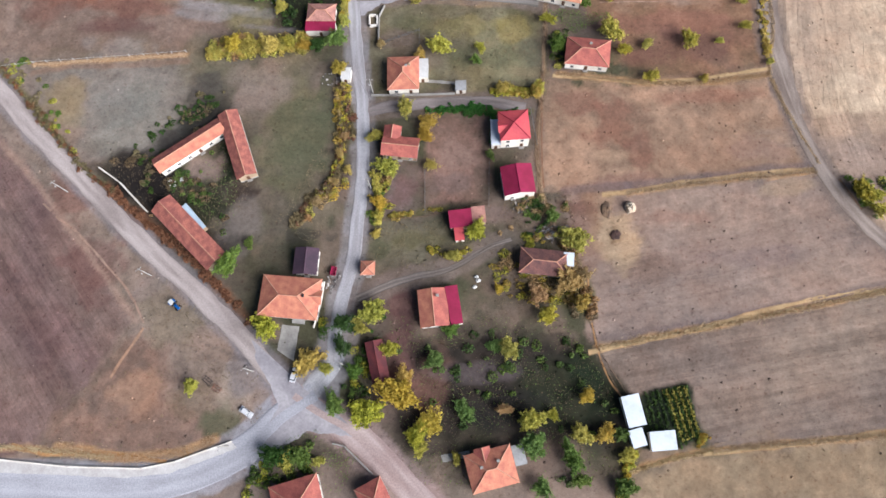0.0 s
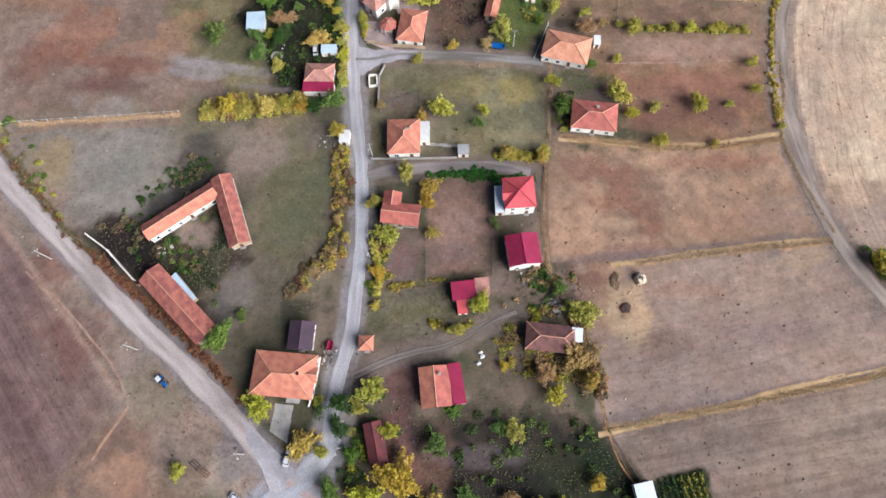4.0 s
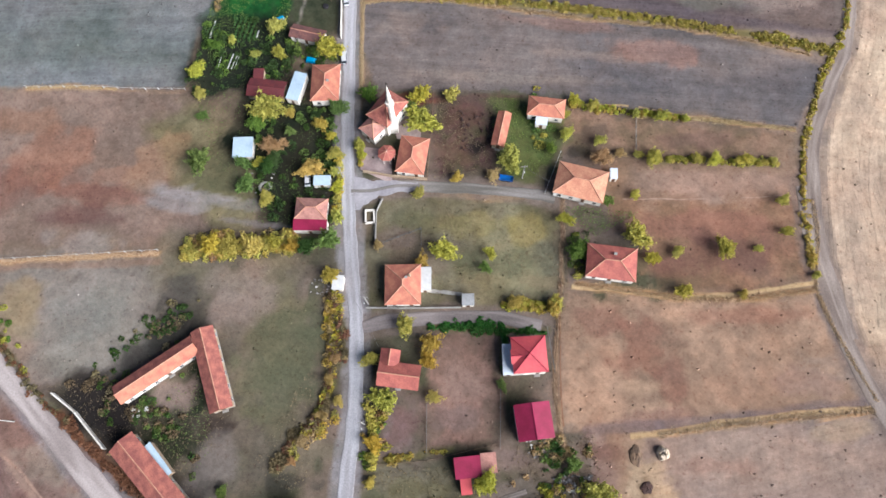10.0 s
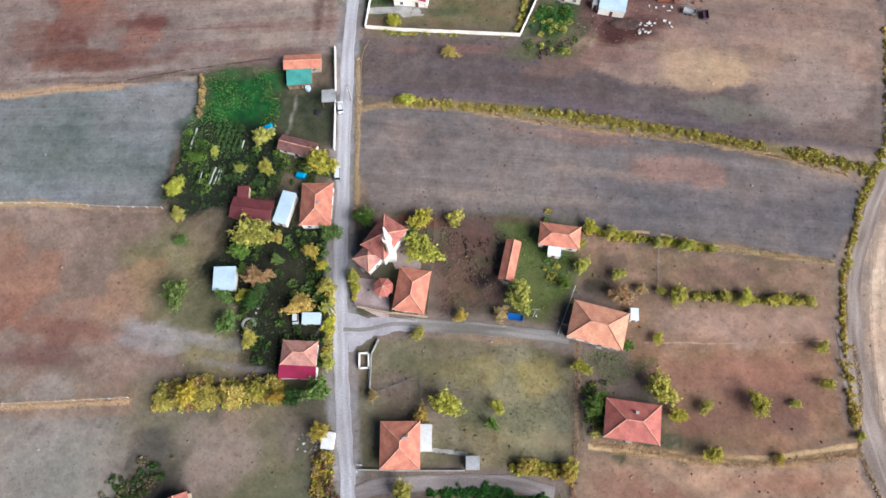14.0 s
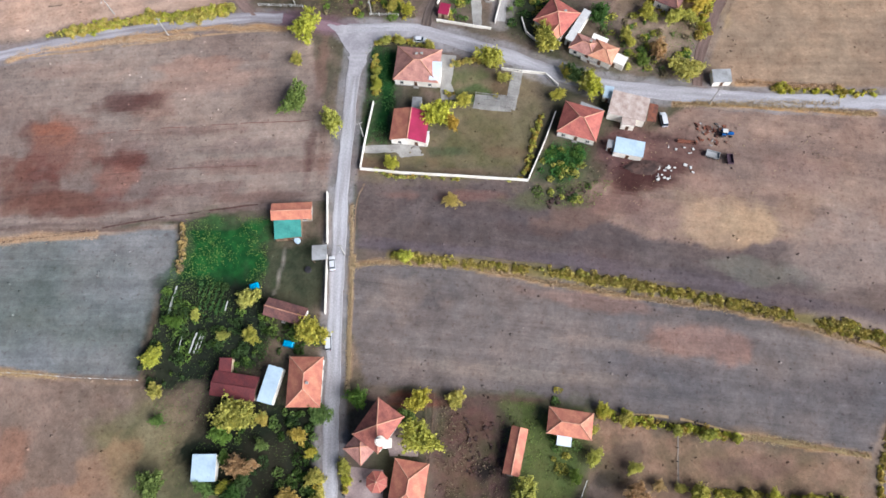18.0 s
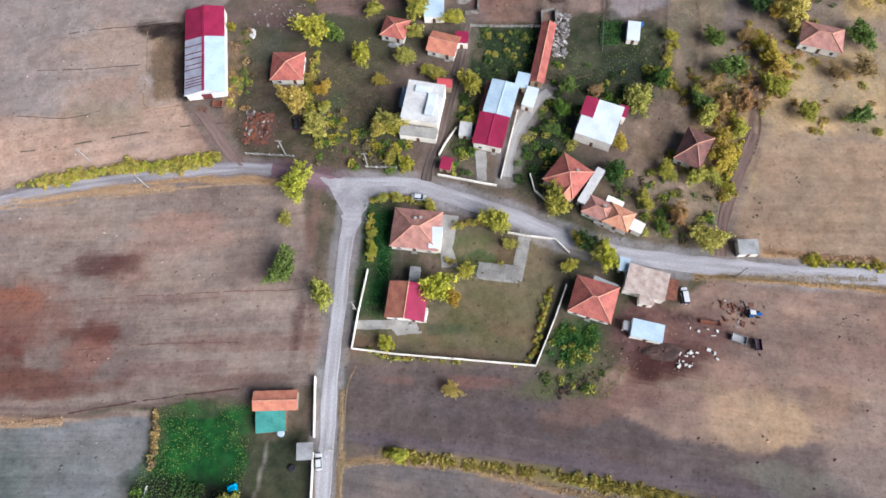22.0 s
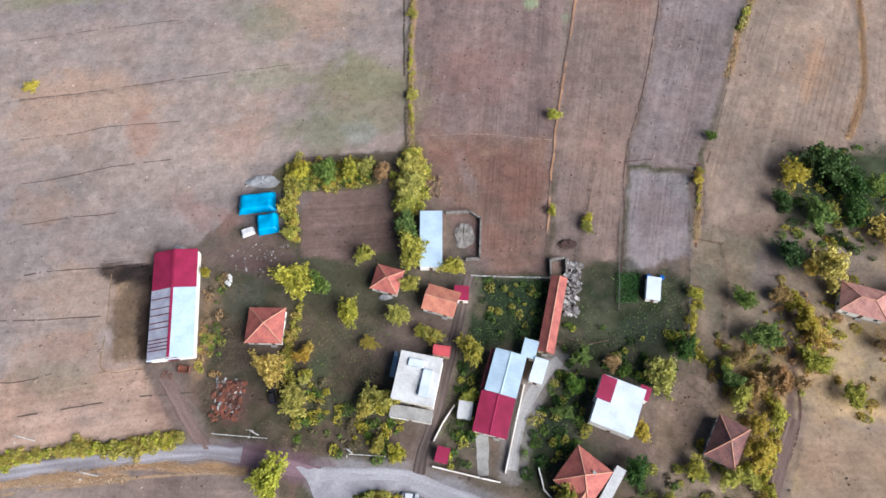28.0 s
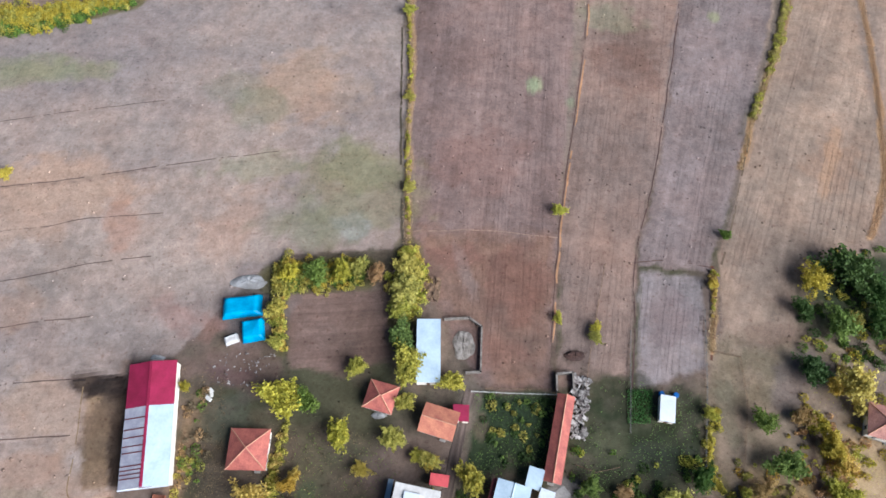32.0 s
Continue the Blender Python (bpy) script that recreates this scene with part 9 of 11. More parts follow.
house("house", 4.8, 308.0, 7.5, 10.6, -14.4, 4.2, "gable", BLUE_SHEET, PLASTER, "house wing with a pale blue sheet roof", ridge='y', rise=0.05, cap=BLUE_SHEET)
canopy(0.5, 309.3, 1.8, 11.0, 3.0, -14.8, DARKRED, "slatted awning of dark red strips", "carport")
annex("shed", 11.2, 315.0, 3.6, 4.7, -14.7, 2.8, BLUE_SHEET, PLASTER, "pale blue shed roof")
annex("shed", 13.4, 309.2, 3.3, 6.3, -17.2, 2.8, WHITE_SHEET, PLASTER, "white shed roof in the village")
annex("shed", -5.5, 298.4, 3.4, 4.2, -6.6, 2.4, CREAM, PLASTER, "pale garden shed in the village")
annex("shed", -10.9, 287.2, 3.0, 3.6, -12.7, 2.3, CRIMSON, PLASTER_TAN, "crimson awning hut in the village")
house("house", -12.8, 327.7, 8.3, 6.7, -14.9, 3.0, "gable", TILE, PLASTER, "white house with an orange tile roof", rise=0.4)
annex("shed", -7.3, 330.1, 3.8, 3.9, -1.1, 2.8, CRIMSON, PLASTER, "crimson-roofed extension in the village")
house("house", -28.0, 333.4, 7.0, 6.6, -13.4, 3.0, "hip", TILE_RED, PLASTER, "little house with red tile roof", rise=0.45)
annex("shed", -16.4, 346.1, 6.1, 16.8, 2.2, 3.0, BLUE_SHEET, PLASTER, "long white-roofed cow shed")
house("house", 17.5, 324.9, 3.6, 21.2, -11.4, 3.0, "gable", TILE_RED, PLASTER_TAN, "long narrow barn with orange tiles", ridge='y', rise=0.42, category='barn')
annex("shed", 45.5, 333.4, 3.6, 6.4, -7.7, 2.3, WHITE_SHEET, PLASTER, "small white garden hut")
annex("shed", 33.0, 300.5, 10.6, 12.2, -19.9, 4.6, WHITE_SHEET, PLASTER, "two-storey house with a white flat roof", category='house', group='village houses')
annex("shed", 30.2, 304.6, 3.6, 6.0, -19.9, 5.3, CRIMSON, PLASTER, "crimson roof over the stairwell", category='stairwell')
annex("shed", 40.0, 304.0, 2.6, 3.4, -19.9, 4.2, CRIMSON, PLASTER, "crimson side roof in the village")
hs = house("house", 23.6, 283.4, 9.4, 9.8, -36.9, 3.6, "hip", TILE_RED, PLASTER, "house with a cross-hipped orange tile roof", rise=0.45, chim=[(1.5, 2.0)])
dormer(hs, 2.4, -6.3, 3.65, 0, 4.6, 5.0, 0.5, TILE)
annex("shed", 30.0, 280.5, 2.2, 11.6, -30.9, 3.0, CREAM, PLASTER, "pale terrace of the house")
house("house", 31.8, 273.6, 7.4, 5.2, -27.0, 3.0, "hip", TILE_PINK, PLASTER, "low white house with a dusty pink hipped roof", rise=0.42, chim=[(1.2, 0.8)])
house("house", 37.2, 271.1, 6.6, 5.6, -27.0, 3.2, "hip", TILE_PALE, PLASTER, "wing of the low house with pale orange tiles", rise=0.42)
annex("shed", 40.9, 269.4, 6.0, 3.0, -27.0, 2.6, PLASTER, PLASTER, "white front terrace beside the low house", category='terrace')
annex("shed", 36.4, 275.9, 4.6, 1.6, -27.0, 2.9, PLASTER, PLASTER, "white flat-roofed room behind the low house")
annex("shed", 33.3, 270.3, 5.0, 1.6, -27.0, 1.2, CONCRETE, PLASTER, "low porch of the white house", category='porch')
house("house", 59.6, 292.8, 7.1, 10.5, -27.5, 3.4, "hip", TILE_BROWN, PLASTER, "hipped house with weathered brown tiles among trees", rise=0.45)
house("house", 101.6, 331.3, 11.8, 8.0, -15.1, 3.2, "hip", TILE_PINK, PLASTER, "old hipped house at the orchard", rise=0.45)
sheet_cover("tarpaulin", -68.9, 357.4, 11.0, 6.2, 2.4, 9.0, BLUE_TARP, "bright blue tarpaulin over stacked bales")
sheet_cover("tarpaulin", -64.7, 350.6, 6.2, 6.2, 2.6, 12.6, BLUE_TARP, "bright blue tarpaulin over a square stack")
sheet_cover("tarpaulin", -70.2, 347.9, 3.9, 2.5, 1.2, 24.5, CREAM, "white sheet over a small stack")
hedge("dry_grass", [(28.7, 109.2), (41.8, 107.3), (57.4, 105.2), (74.7, 105.0), (93.9, 107.3)], 2.0, 0.22, L_STRAW, 68.0, "strip of dry straw-coloured grass along a field edge", leaf=0.22, category='grass', low=True, gaps=0.2)
hedge("dry_grass", [(47.7, 68.8), (62.8, 71.1), (79.5, 73.0), (103.7, 75.1)], 2.0, 0.22, L_STRAW, 68.0, "strip of dry straw-coloured grass along a field edge", leaf=0.22, category='grass', low=True, gaps=0.2)
hedge("dry_grass", [(36.4, 23.1), (58.6, 27.1), (82.4, 31.7), (117.3, 38.6), (138.4, 42.5)], 1.9, 0.22, L_STRAW, 68.0, "strip of dry straw-coloured grass along a field edge", leaf=0.22, category='grass', low=True, gaps=0.2)
hedge("dry_grass", [(64.8, -4.3), (85.4, -2.4), (110.3, -0.2), (130.0, 1.9)], 1.8, 0.22, L_STRAW, 68.0, "strip of dry straw-coloured grass along a field edge", leaf=0.22, category='grass', low=True, gaps=0.2)
hedge("dry_grass", [(42.5, -9.6), (55.4, -6.0), (64.5, -4.3)], 1.6, 0.22, L_STRAW, 68.0, "strip of dry straw-coloured grass along a field edge", leaf=0.22, category='grass', low=True, gaps=0.2)
hedge("dry_grass", [(97.8, 134.1), (97.2, 121.7), (94.9, 111.6), (94.8, 105.7), (98.7, 92.2), (104.8, 77.3)], 1.2, 0.22, L_STRAW, 68.0, "strip of dry straw-coloured grass along a field edge", leaf=0.22, category='grass', low=True, gaps=0.2)
hedge("dry_grass", [(-148.4, 209.1), (-137.8, 210.0), (-125.6, 211.8), (-107.8, 212.9)], 2.0, 0.22, L_STRAW, 68.0, "strip of dry straw-coloured grass along a field edge", leaf=0.22, category='grass', low=True, gaps=0.2)
hedge("dry_grass", [(-140.3, 173.9), (-126.8, 174.1), (-111.4, 173.1)], 1.6, 0.22, L_STRAW, 68.0, "strip of dry straw-coloured grass along a field edge", leaf=0.22, category='grass', low=True, gaps=0.2)
hedge("dry_grass", [(-34.6, 207.5), (-34.7, 189.0), (-34.1, 170.4)], 1.0, 0.22, L_STRAW, 68.0, "strip of dry straw-coloured grass along a field edge", leaf=0.22, category='grass', low=True, gaps=0.2)
hedge("dry_grass", [(49.5, 161.8), (73.0, 160.1), (96.7, 156.7)], 1.4, 0.22, L_STRAW, 68.0, "strip of dry straw-coloured grass along a field edge", leaf=0.22, category='grass', low=True, gaps=0.2)
hedge("dry_grass", [(-113.9, 278.3), (-94.7, 281.0), (-85.1, 282.1), (-60.6, 281.7)], 2.2, 0.22, L_STRAW, 68.0, "strip of dry straw-coloured grass along a field edge", leaf=0.22, category='grass', low=True, gaps=0.2)
hedge("dry_grass", [(57.5, 255.3), (81.2, 255.9), (105.7, 255.8)], 2.0, 0.22, L_STRAW, 68.0, "strip of dry straw-coloured grass along a field edge", leaf=0.22, category='grass', low=True, gaps=0.2)
hedge("dry_grass", [(77.0, 263.0), (88.0, 262.2), (106.7, 261.1)], 2.0, 0.22, L_STRAW, 68.0, "strip of dry straw-coloured grass along a field edge", leaf=0.22, category='grass', low=True, gaps=0.2)
hedge("dry_grass", [(-29.2, 476.1), (-26.8, 450.0), (-26.6, 421.8), (-25.4, 398.6), (-24.4, 377.5)], 1.8, 0.22, L_STRAW, 68.0, "strip of dry straw-coloured grass along a field edge", leaf=0.22, category='grass', low=True, gaps=0.2)
hedge("dry_grass", [(104.8, 480.9), (99.7, 464.8), (91.8, 447.0), (82.8, 425.9), (76.5, 408.6)], 2.2, 0.22, L_STRAW, 68.0, "strip of dry straw-coloured grass along a field edge", leaf=0.22, category='grass', low=True, gaps=0.2)
hedge("dry_grass", [(130.4, 481.8), (128.5, 460.7), (124.8, 432.0), (119.3, 404.1), (110.7, 386.4)], 2.0, 0.22, L_STRAW, 68.0, "strip of dry straw-coloured grass along a field edge", leaf=0.22, category='grass', low=True, gaps=0.2)
hedge("dry_grass", [(63.4, 373.7), (61.8, 360.0), (59.6, 350.2)], 1.6, 0.22, L_STRAW, 68.0, "strip of dry straw-coloured grass along a field edge", leaf=0.22, category='grass', low=True, gaps=0.2)
hedge("dry_grass", [(34.0, 35.2), (33.0, 45.1), (28.5, 51.9), (22.6, 67.7), (21.6, 86.1), (24.2, 107.3), (26.7, 136.1)], 1.0, 0.22, L_STRAW, 68.0, "strip of dry straw-coloured grass along a field edge", leaf=0.22, category='grass', low=True, gaps=0.2)
hedge("dry_grass", [(63.7, 255.5), (89.3, 254.4), (115.7, 252.3)], 1.8, 0.22, L_STRAW, 68.0, "strip of dry straw-coloured grass along a field edge", leaf=0.22, category='grass', low=True, gaps=0.2)
hedge("dry_grass", [(-146.5, 270.1), (-136.8, 274.1), (-109.2, 277.3), (-90.1, 278.7)], 2.0, 0.22, L_STRAW, 68.0, "strip of dry straw-coloured grass along a field edge", leaf=0.22, category='grass', low=True, gaps=0.2)
hedge("dry_grass", [(-36.0, 222.4), (-34.9, 197.1), (-34.0, 173.9)], 0.9, 0.22, L_STRAW, 68.0, "strip of dry straw-coloured grass along a field edge", leaf=0.22, category='grass', low=True, gaps=0.2)
hedge("dry_grass", [(-113.7, -3.2), (-94.2, -6.5), (-77.2, -4.7), (-69.7, -1.0)], 2.6, 0.22, L_STRAW, 68.0, "strip of dry straw-coloured grass along a field edge", leaf=0.22, category='grass', low=True, gaps=0.2)
hedge("dry_grass", [(-34.4, 204.6), (-24.0, 205.6), (-3.2, 204.4), (19.0, 200.3), (44.2, 196.3), (77.2, 191.3), (105.3, 182.8)], 1.4, 0.22, L_STRAW, 68.0, "strip of dry straw-coloured grass along a field edge", leaf=0.22, category='grass', low=True, gaps=0.2)
hedge("dry_grass", [(-140.8, 116.1), (-114.6, 117.6), (-90.4, 118.7)], 1.6, 0.22, L_STRAW, 68.0, "strip of dry straw-coloured grass along a field edge", leaf=0.22, category='grass', low=True, gaps=0.2)
hedge("hedge", [(-24.1, 207.6), (-3.2, 205.4), (19.1, 203.3), (44.5, 199.2), (69.2, 194.6), (93.4, 189.3), (113.6, 183.6)], 3.2, 1.0, L_YGRASS, 58, "overgrown hedge of yellowing shrubs", second=L_LIME)
hedge("hedge", [(10.6, 204.7), (27.7, 202.6), (52.8, 197.8), (77.4, 193.2), (112.2, 184.6)], 2.4, 1.3, L_GOLD, 16, "overgrown hedge of yellowing shrubs", second=L_LIME)
hedge("hedge", [(-82.6, 118.9), (-73.8, 120.1), (-62.8, 121.1), (-51.7, 121.7)], 4.5, 2.6, L_GOLD, 90, "overgrown hedge of yellowing shrubs", second=L_LIME)
hedge("hedge", [(-77.5, 119.8), (-66.5, 120.6), (-51.8, 122.3)], 4, 2.8, L_LIME, 50, "overgrown hedge of yellowing shrubs", second=L_GOLD)
hedge("hedge", [(-152.2, 116.4), (-140.3, 102.8), (-129.1, 90.7), (-118.2, 79.0), (-108.2, 71.4)], 2.4, 1.3, L_WEED, 40, "overgrown hedge of yellowing shrubs", second=L_RUST)
hedge("hedge", [(-110.2, 73.3), (-102.2, 65.8), (-92.6, 58.5), (-81.3, 49.6), (-70.2, 39.3), (-62.9, 31.0)], 2.8, 0.9, L_RUST, 50, "overgrown hedge of yellowing shrubs")
hedge("hedge", [(-37.8, 96.8), (-38.9, 81.5), (-41.1, 72.3), (-46.1, 68.7), (-51.6, 59.8)], 3.0, 1.6, L_WEED, 60, "overgrown hedge of yellowing shrubs", second=L_RUST)
hedge("hedge", [(-37.5, 96.7), (-38.4, 81.5), (-42.0, 72.3), (-46.9, 66.9)], 2.4, 1.6, L_GOLD, 26, "overgrown hedge of yellowing shrubs", second=L_LIME)
hedge("hedge", [(-39.3, 106.3), (-36.4, 95.1), (-35.8, 87.0)], 3.4, 1.6, L_WEED, 50, "overgrown hedge of yellowing shrubs", second=L_RUST)
hedge("hedge", [(116.7, 191.1), (113.8, 184.6), (106.9, 173.7), (103.7, 164.9), (98.4, 153.0)], 2.0, 1.1, L_YGRASS, 44, "overgrown hedge of yellowing shrubs", second=L_LIME)
hedge("hedge", [(98.4, 153.0), (96.1, 140.0), (94.5, 124.6), (95.2, 111.4)], 1.6, 1.2, L_YGRASS, 40, "overgrown hedge of yellowing shrubs", second=L_LIME)
hedge("hedge", [(30.6, 165.9), (41.7, 164.1), (54.3, 162.4), (65.2, 160.6)], 2.4, 2.0, L_LIME, 60, "overgrown hedge of yellowing shrubs", second=L_GOLD)
hedge("hedge", [(53.5, 146.7), (65.1, 147.2), (77.3, 146.1), (89.5, 146.1)], 2.2, 1.8, L_LIME, 50, "overgrown hedge of yellowing shrubs", second=L_GOLD)
hedge("hedge", [(125.8, 232.5), (122.5, 211.6), (118.2, 192.0)], 1.5, 1.1, L_YGRASS, 40, "overgrown hedge of yellowing shrubs", second=L_LIME)
hedge("hedge", [(-132.3, 279.3), (-118.1, 282.2), (-107.1, 285.1), (-90.7, 285.8), (-78.0, 289.3)], 3.4, 1.9, L_LIME, 70, "overgrown hedge of yellowing shrubs", second=L_GOLD)
hedge("hedge", [(-135.6, 279.2), (-116.6, 283.1), (-97.2, 285.3)], 2.6, 1.5, L_GOLD, 40, "overgrown hedge of yellowing shrubs", second=L_LIME)
hedge("hedge", [(-60.8, 366.8), (-49.6, 368.1), (-36.8, 369.5)], 9, 3.0, L_LIME, 260, "overgrown hedge of yellowing shrubs", second=L_GOLD)
hedge("hedge", [(-59.3, 367.7), (-43.2, 368.9), (-36.0, 369.8)], 8, 2.8, L_GREEN, 110, "overgrown hedge of yellowing shrubs", second=L_DARK)
hedge("hedge", [(-24.1, 377.5), (-22.2, 368.6), (-23.8, 355.8)], 7, 3.2, L_LIME, 220, "overgrown hedge of yellowing shrubs", second=L_GOLD)
hedge("hedge", [(-57.7, 362.0), (-59.0, 355.2), (-56.0, 345.6)], 3.5, 2.6, L_LIME, 80, "overgrown hedge of yellowing shrubs", second=L_GOLD)
hedge("hedge", [(-30.5, 476.0), (-27.6, 449.9), (-26.7, 417.4), (-25.2, 394.6), (-23.6, 377.5)], 1.4, 1.3, L_GOLD, 34, "overgrown hedge of yellowing shrubs", second=L_LIME)
hedge("hedge", [(103.6, 480.9), (95.0, 454.5), (83.1, 428.1)], 2.4, 1.6, L_YGRASS, 50, "overgrown hedge of yellowing shrubs", second=L_LIME)
hedge("hedge", [(63.4, 373.7), (61.5, 360.0)], 1.8, 1.5, L_GOLD, 40, "overgrown hedge of yellowing shrubs", second=L_LIME)
hedge("hedge", [(-51.9, 326.0), (-53.8, 310.2), (-49.3, 299.0), (-49.4, 291.7)], 2.6, 2.0, L_LIME, 60, "overgrown hedge of yellowing shrubs", second=L_GOLD)
hedge("hedge", [(18.7, 251.9), (16.3, 244.4), (13.2, 232.7)], 1.8, 1.4, L_LIME, 50, "overgrown hedge of yellowing shrubs", second=L_GOLD)
hedge("hedge", [(-31.2, 234.3), (-23.7, 231.6), (-0.5, 230.9), (12.4, 230.6)], 1.2, 0.8, L_LIME, 24, "overgrown hedge of yellowing shrubs", second=L_GOLD)
hedge("hedge", [(-32.7, 276.4), (-28.0, 277.3), (-21.6, 276.6), (-15.2, 275.1)], 2.2, 1.7, L_LIME, 70, "overgrown hedge of yellowing shrubs", second=L_GOLD)
hedge("hedge", [(-31.7, 273.0), (-31.9, 264.8), (-30.7, 258.4)], 2.0, 1.7, L_LIME, 70, "overgrown hedge of yellowing shrubs", second=L_GOLD)
hedge("hedge", [(-8.7, 268.6), (-1.0, 270.4), (5.2, 268.9)], 2.6, 1.8, L_LIME, 60, "overgrown hedge of yellowing shrubs", second=L_GOLD)
hedge("hedge", [(-10.0, 258.2), (-3.9, 258.3), (5.2, 257.8)], 2.2, 2.2, L_GOLD, 60, "overgrown hedge of yellowing shrubs", second=L_LIME)
hedge("hedge", [(53.3, 292.1), (60.6, 286.1), (68.8, 288.9)], 3.0, 2.0, L_LIME, 60, "overgrown hedge of yellowing shrubs", second=L_GOLD)
hedge("hedge", [(69.6, 310.5), (75.0, 301.4), (70.3, 288.9), (67.6, 278.7)], 4.0, 1.7, L_LIME, 46, "overgrown hedge of yellowing shrubs", second=L_GOLD)
hedge("hedge", [(58.6, 333.8), (54.8, 319.8), (61.4, 310.4)], 2.6, 1.6, L_LIME, 40, "overgrown hedge of yellowing shrubs", second=L_GOLD)
hedge("hedge", [(-22.9, 62.1), (-14.4, 63.8), (-6.0, 64.6)], 2.0, 1.2, L_GOLD, 50, "overgrown hedge of yellowing shrubs", second=L_LIME)
hedge("hedge", [(-11.0, 52.4), (-4.4, 49.7), (0.6, 52.2)], 2.4, 1.6, L_LIME, 60, "overgrown hedge of yellowing shrubs", second=L_GOLD)
hedge("hedge", [(-28.4, 77.6), (-26.1, 68.4), (-26.2, 59.5)], 2.2, 1.6, L_LIME, 50, "overgrown hedge of yellowing shrubs", second=L_GOLD)
hedge("hedge", [(-12.1, 97.2), (4.6, 97.5), (8.1, 95.8), (8.2, 84.4)], 2.0, 0.7, L_BRIGHT, 50, "overgrown hedge of yellowing shrubs")
hedge("hedge", [(-9.1, 96.7), (5.1, 96.1), (20.0, 95.6)], 2.2, 0.7, L_BRIGHT, 50, "overgrown hedge of yellowing shrubs")
hedge("hedge", [(28.6, 53.6), (34.2, 38.5), (34.6, 32.0)], 4.0, 2.2, L_OCHRE, 50, "overgrown hedge of yellowing shrubs", second=L_WEED)
hedge("hedge", [(18.3, 40.3), (26.2, 38.6), (32.4, 35.2)], 5.0, 2.4, L_OCHRE, 50, "overgrown hedge of yellowing shrubs", second=L_WEED)
hedge("hedge", [(10.0, 103.6), (17.0, 103.5), (24.0, 102.3)], 2.6, 1.8, L_GOLD, 60, "overgrown hedge of yellowing shrubs", second=L_LIME)
hedge("hedge", [(8.2, 103.1), (15.3, 102.4), (22.5, 101.8)], 2.4, 1.8, L_GOLD, 60, "overgrown hedge of yellowing shrubs", second=L_LIME)
hedge("hedge", [(39.1, -15.9), (41.8, -8.9), (43.6, -4.6)], 3.0, 2.2, L_LIME, 60, "overgrown hedge of yellowing shrubs", second=L_GOLD)
hedge("hedge", [(60.1, -3.1), (63.4, -0.2)], 2.2, 1.5, L_LIME, 60, "overgrown hedge of yellowing shrubs", second=L_GOLD)
hedge("hedge", [(-39.7, 149.6), (-39.1, 139.7), (-39.3, 130.2)], 2.4, 2.0, L_LIME, 60, "overgrown hedge of yellowing shrubs", second=L_GOLD)
hedge("hedge", [(-33.6, 153.0), (-32.9, 146.3)], 2.0, 2.4, L_LIME, 70, "overgrown hedge of yellowing shrubs", second=L_GOLD)
hedge("hedge", [(-122.5, 281.8), (-108.7, 284.3), (-93.0, 286.4), (-79.2, 289.6)], 3.0, 1.8, L_LIME, 60, "overgrown hedge of yellowing shrubs", second=L_GOLD)
hedge("hedge", [(87.0, 261.1), (98.1, 259.9), (116.9, 258.6)], 3, 1.4, L_LIME, 50, "overgrown hedge of yellowing shrubs", second=L_GOLD)
hedge("hedge", [(-185.8, 462.2), (-164.9, 460.3), (-150.2, 464.9), (-129.8, 472.4)], 9, 4.0, L_GOLD, 170, "overgrown hedge of yellowing shrubs", second=L_LIME)
hedge("hedge", [(-184.3, 458.3), (-160.1, 457.9), (-142.1, 465.2), (-127.5, 471.1)], 5, 3.0, L_GREEN, 90, "overgrown hedge of yellowing shrubs", second=L_DARK)
hedge("hedge", [(-129.7, -3.3), (-113.5, -4.7), (-97.4, -6.2)], 1.6, 0.22, L_STRAW, 80.0, "overgrown hedge of yellowing shrubs", low=True, leaf=0.22, gaps=0.2)
weeds("weeds", [(-83.0, 217.7), (-59.2, 218.8), (-58.4, 198.8), (-67.9, 190.1), (-83.1, 181.6), (-86.2, 198.9)], 6300, 0.4, L_GREEN, "weeds and low growth on open ground")
weeds("weeds", [(-89.9, 176.0), (-85.1, 197.0), (-58.2, 196.8), (-42.1, 187.1), (-39.7, 149.6), (-51.8, 124.0), (-61.3, 127.0), (-78.1, 149.6)], 6300, 0.7, L_GREEN, "weeds and low growth on open ground")
weeds("weeds", [(4.9, 169.4), (30.6, 165.9), (21.5, 143.1), (7.6, 143.1)], 2800, 0.3, L_GREEN, "weeds and low growth on open ground")
weeds("weeds", [(-34.3, 276.3), (-24.6, 274.0), (-25.1, 255.4), (-27.0, 241.7), (-33.1, 240.8)], 3150, 0.35, L_BRIGHT, "weeds and low growth on open ground")
weeds("weeds", [(21.4, 243.0), (33.0, 241.9), (26.7, 230.3), (14.6, 230.6)], 2450, 0.7, L_BRIGHT, "weeds and low growth on open ground")
weeds("weeds", [(-22.2, 32.4), (27.5, 32.0), (41.5, 7.1), (40.0, -13.1), (-16.7, -13.3)], 3800, 0.6, L_GREEN, "weeds and low growth on open ground")
weeds("weeds", [(-22.2, 32.4), (27.5, 32.0), (41.5, 7.1), (40.0, -13.1), (-16.7, -13.3)], 5600, 0.6, L_WEED, "weeds and low growth on open ground")
weeds("weeds", [(12.6, 69.7), (31.0, 69.4), (34.2, 38.5), (8.4, 32.2), (5.5, 52.2)], 4900, 0.7, L_WEED, "weeds and low growth on open ground")
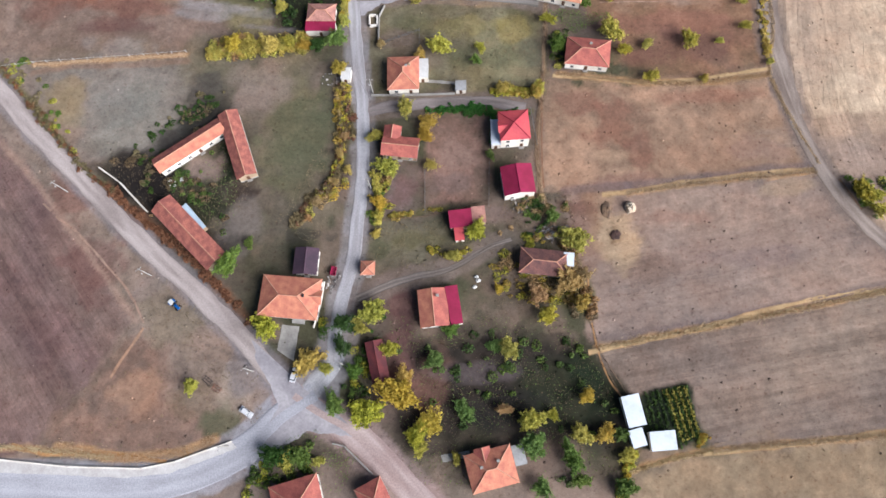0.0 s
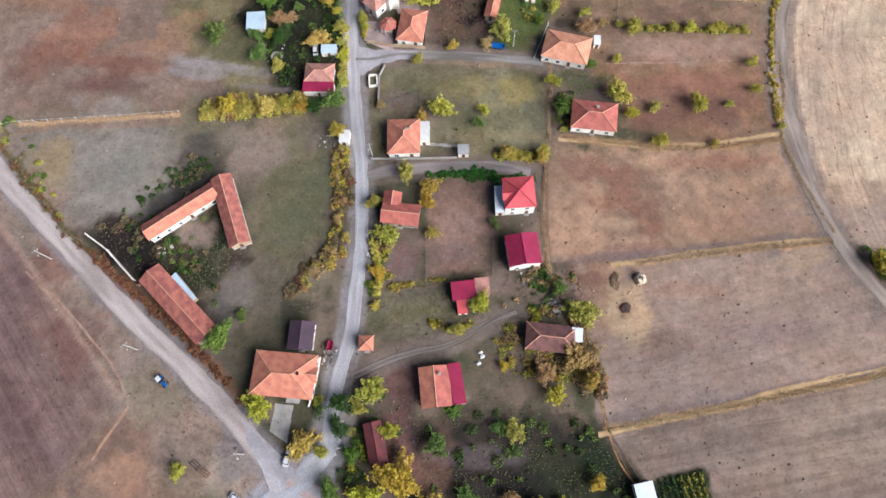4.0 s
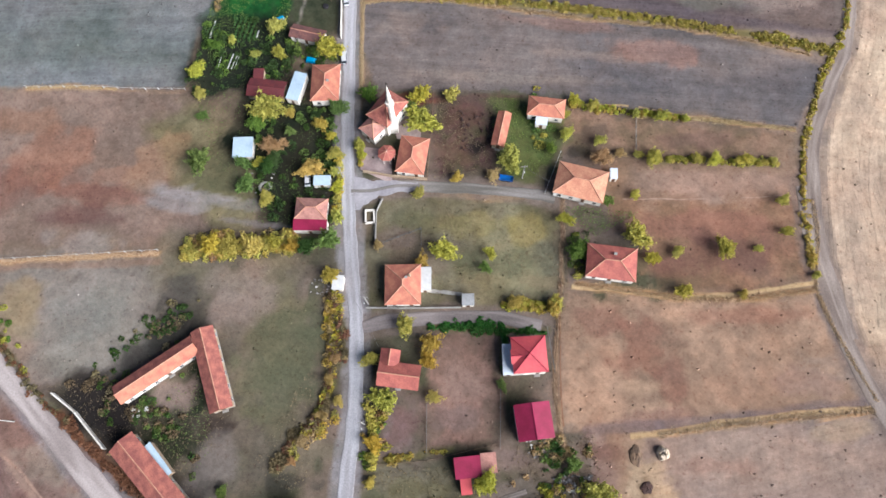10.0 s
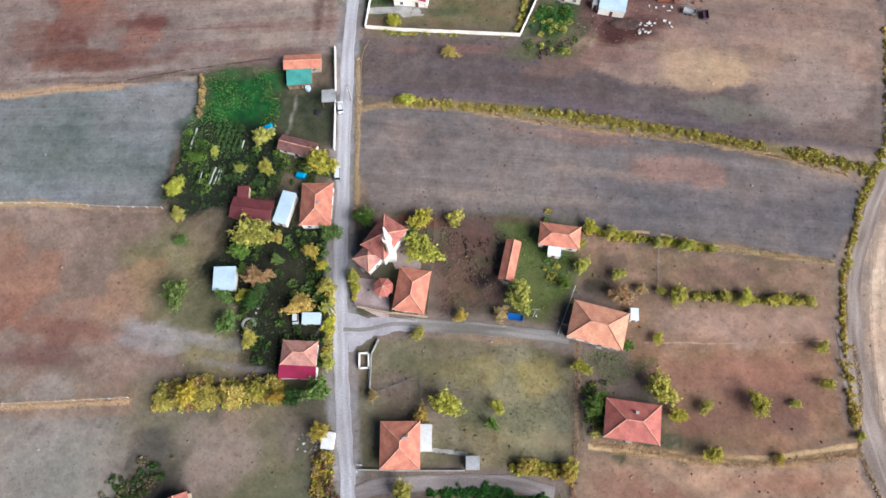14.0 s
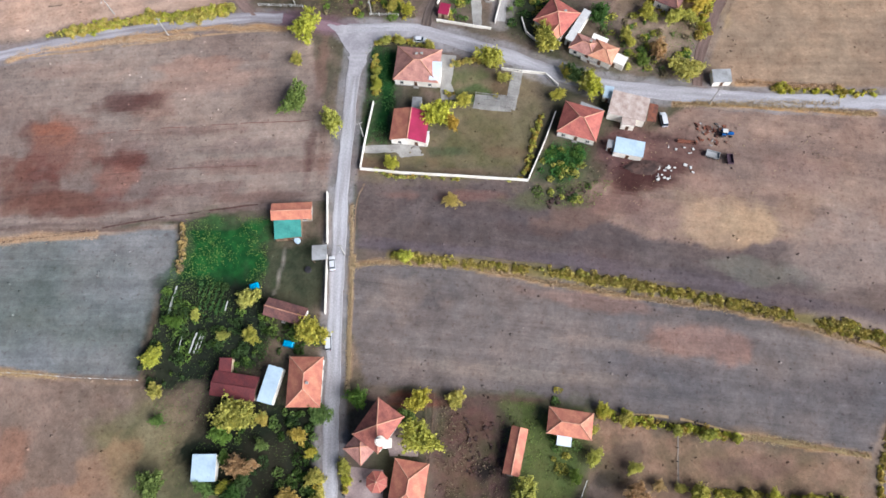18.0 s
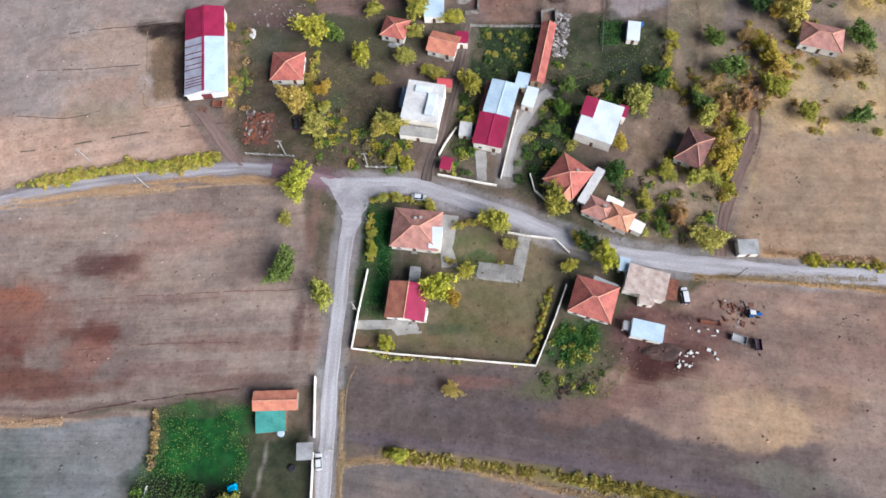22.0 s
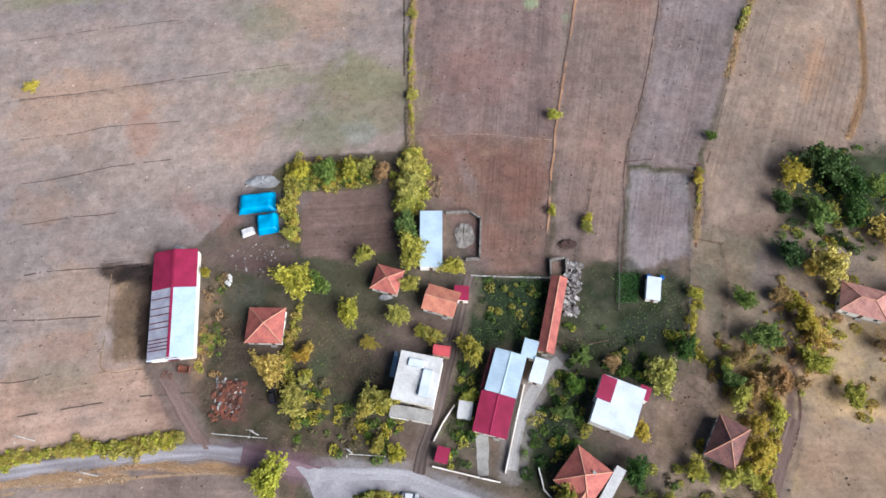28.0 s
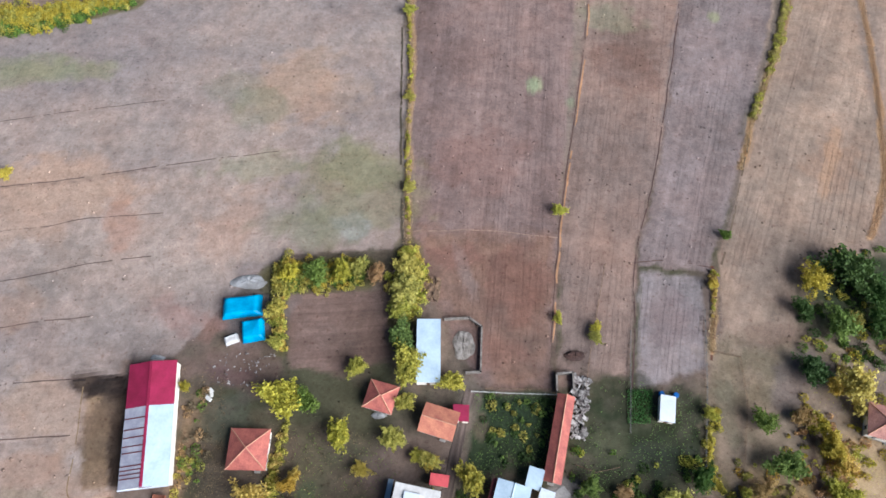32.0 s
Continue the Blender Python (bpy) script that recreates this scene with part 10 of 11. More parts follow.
weeds("weeds", [(-118.5, 80.9), (-97.5, 84.3), (-71.9, 97.4), (-64.7, 74.4), (-74.2, 46.1), (-102.9, 71.3)], 7000, 0.6, L_WEED, "weeds and low growth on open ground")
weeds("weeds", [(-92.8, 74.9), (-70.9, 85.8), (-68.2, 54.7), (-85.1, 69.2)], 1750, 0.5, L_GREEN, "weeds and low growth on open ground")
weeds("weeds", [(-29.5, 59.5), (-4.3, 61.0), (5.5, 52.2), (-27.4, 42.3)], 2800, 0.4, L_WEED, "weeds and low growth on open ground")
weeds("weeds", [(-80.3, 327.5), (-27.5, 324.3), (-20.3, 283.5), (-51.1, 284.6), (-76.6, 291.1)], 3500, 0.5, L_WEED, "weeds and low growth on open ground")
weeds("weeds", [(-55.4, 325.9), (-23.9, 322.4), (-18.7, 283.5), (-48.1, 286.4)], 1750, 0.5, L_GREEN, "weeds and low growth on open ground")
weeds("weeds", [(-7.1, 336.9), (17.4, 335.2), (17.0, 319.2), (-1.5, 311.1)], 2450, 0.4, L_GREEN, "weeds and low growth on open ground")
weeds("weeds", [(22.7, 341.5), (57.4, 339.9), (54.9, 310.3), (30.0, 307.9), (16.6, 294.8), (20.3, 313.4)], 4900, 0.6, L_GREEN, "weeds and low growth on open ground")
weeds("weeds", [(6.8, 294.6), (23.6, 311.6), (27.9, 295.1), (16.3, 282.6), (3.6, 282.3)], 2450, 0.6, L_GREEN, "weeds and low growth on open ground")
weeds("weeds", [(-13.2, 309.0), (-1.5, 313.0), (-2.7, 283.9), (-13.9, 283.6)], 1750, 0.6, L_GREEN, "weeds and low growth on open ground")
weeds("weeds", [(37.0, 286.5), (67.0, 287.1), (64.4, 264.0), (45.0, 266.7)], 3150, 0.7, L_GREEN, "weeds and low growth on open ground")
weeds("weeds", [(45.0, 310.1), (79.5, 324.1), (74.4, 283.9), (46.7, 288.4)], 4200, 0.6, L_WEED, "weeds and low growth on open ground")
weeds("weeds", [(86.6, 353.0), (130.2, 353.6), (119.0, 298.7), (80.3, 305.2)], 2450, 0.6, L_LIME, "weeds and low growth on open ground")
weeds("weeds", [(-29.6, 136.6), (25.5, 130.4), (24.0, 103.9), (-28.1, 103.5)], 4200, 0.25, L_WEED, "weeds and low growth on open ground")
weeds("weeds", [(-11.4, 168.6), (6.5, 168.6), (6.0, 143.1), (-11.1, 141.4)], 2100, 0.4, L_WEED, "weeds and low growth on open ground")
weeds("weeds", [(27.1, 132.8), (48.1, 130.5), (30.9, 120.6), (27.9, 121.3)], 2100, 0.4, L_GREEN, "weeds and low growth on open ground")
weeds("weeds", [(-87.7, 46.3), (-59.2, 26.1), (-55.8, 1.3), (-83.3, 7.3), (-96.6, 23.1)], 3500, 0.25, L_WEED, "weeds and low growth on open ground")
weeds("weeds", [(-41.7, 1.2), (-29.1, -4.7), (-34.7, -16.2), (-59.1, -16.2), (-60.0, -4.7)], 2450, 0.7, L_GREEN, "weeds and low growth on open ground")
weeds("weeds", [(16.3, 279.2), (24.0, 276.0), (30.0, 271.2), (6.8, 280.7)], 1050, 0.5, L_GREEN, "weeds and low growth on open ground")
weeds("weeds", [(19.6, 230.1), (38.1, 230.6), (32.0, 222.2), (15.2, 223.1)], 1750, 0.6, L_GREEN, "weeds and low growth on open ground")
weeds("weeds", [(-123.2, 283.0), (-76.6, 291.1), (-80.7, 285.7), (-121.0, 280.4)], 1750, 0.8, L_LIME, "weeds and low growth on open ground")
weeds("weeds", [(-84.4, 341.3), (-70.8, 341.9), (-64.4, 307.9), (-76.9, 307.4)], 2450, 0.4, L_WEED, "weeds and low growth on open ground")
weeds("weeds", [(-57.6, 60.8), (-39.5, 94.8), (-36.8, 72.2), (-44.4, 52.7)], 2450, 0.5, L_WEED, "weeds and low growth on open ground")
greenhouse_rows("vegetables", [(47.6, 10.9), (59.5, 13.1), (61.9, -0.2), (56.4, -3.9), (55.4, 1.5), (48.3, 0.8)], -77.2, 14, L_DARK, "dark green vegetable rows in a plot")
greenhouse_rows("vegetables", [(52.5, 11.6), (59.5, 12.8), (61.7, 0.1), (56.5, -2.4), (55.4, 1.8)], -77.2, 6, L_LIME, "pale green vegetable rows in a plot")
weeds("vegetables", [(36.2, 338.5), (42.9, 338.8), (41.3, 329.9), (35.5, 329.7)], 2500, 0.6, L_BRIGHT, "green vegetable rows in the village", category='vegetables', gaps=0.2)
low_wall("garden_wall", [(-31.5, 255.3), (-33.3, 243.0), (-34.3, 233.5), (-22.3, 232.3), (-7.7, 231.5), (13.9, 230.2), (19.2, 243.0), (22.4, 252.0)], 1.3, 0.2, PLASTER, "white plastered garden wall")
low_wall("garden_wall", [(-13.2, 284.5), (-1.1, 282.2), (3.6, 281.4)], 1.0, 0.2, PLASTER, "white front garden wall")
low_wall("garden_wall", [(4.9, 283.7), (7.7, 296.5), (9.8, 305.7)], 1.1, 0.2, PLASTER, "pale garden wall along the driveway")
low_wall("garden_wall", [(-13.2, 290.7), (-11.1, 295.2), (-8.3, 299.8)], 1.1, 0.2, PLASTER, "white garden wall beside the lane")
low_wall("garden_wall", [(6.8, 267.0), (12.2, 266.2), (19.8, 265.3), (23.5, 261.4)], 1.1, 0.2, PLASTER, "white wall along the road bend")
low_wall("garden_wall", [(13.2, 285.1), (14.4, 280.0), (17.8, 276.7), (22.4, 273.5)], 1.0, 0.2, PLASTER, "white front wall of the house")
low_wall("yard_wall", [(-32.1, 143.8), (-23.6, 142.2), (-13.3, 141.1)], 1.2, 0.25, PLASTER_TAN, "plastered yard wall of the mosque")
low_wall("yard_wall", [(-27.7, 121.0), (-27.8, 131.0), (-26.1, 135.0)], 0.9, 0.2, CONCRETE, "pale garden wall in the village")
low_wall("yard_wall", [(-43.2, 225.9), (-42.1, 210.8)], 1.4, 0.2, PLASTER, "pale roadside wall in the village")
low_wall("yard_wall", [(-41.9, 207.1), (-41.3, 190.9)], 1.4, 0.2, PLASTER, "pale roadside wall in the village")
low_wall("pen_wall", [(-12.4, 355.9), (-5.8, 356.5), (-2.3, 354.2), (-2.4, 341.5), (-6.2, 341.1)], 1.3, 0.35, STONE, "rough stone wall of an animal pen")
low_wall("pen_wall", [(17.6, 337.2), (17.6, 341.7), (21.9, 342.2), (22.0, 338.0)], 1.6, 0.35, STONE, "rough stone wall of a roofless pen")
low_wall("pen_wall", [(-30.7, 127.4), (-30.9, 131.3), (-28.5, 131.3), (-28.3, 127.5), (-30.7, 127.4)], 1.0, 0.3, PLASTER, "square white basin walls")
low_wall("yard_wall", [(-29.5, 102.4), (-20.8, 102.2), (-3.4, 102.4)], 0.9, 0.2, CONCRETE, "pale garden wall in the village")
low_wall("yard_wall", [(-43.8, 29.2), (-42.2, 35.8), (-41.4, 42.4)], 1.0, 0.2, PLASTER, "white yard wall in the village")
low_wall("yard_wall", [(-112.8, 78.9), (-105.9, 74.1), (-96.5, 64.8)], 1.6, 0.25, PLASTER, "white yard wall of the farm")
low_wall("yard_wall", [(-36.9, -2.5), (-33.7, -3.2), (-25.8, -10.4)], 1.0, 0.2, CONCRETE, "front garden wall in the village")
fence([(22.2, 71.3), (23.0, 89.8), (25.5, 109.2)], "wooden fence between garden and field", mat=WOOD)
fence([(6.6, 65.3), (7.0, 78.9), (7.7, 93.9)], "wire fence between gardens", mat=WIRE)
fence([(-12.4, 63.7), (-12.5, 79.2)], "wire fence between gardens", mat=WIRE)
fence([(-27.9, 60.9), (-12.4, 62.1), (6.6, 66.5)], "wooden garden fence in the village", mat=WOOD)
fence([(26.5, 109.6), (26.2, 121.3), (26.1, 127.3)], "wooden fence between garden and orchard", mat=WOOD)
fence([(24.6, 109.5), (23.0, 98.3), (21.6, 84.9)], "wooden fence between garden and field", mat=WOOD)
fence([(20.1, 96.9), (21.6, 84.7)], "wire garden fence in the village", mat=WIRE)
fence([(49.7, 161.2), (48.7, 148.0)], "wire fence across the orchard", mat=WIRE)
fence([(-11.5, 170.4), (-12.1, 156.4), (-13.1, 141.4)], "wooden garden fence in the village", mat=WOOD)
fence([(21.2, 136.7), (26.5, 149.7)], "white garden fence in the village", mat=FRAME)
fence([(-152.0, 115.3), (-140.9, 116.7), (-118.4, 117.9), (-90.5, 119.5)], "pale post fence along the meadow", mat=FRAME, rails=1, step=4.0)
fence([(-140.3, 173.9), (-120.0, 173.9), (-106.3, 172.9), (-89.4, 172.5)], "pale post fence along the meadow", mat=FRAME, rails=1, step=4.0)
fence([(-69.9, 290.4), (-55.8, 289.8)], "pale yard fence in the village", mat=FRAME)
fence([(-34.3, 286.7), (-25.3, 286.5)], "pale yard fence in the village", mat=FRAME)
fence([(-0.9, 337.3), (9.5, 337.4), (16.2, 337.7)], "wooden garden fence in the village", mat=WOOD)
fence([(25.1, 338.1), (27.8, 352.1), (32.6, 374.3)], "wooden fence beside the strip field", mat=WOOD)
fence([(34.6, 32.0), (36.4, 22.5), (43.3, 10.1)], "wooden garden fence in the village", mat=WOOD)
fence([(59.3, 361.5), (57.1, 339.9), (54.0, 319.8)], "wire fence along the plot", mat=WIRE)
fence([(38.3, 354.6), (36.7, 335.5), (36.0, 327.4)], "wire fence along the plot", mat=WIRE)
pole(-93.0, 44.9, 40)
pole(-60.5, 17.0, 40)
pole(-122.4, 71.6, 40)
pole(-65.7, -3.2, 0)
pole(-115.8, 287.1, 0)
pole(-97.3, 279.2, 0)
pole(-34.1, 244.2, 20)
pole(-37.2, 207.7, 0)
pole(-38.0, 141.7, 0)
pole(-28.7, 71.2, 10)
pole(-34.6, 18.4, 0)
pole(-33.8, 287.0, 0)
pole(14.8, 141.5, 0)
pole(67.9, 255.5, 0)
pole(-58.3, 290.6, 0)
pole(-29.1, 103.5, 0)
cable((-38.0, 141.7, 8.0), (-43.4, 133.3, 3.4))
cable((14.8, 141.5, 8.0), (25.1, 137.5, 3.4))
cable((-31.7, 102.8, 8.0), (-25.4, 91.1, 3.4))
cable((-34.6, 18.4, 8.0), (-29.1, 45.7, 8.0))
car(-61.3, 5.8, -33.5, "white saloon car parked on the waste ground")
car(-48.7, 15.8, 76.2, "white car parked by the junction")
car(-39.9, 183.3, 95.5, "white van parked beside the wall", van=True)
car(-40.4, 204.9, 97.8, "white car parked on the verge")
car(-48.6, 141.0, 94.5, "white car beside the shed")
car(-18.4, 277.3, -5.0, "silver-white car parked under the trees")
car(-56.0, 300.5, 101.9, "dark car parked in the yard", BLACK)
car(53.9, 249.9, 95.1, "white delivery van by the rusty lean-to", van=True)
tractor(-84.7, 36.1, -40.6, TRACTOR, "blue tractor with a pale canopy on bare ground")
tractor(71.3, 245.3, -4.3, TRACTOR, "blue tractor in the farmyard")
implement(-73.0, 14.4, -37.6, BLACK, "black harrow standing on the waste ground")
implement(-70.2, 12.2, -31.4, RUST, "rusty red cultivator standing on the waste ground")
trailer(66.7, 238.5, -19.0, 3.8, 2.0, GREY_SHEET, "grey farm trailer in the yard")
trailer(71.4, 237.1, -89.8, 3.0, 1.7, PLUM, "dark farm trailer in the yard")
trailer(-80.5, 306.7, -1.8, 3.0, 1.8, RUST, "small red trailer beside the shed")
implement(-84.8, 305.0, -18.4, RUST, "red implement beside the shed")
lumpy("hay_stack", 48.1, 64.2, 1.7, 1.8, 2.2, HAYM, "pale hay stack at the field edge", "hay", seed=1)
lumpy("manure_mound", 43.3, 55.9, 1.6, 1.6, 0.5, DUNG, "ring-shaped dark heap in a dug hollow", "heap", seed=2)
lumpy("brush_mound", 41.3, 63.6, 1.6, 2.6, 0.7, WOOD, "heap of dry brush", "heap", seed=3)
lumpy("brush_mound", -16.9, 365.0, 2.6, 3.4, 1.2, WOOD, "heap of brown brushwood", "heap", seed=4)
rubble("brushwood", -16.9, 365.0, 5, 6.5, 0, 90, WOOD, "loose brown branches on the brush heap", 1.3, flat=0.9)
lumpy("manure_mound", 23.0, 347.2, 2.8, 1.4, 0.8, DUNG, "dark manure heap in the village", "heap", seed=5)
lumpy("manure_mound", 46.9, 234.8, 5.5, 2.2, 0.6, DUNG, "wide dark manure heap", "heap", seed=6)
lumpy("earth_mound", -7.2, 348.8, 3.0, 4.0, 0.7, STONE, "heap of grey earth in the pen", "heap", seed=7)
lumpy("plastic_sheet", -68.6, 365.1, 5.0, 2.2, 0.8, GREY_SHEET, "crumpled grey plastic sheeting", "sheet", seed=8)
lumpy("white_sack", 3.1, 42.6, 0.8, 0.6, 0.7, FRAME, "white sack lying in the garden", "sack", seed=9)
lumpy("white_sack", 2.1, 40.7, 0.7, 0.5, 0.6, FRAME, "white sack lying in the garden", "sack", seed=10)
lumpy("white_sack", 2.6, 43.7, 0.7, 0.5, 0.6, FRAME, "white sack lying in the garden", "sack", seed=11)
lumpy("plastic_sheet", -89.5, 341.9, 2.0, 1.0, 0.6, GREY_SHEET, "bundle of grey sheeting at the shed", "sheet", seed=12)
# white boxes stand in for the pale shapes of the cow yard
rubble("scrap_pile", 57.2, 237.5, 13, 9, 0, 10, FRAME, "white boxes and scrap scattered in the yard", 1.0)
rubble("scrap_pile", -67.6, 299.0, 8, 10, 0, 130, RUST, "pile of rusty scrap and boards", 1.1)
rubble("scrap_pile", -68.2, 300.5, 7, 9, 0, 60, RUBBLE, "pile of boards and scrap", 0.9)
rubble("scrap_pile", 23.4, 333.6, 4.5, 16, -8, 120, RUBBLE, "patched sheets and boards beside the barn", 1.6)
rubble("scrap_pile", 26.3, 56.8, 7, 4, 0, 50, RUBBLE, "pile of rubble and boards", 0.9)
rubble("scrap_pile", -89.1, 73.9, 5, 3, 0, 9, FRAME, "white boards by the stable gap", 1.0)
rubble("scrap_pile", -65.8, 339.8, 16, 9, 0, 70, RUBBLE, "litter and stones on the bare yard", 0.5)
rubble("scrap_pile", -38.9, 42.4, 4, 5, 0, 20, RUBBLE, "stones and scrap by the road", 0.9)
rubble("scrap_pile", -42.8, 108.8, 6, 5, 0, 30, RUBBLE, "litter by the hedge", 0.6)
rubble("scrap_pile", -33.9, 271.3, 2, 6, 0, 8, RUBBLE, "stones", 0.6)
rubble("scrap_pile", 67.8, 245.1, 7, 8, 0, 18, RUBBLE, "farm scrap on the ground", 0.7)
rubble("scrap_pile", -73.5, 332.6, 3, 2.5, 0, 10, FRAME, "white boards in the village", 1.4)
rubble("scrap_pile", -62.6, 139.7, 8, 12, 0, 16, RUBBLE, "garden scrap in the village", 0.8)
rubble("scrap_pile", -57.2, 43.4, 4, 3, 0, 10, RUBBLE, "garden scrap in the village", 0.8)
rubble("scrap_pile", 15.8, 66.0, 5, 6, 0, 40, RUBBLE, "rubble beside the red house", 0.8)
rubble("scrap_pile", 1.5, 157.2, 10, 14, 0, 60, DUNG, "dark clods in the garden", 0.9)
well_ring(-61.0, 138.8, 1.9, "round grey concrete well ring in the garden")
sheet_cover("tarpaulin", -50.5, 182.6, 3.2, 1.8, 1.1, -12, BLUE_TARP, "small blue tarpaulin over garden goods")
sheet_cover("tarpaulin", -61.4, 198.3, 2.6, 1.8, 1.0, 20, BLUE_TARP, "small blue tarpaulin in the orchard")
barrel(-50.6, 211.5, 0.8, 1.3, BLUE_SHEET, "pale blue water tank beside the teal shed", "water_tank")
barrel(-52.4, 212.4, 0.6, 1.0, FRAME, "white drum beside the teal shed")
barrel(-47.0, 203.2, 0.9, 0.5, BLACK, "low black tub on the grass", "tub")
trailer(10.1, 141.1, -10, 4.0, 1.6, TRACTOR, "small blue trailer beside the lane")
barrel(44.9, 337.6, 0.7, 1.0, TRACTOR, "blue drum behind the white hut")
barrel(48.6, 337.4, 0.7, 1.0, TRACTOR, "blue drum behind the white hut")
trough(-24.6, 310.2, 7.0, 1.3, 81, BLUE_SHEET, "long pale blue trough beside the flat-roofed house")
trailer(-38.8, 45.6, 80, 2.6, 1.5, CRIMSON, "small red trailer beside the street")
lumpy("plastic_sheet", -28.6, 329.2, 1.9, 0.9, 0.7, GREY_SHEET, "grey sheet over a small stack", "sheet", seed=21)
fence([(60.2, 349.7), (66.9, 348.5), (67.0, 336.6), (63.4, 319.5)], "weathered wooden fence along the paddock", mat=WOOD)
fence([(21.7, 318.9), (26.7, 317.3), (32.5, 318.7)], "weathered wooden garden fence", mat=WOOD)
fence([(-4.7, 336.3), (5.1, 336.2), (17.5, 336.3)], "pale post fence beside the garden", mat=FRAME)
fence([(-13.6, 167.3), (-13.2, 154.1), (-13.2, 142.2)], "wooden fence between the gardens", mat=WOOD)
fence([(-28.5, 129.3), (-27.8, 120.6), (-14.7, 125.7), (-14.6, 120.7)], "wire fence round the little plot", mat=WIRE)
fence([(36.0, 21.0), (39.1, 14.9), (41.7, 9.7)], "wooden fence at the garden edge", mat=WOOD)
trough(59.8, 242.7, 5.0, 1.0, -8, RUST, "rusty feeding trough in the farmyard")
rubble("scrap_pile", 67.1, 245.5, 9, 7, 0, 34, RUST, "rusty scrap about the farmyard", 0.9)
# more white stand-in boxes, closer together
rubble("scrap_pile", 52.3, 233.3, 5, 5, 0, 22, FRAME, "small white boxes on the dark yard", 0.7)
rubble("scrap_pile", 22.5, 55.9, 6, 3, -20, 26, RUBBLE, "boards and rubble behind the brown house", 0.9)
rubble("scrap_pile", 25.1, 225.9, 14, 2.2, 28, 40, DUNG, "dark clods along the field edge", 0.9)
plate("yard", [(7.5, 253.9), (10.5, 253.0), (13.7, 267.5), (10.2, 268.4)], 0.05, CONCRETE, "paved path beneath the pergola")
plate("yard", [(-2.0, 253.7), (9.5, 252.5), (10.1, 257.6), (-1.1, 258.4)], 0.055, CONCRETE, "paved path beneath the pergola")
pergola(10.3, 260.1, 13.6, 2.3, 76.9, "greyed wooden garden pergola over a paved path")
pergola(4.0, 255.1, 10.5, 3.7, -7.2, "greyed wooden garden pergola over a paved path")
thicket([(-85.4, 198.9), (-58.3, 197.8), (-56.4, 175.9), (-67.9, 174.1), (-83.9, 168.7), (-89.9, 176.0)], 95, 1.4, (L_GREEN, L_DARK, L_DARK,), "tangled shrubs and weeds in a garden", size=1.3)
thicket([(-67.2, 167.8), (-40.8, 166.0), (-38.9, 136.5), (-40.4, 124.0), (-52.0, 125.5), (-61.2, 125.5), (-64.7, 144.6), (-73.1, 147.9), (-78.3, 151.3)], 120, 1.5, (L_GREEN, L_DARK, L_DARK,), "tangled shrubs and weeds in a garden", size=1.3)
thicket([(-57.6, 190.0), (-42.2, 189.0), (-41.7, 181.1), (-56.6, 178.7)], 20, 1.3, (L_GREEN, L_DARK, L_DARK,), "tangled shrubs and weeds in a garden", size=1.3)
thicket([(22.2, 324.2), (55.9, 321.8), (54.7, 308.4), (41.5, 307.2), (30.2, 311.7), (16.8, 307.7), (19.5, 315.3)], 66, 1.2, (L_GREEN, L_DARK, L_LIME,), "tangled shrubs and weeds in a garden", size=1.3)
thicket([(10.9, 294.7), (19.4, 310.6), (28.4, 307.9), (26.3, 295.0), (16.3, 282.6), (6.8, 282.4)], 60, 1.2, (L_GREEN, L_DARK, L_LIME,), "tangled shrubs and weeds in a garden", size=1.3)
thicket([(37.0, 286.5), (66.9, 286.3), (64.4, 264.0), (45.0, 265.9), (34.9, 276.2)], 62, 1.2, (L_GREEN, L_WEED, L_LIME,), "tangled shrubs and weeds in a garden", size=1.3)
thicket([(-52.6, 306.4), (-23.8, 303.2), (-18.8, 284.4), (-48.0, 286.0)], 80, 1.2, (L_LIME, L_GREEN, L_WEED,), "tangled shrubs and weeds in a garden", size=1.3)
thicket([(62.6, 321.9), (79.2, 322.2), (76.0, 296.1), (67.2, 275.3), (65.4, 301.2), (53.2, 310.2)], 55, 1.2, (L_OCHRE, L_LIME, L_GOLD,), "tangled shrubs and weeds in a garden", size=1.3)
thicket([(84.6, 350.9), (98.9, 353.2), (91.6, 305.4), (80.1, 303.3)], 24, 1.1, (L_OCHRE, L_LIME, L_GOLD,), "tangled shrubs and weeds in a garden", size=1.3)
thicket([(94.8, 326.3), (125.1, 328.8), (119.0, 298.7), (94.0, 300.0)], 20, 0.9, (L_OCHRE, L_LIME, L_GOLD,), "tangled shrubs and weeds in a garden", size=1.3)
thicket([(97.3, 366.4), (132.8, 366.8), (127.6, 340.9), (111.0, 342.8), (95.1, 351.0)], 60, 1.8, (L_GREEN, L_DARK, L_LIME,), "tangled shrubs and weeds in a garden", size=1.3)
thicket([(-14.9, 310.9), (-1.5, 313.0), (-2.8, 284.7), (-10.8, 284.6), (-9.4, 294.3)], 40, 1.1, (L_GREEN, L_DARK, L_LIME,), "tangled shrubs and weeds in a garden", size=1.3)
thicket([(-3.6, 337.0), (16.5, 335.2), (16.2, 319.1), (1.8, 316.9)], 40, 0.8, (L_GREEN, L_DARK, L_LIME,), "tangled shrubs and weeds in a garden", size=1.3)
thicket([(-20.5, 25.9), (11.5, 28.9), (33.5, 25.6), (41.5, 7.1), (39.9, -14.5), (14.8, -14.6), (10.7, -1.7), (-16.8, -3.2)], 46, 1.2, (L_GREEN, L_DARK, L_GREEN,), "tangled shrubs and weeds in a garden", size=1.3)
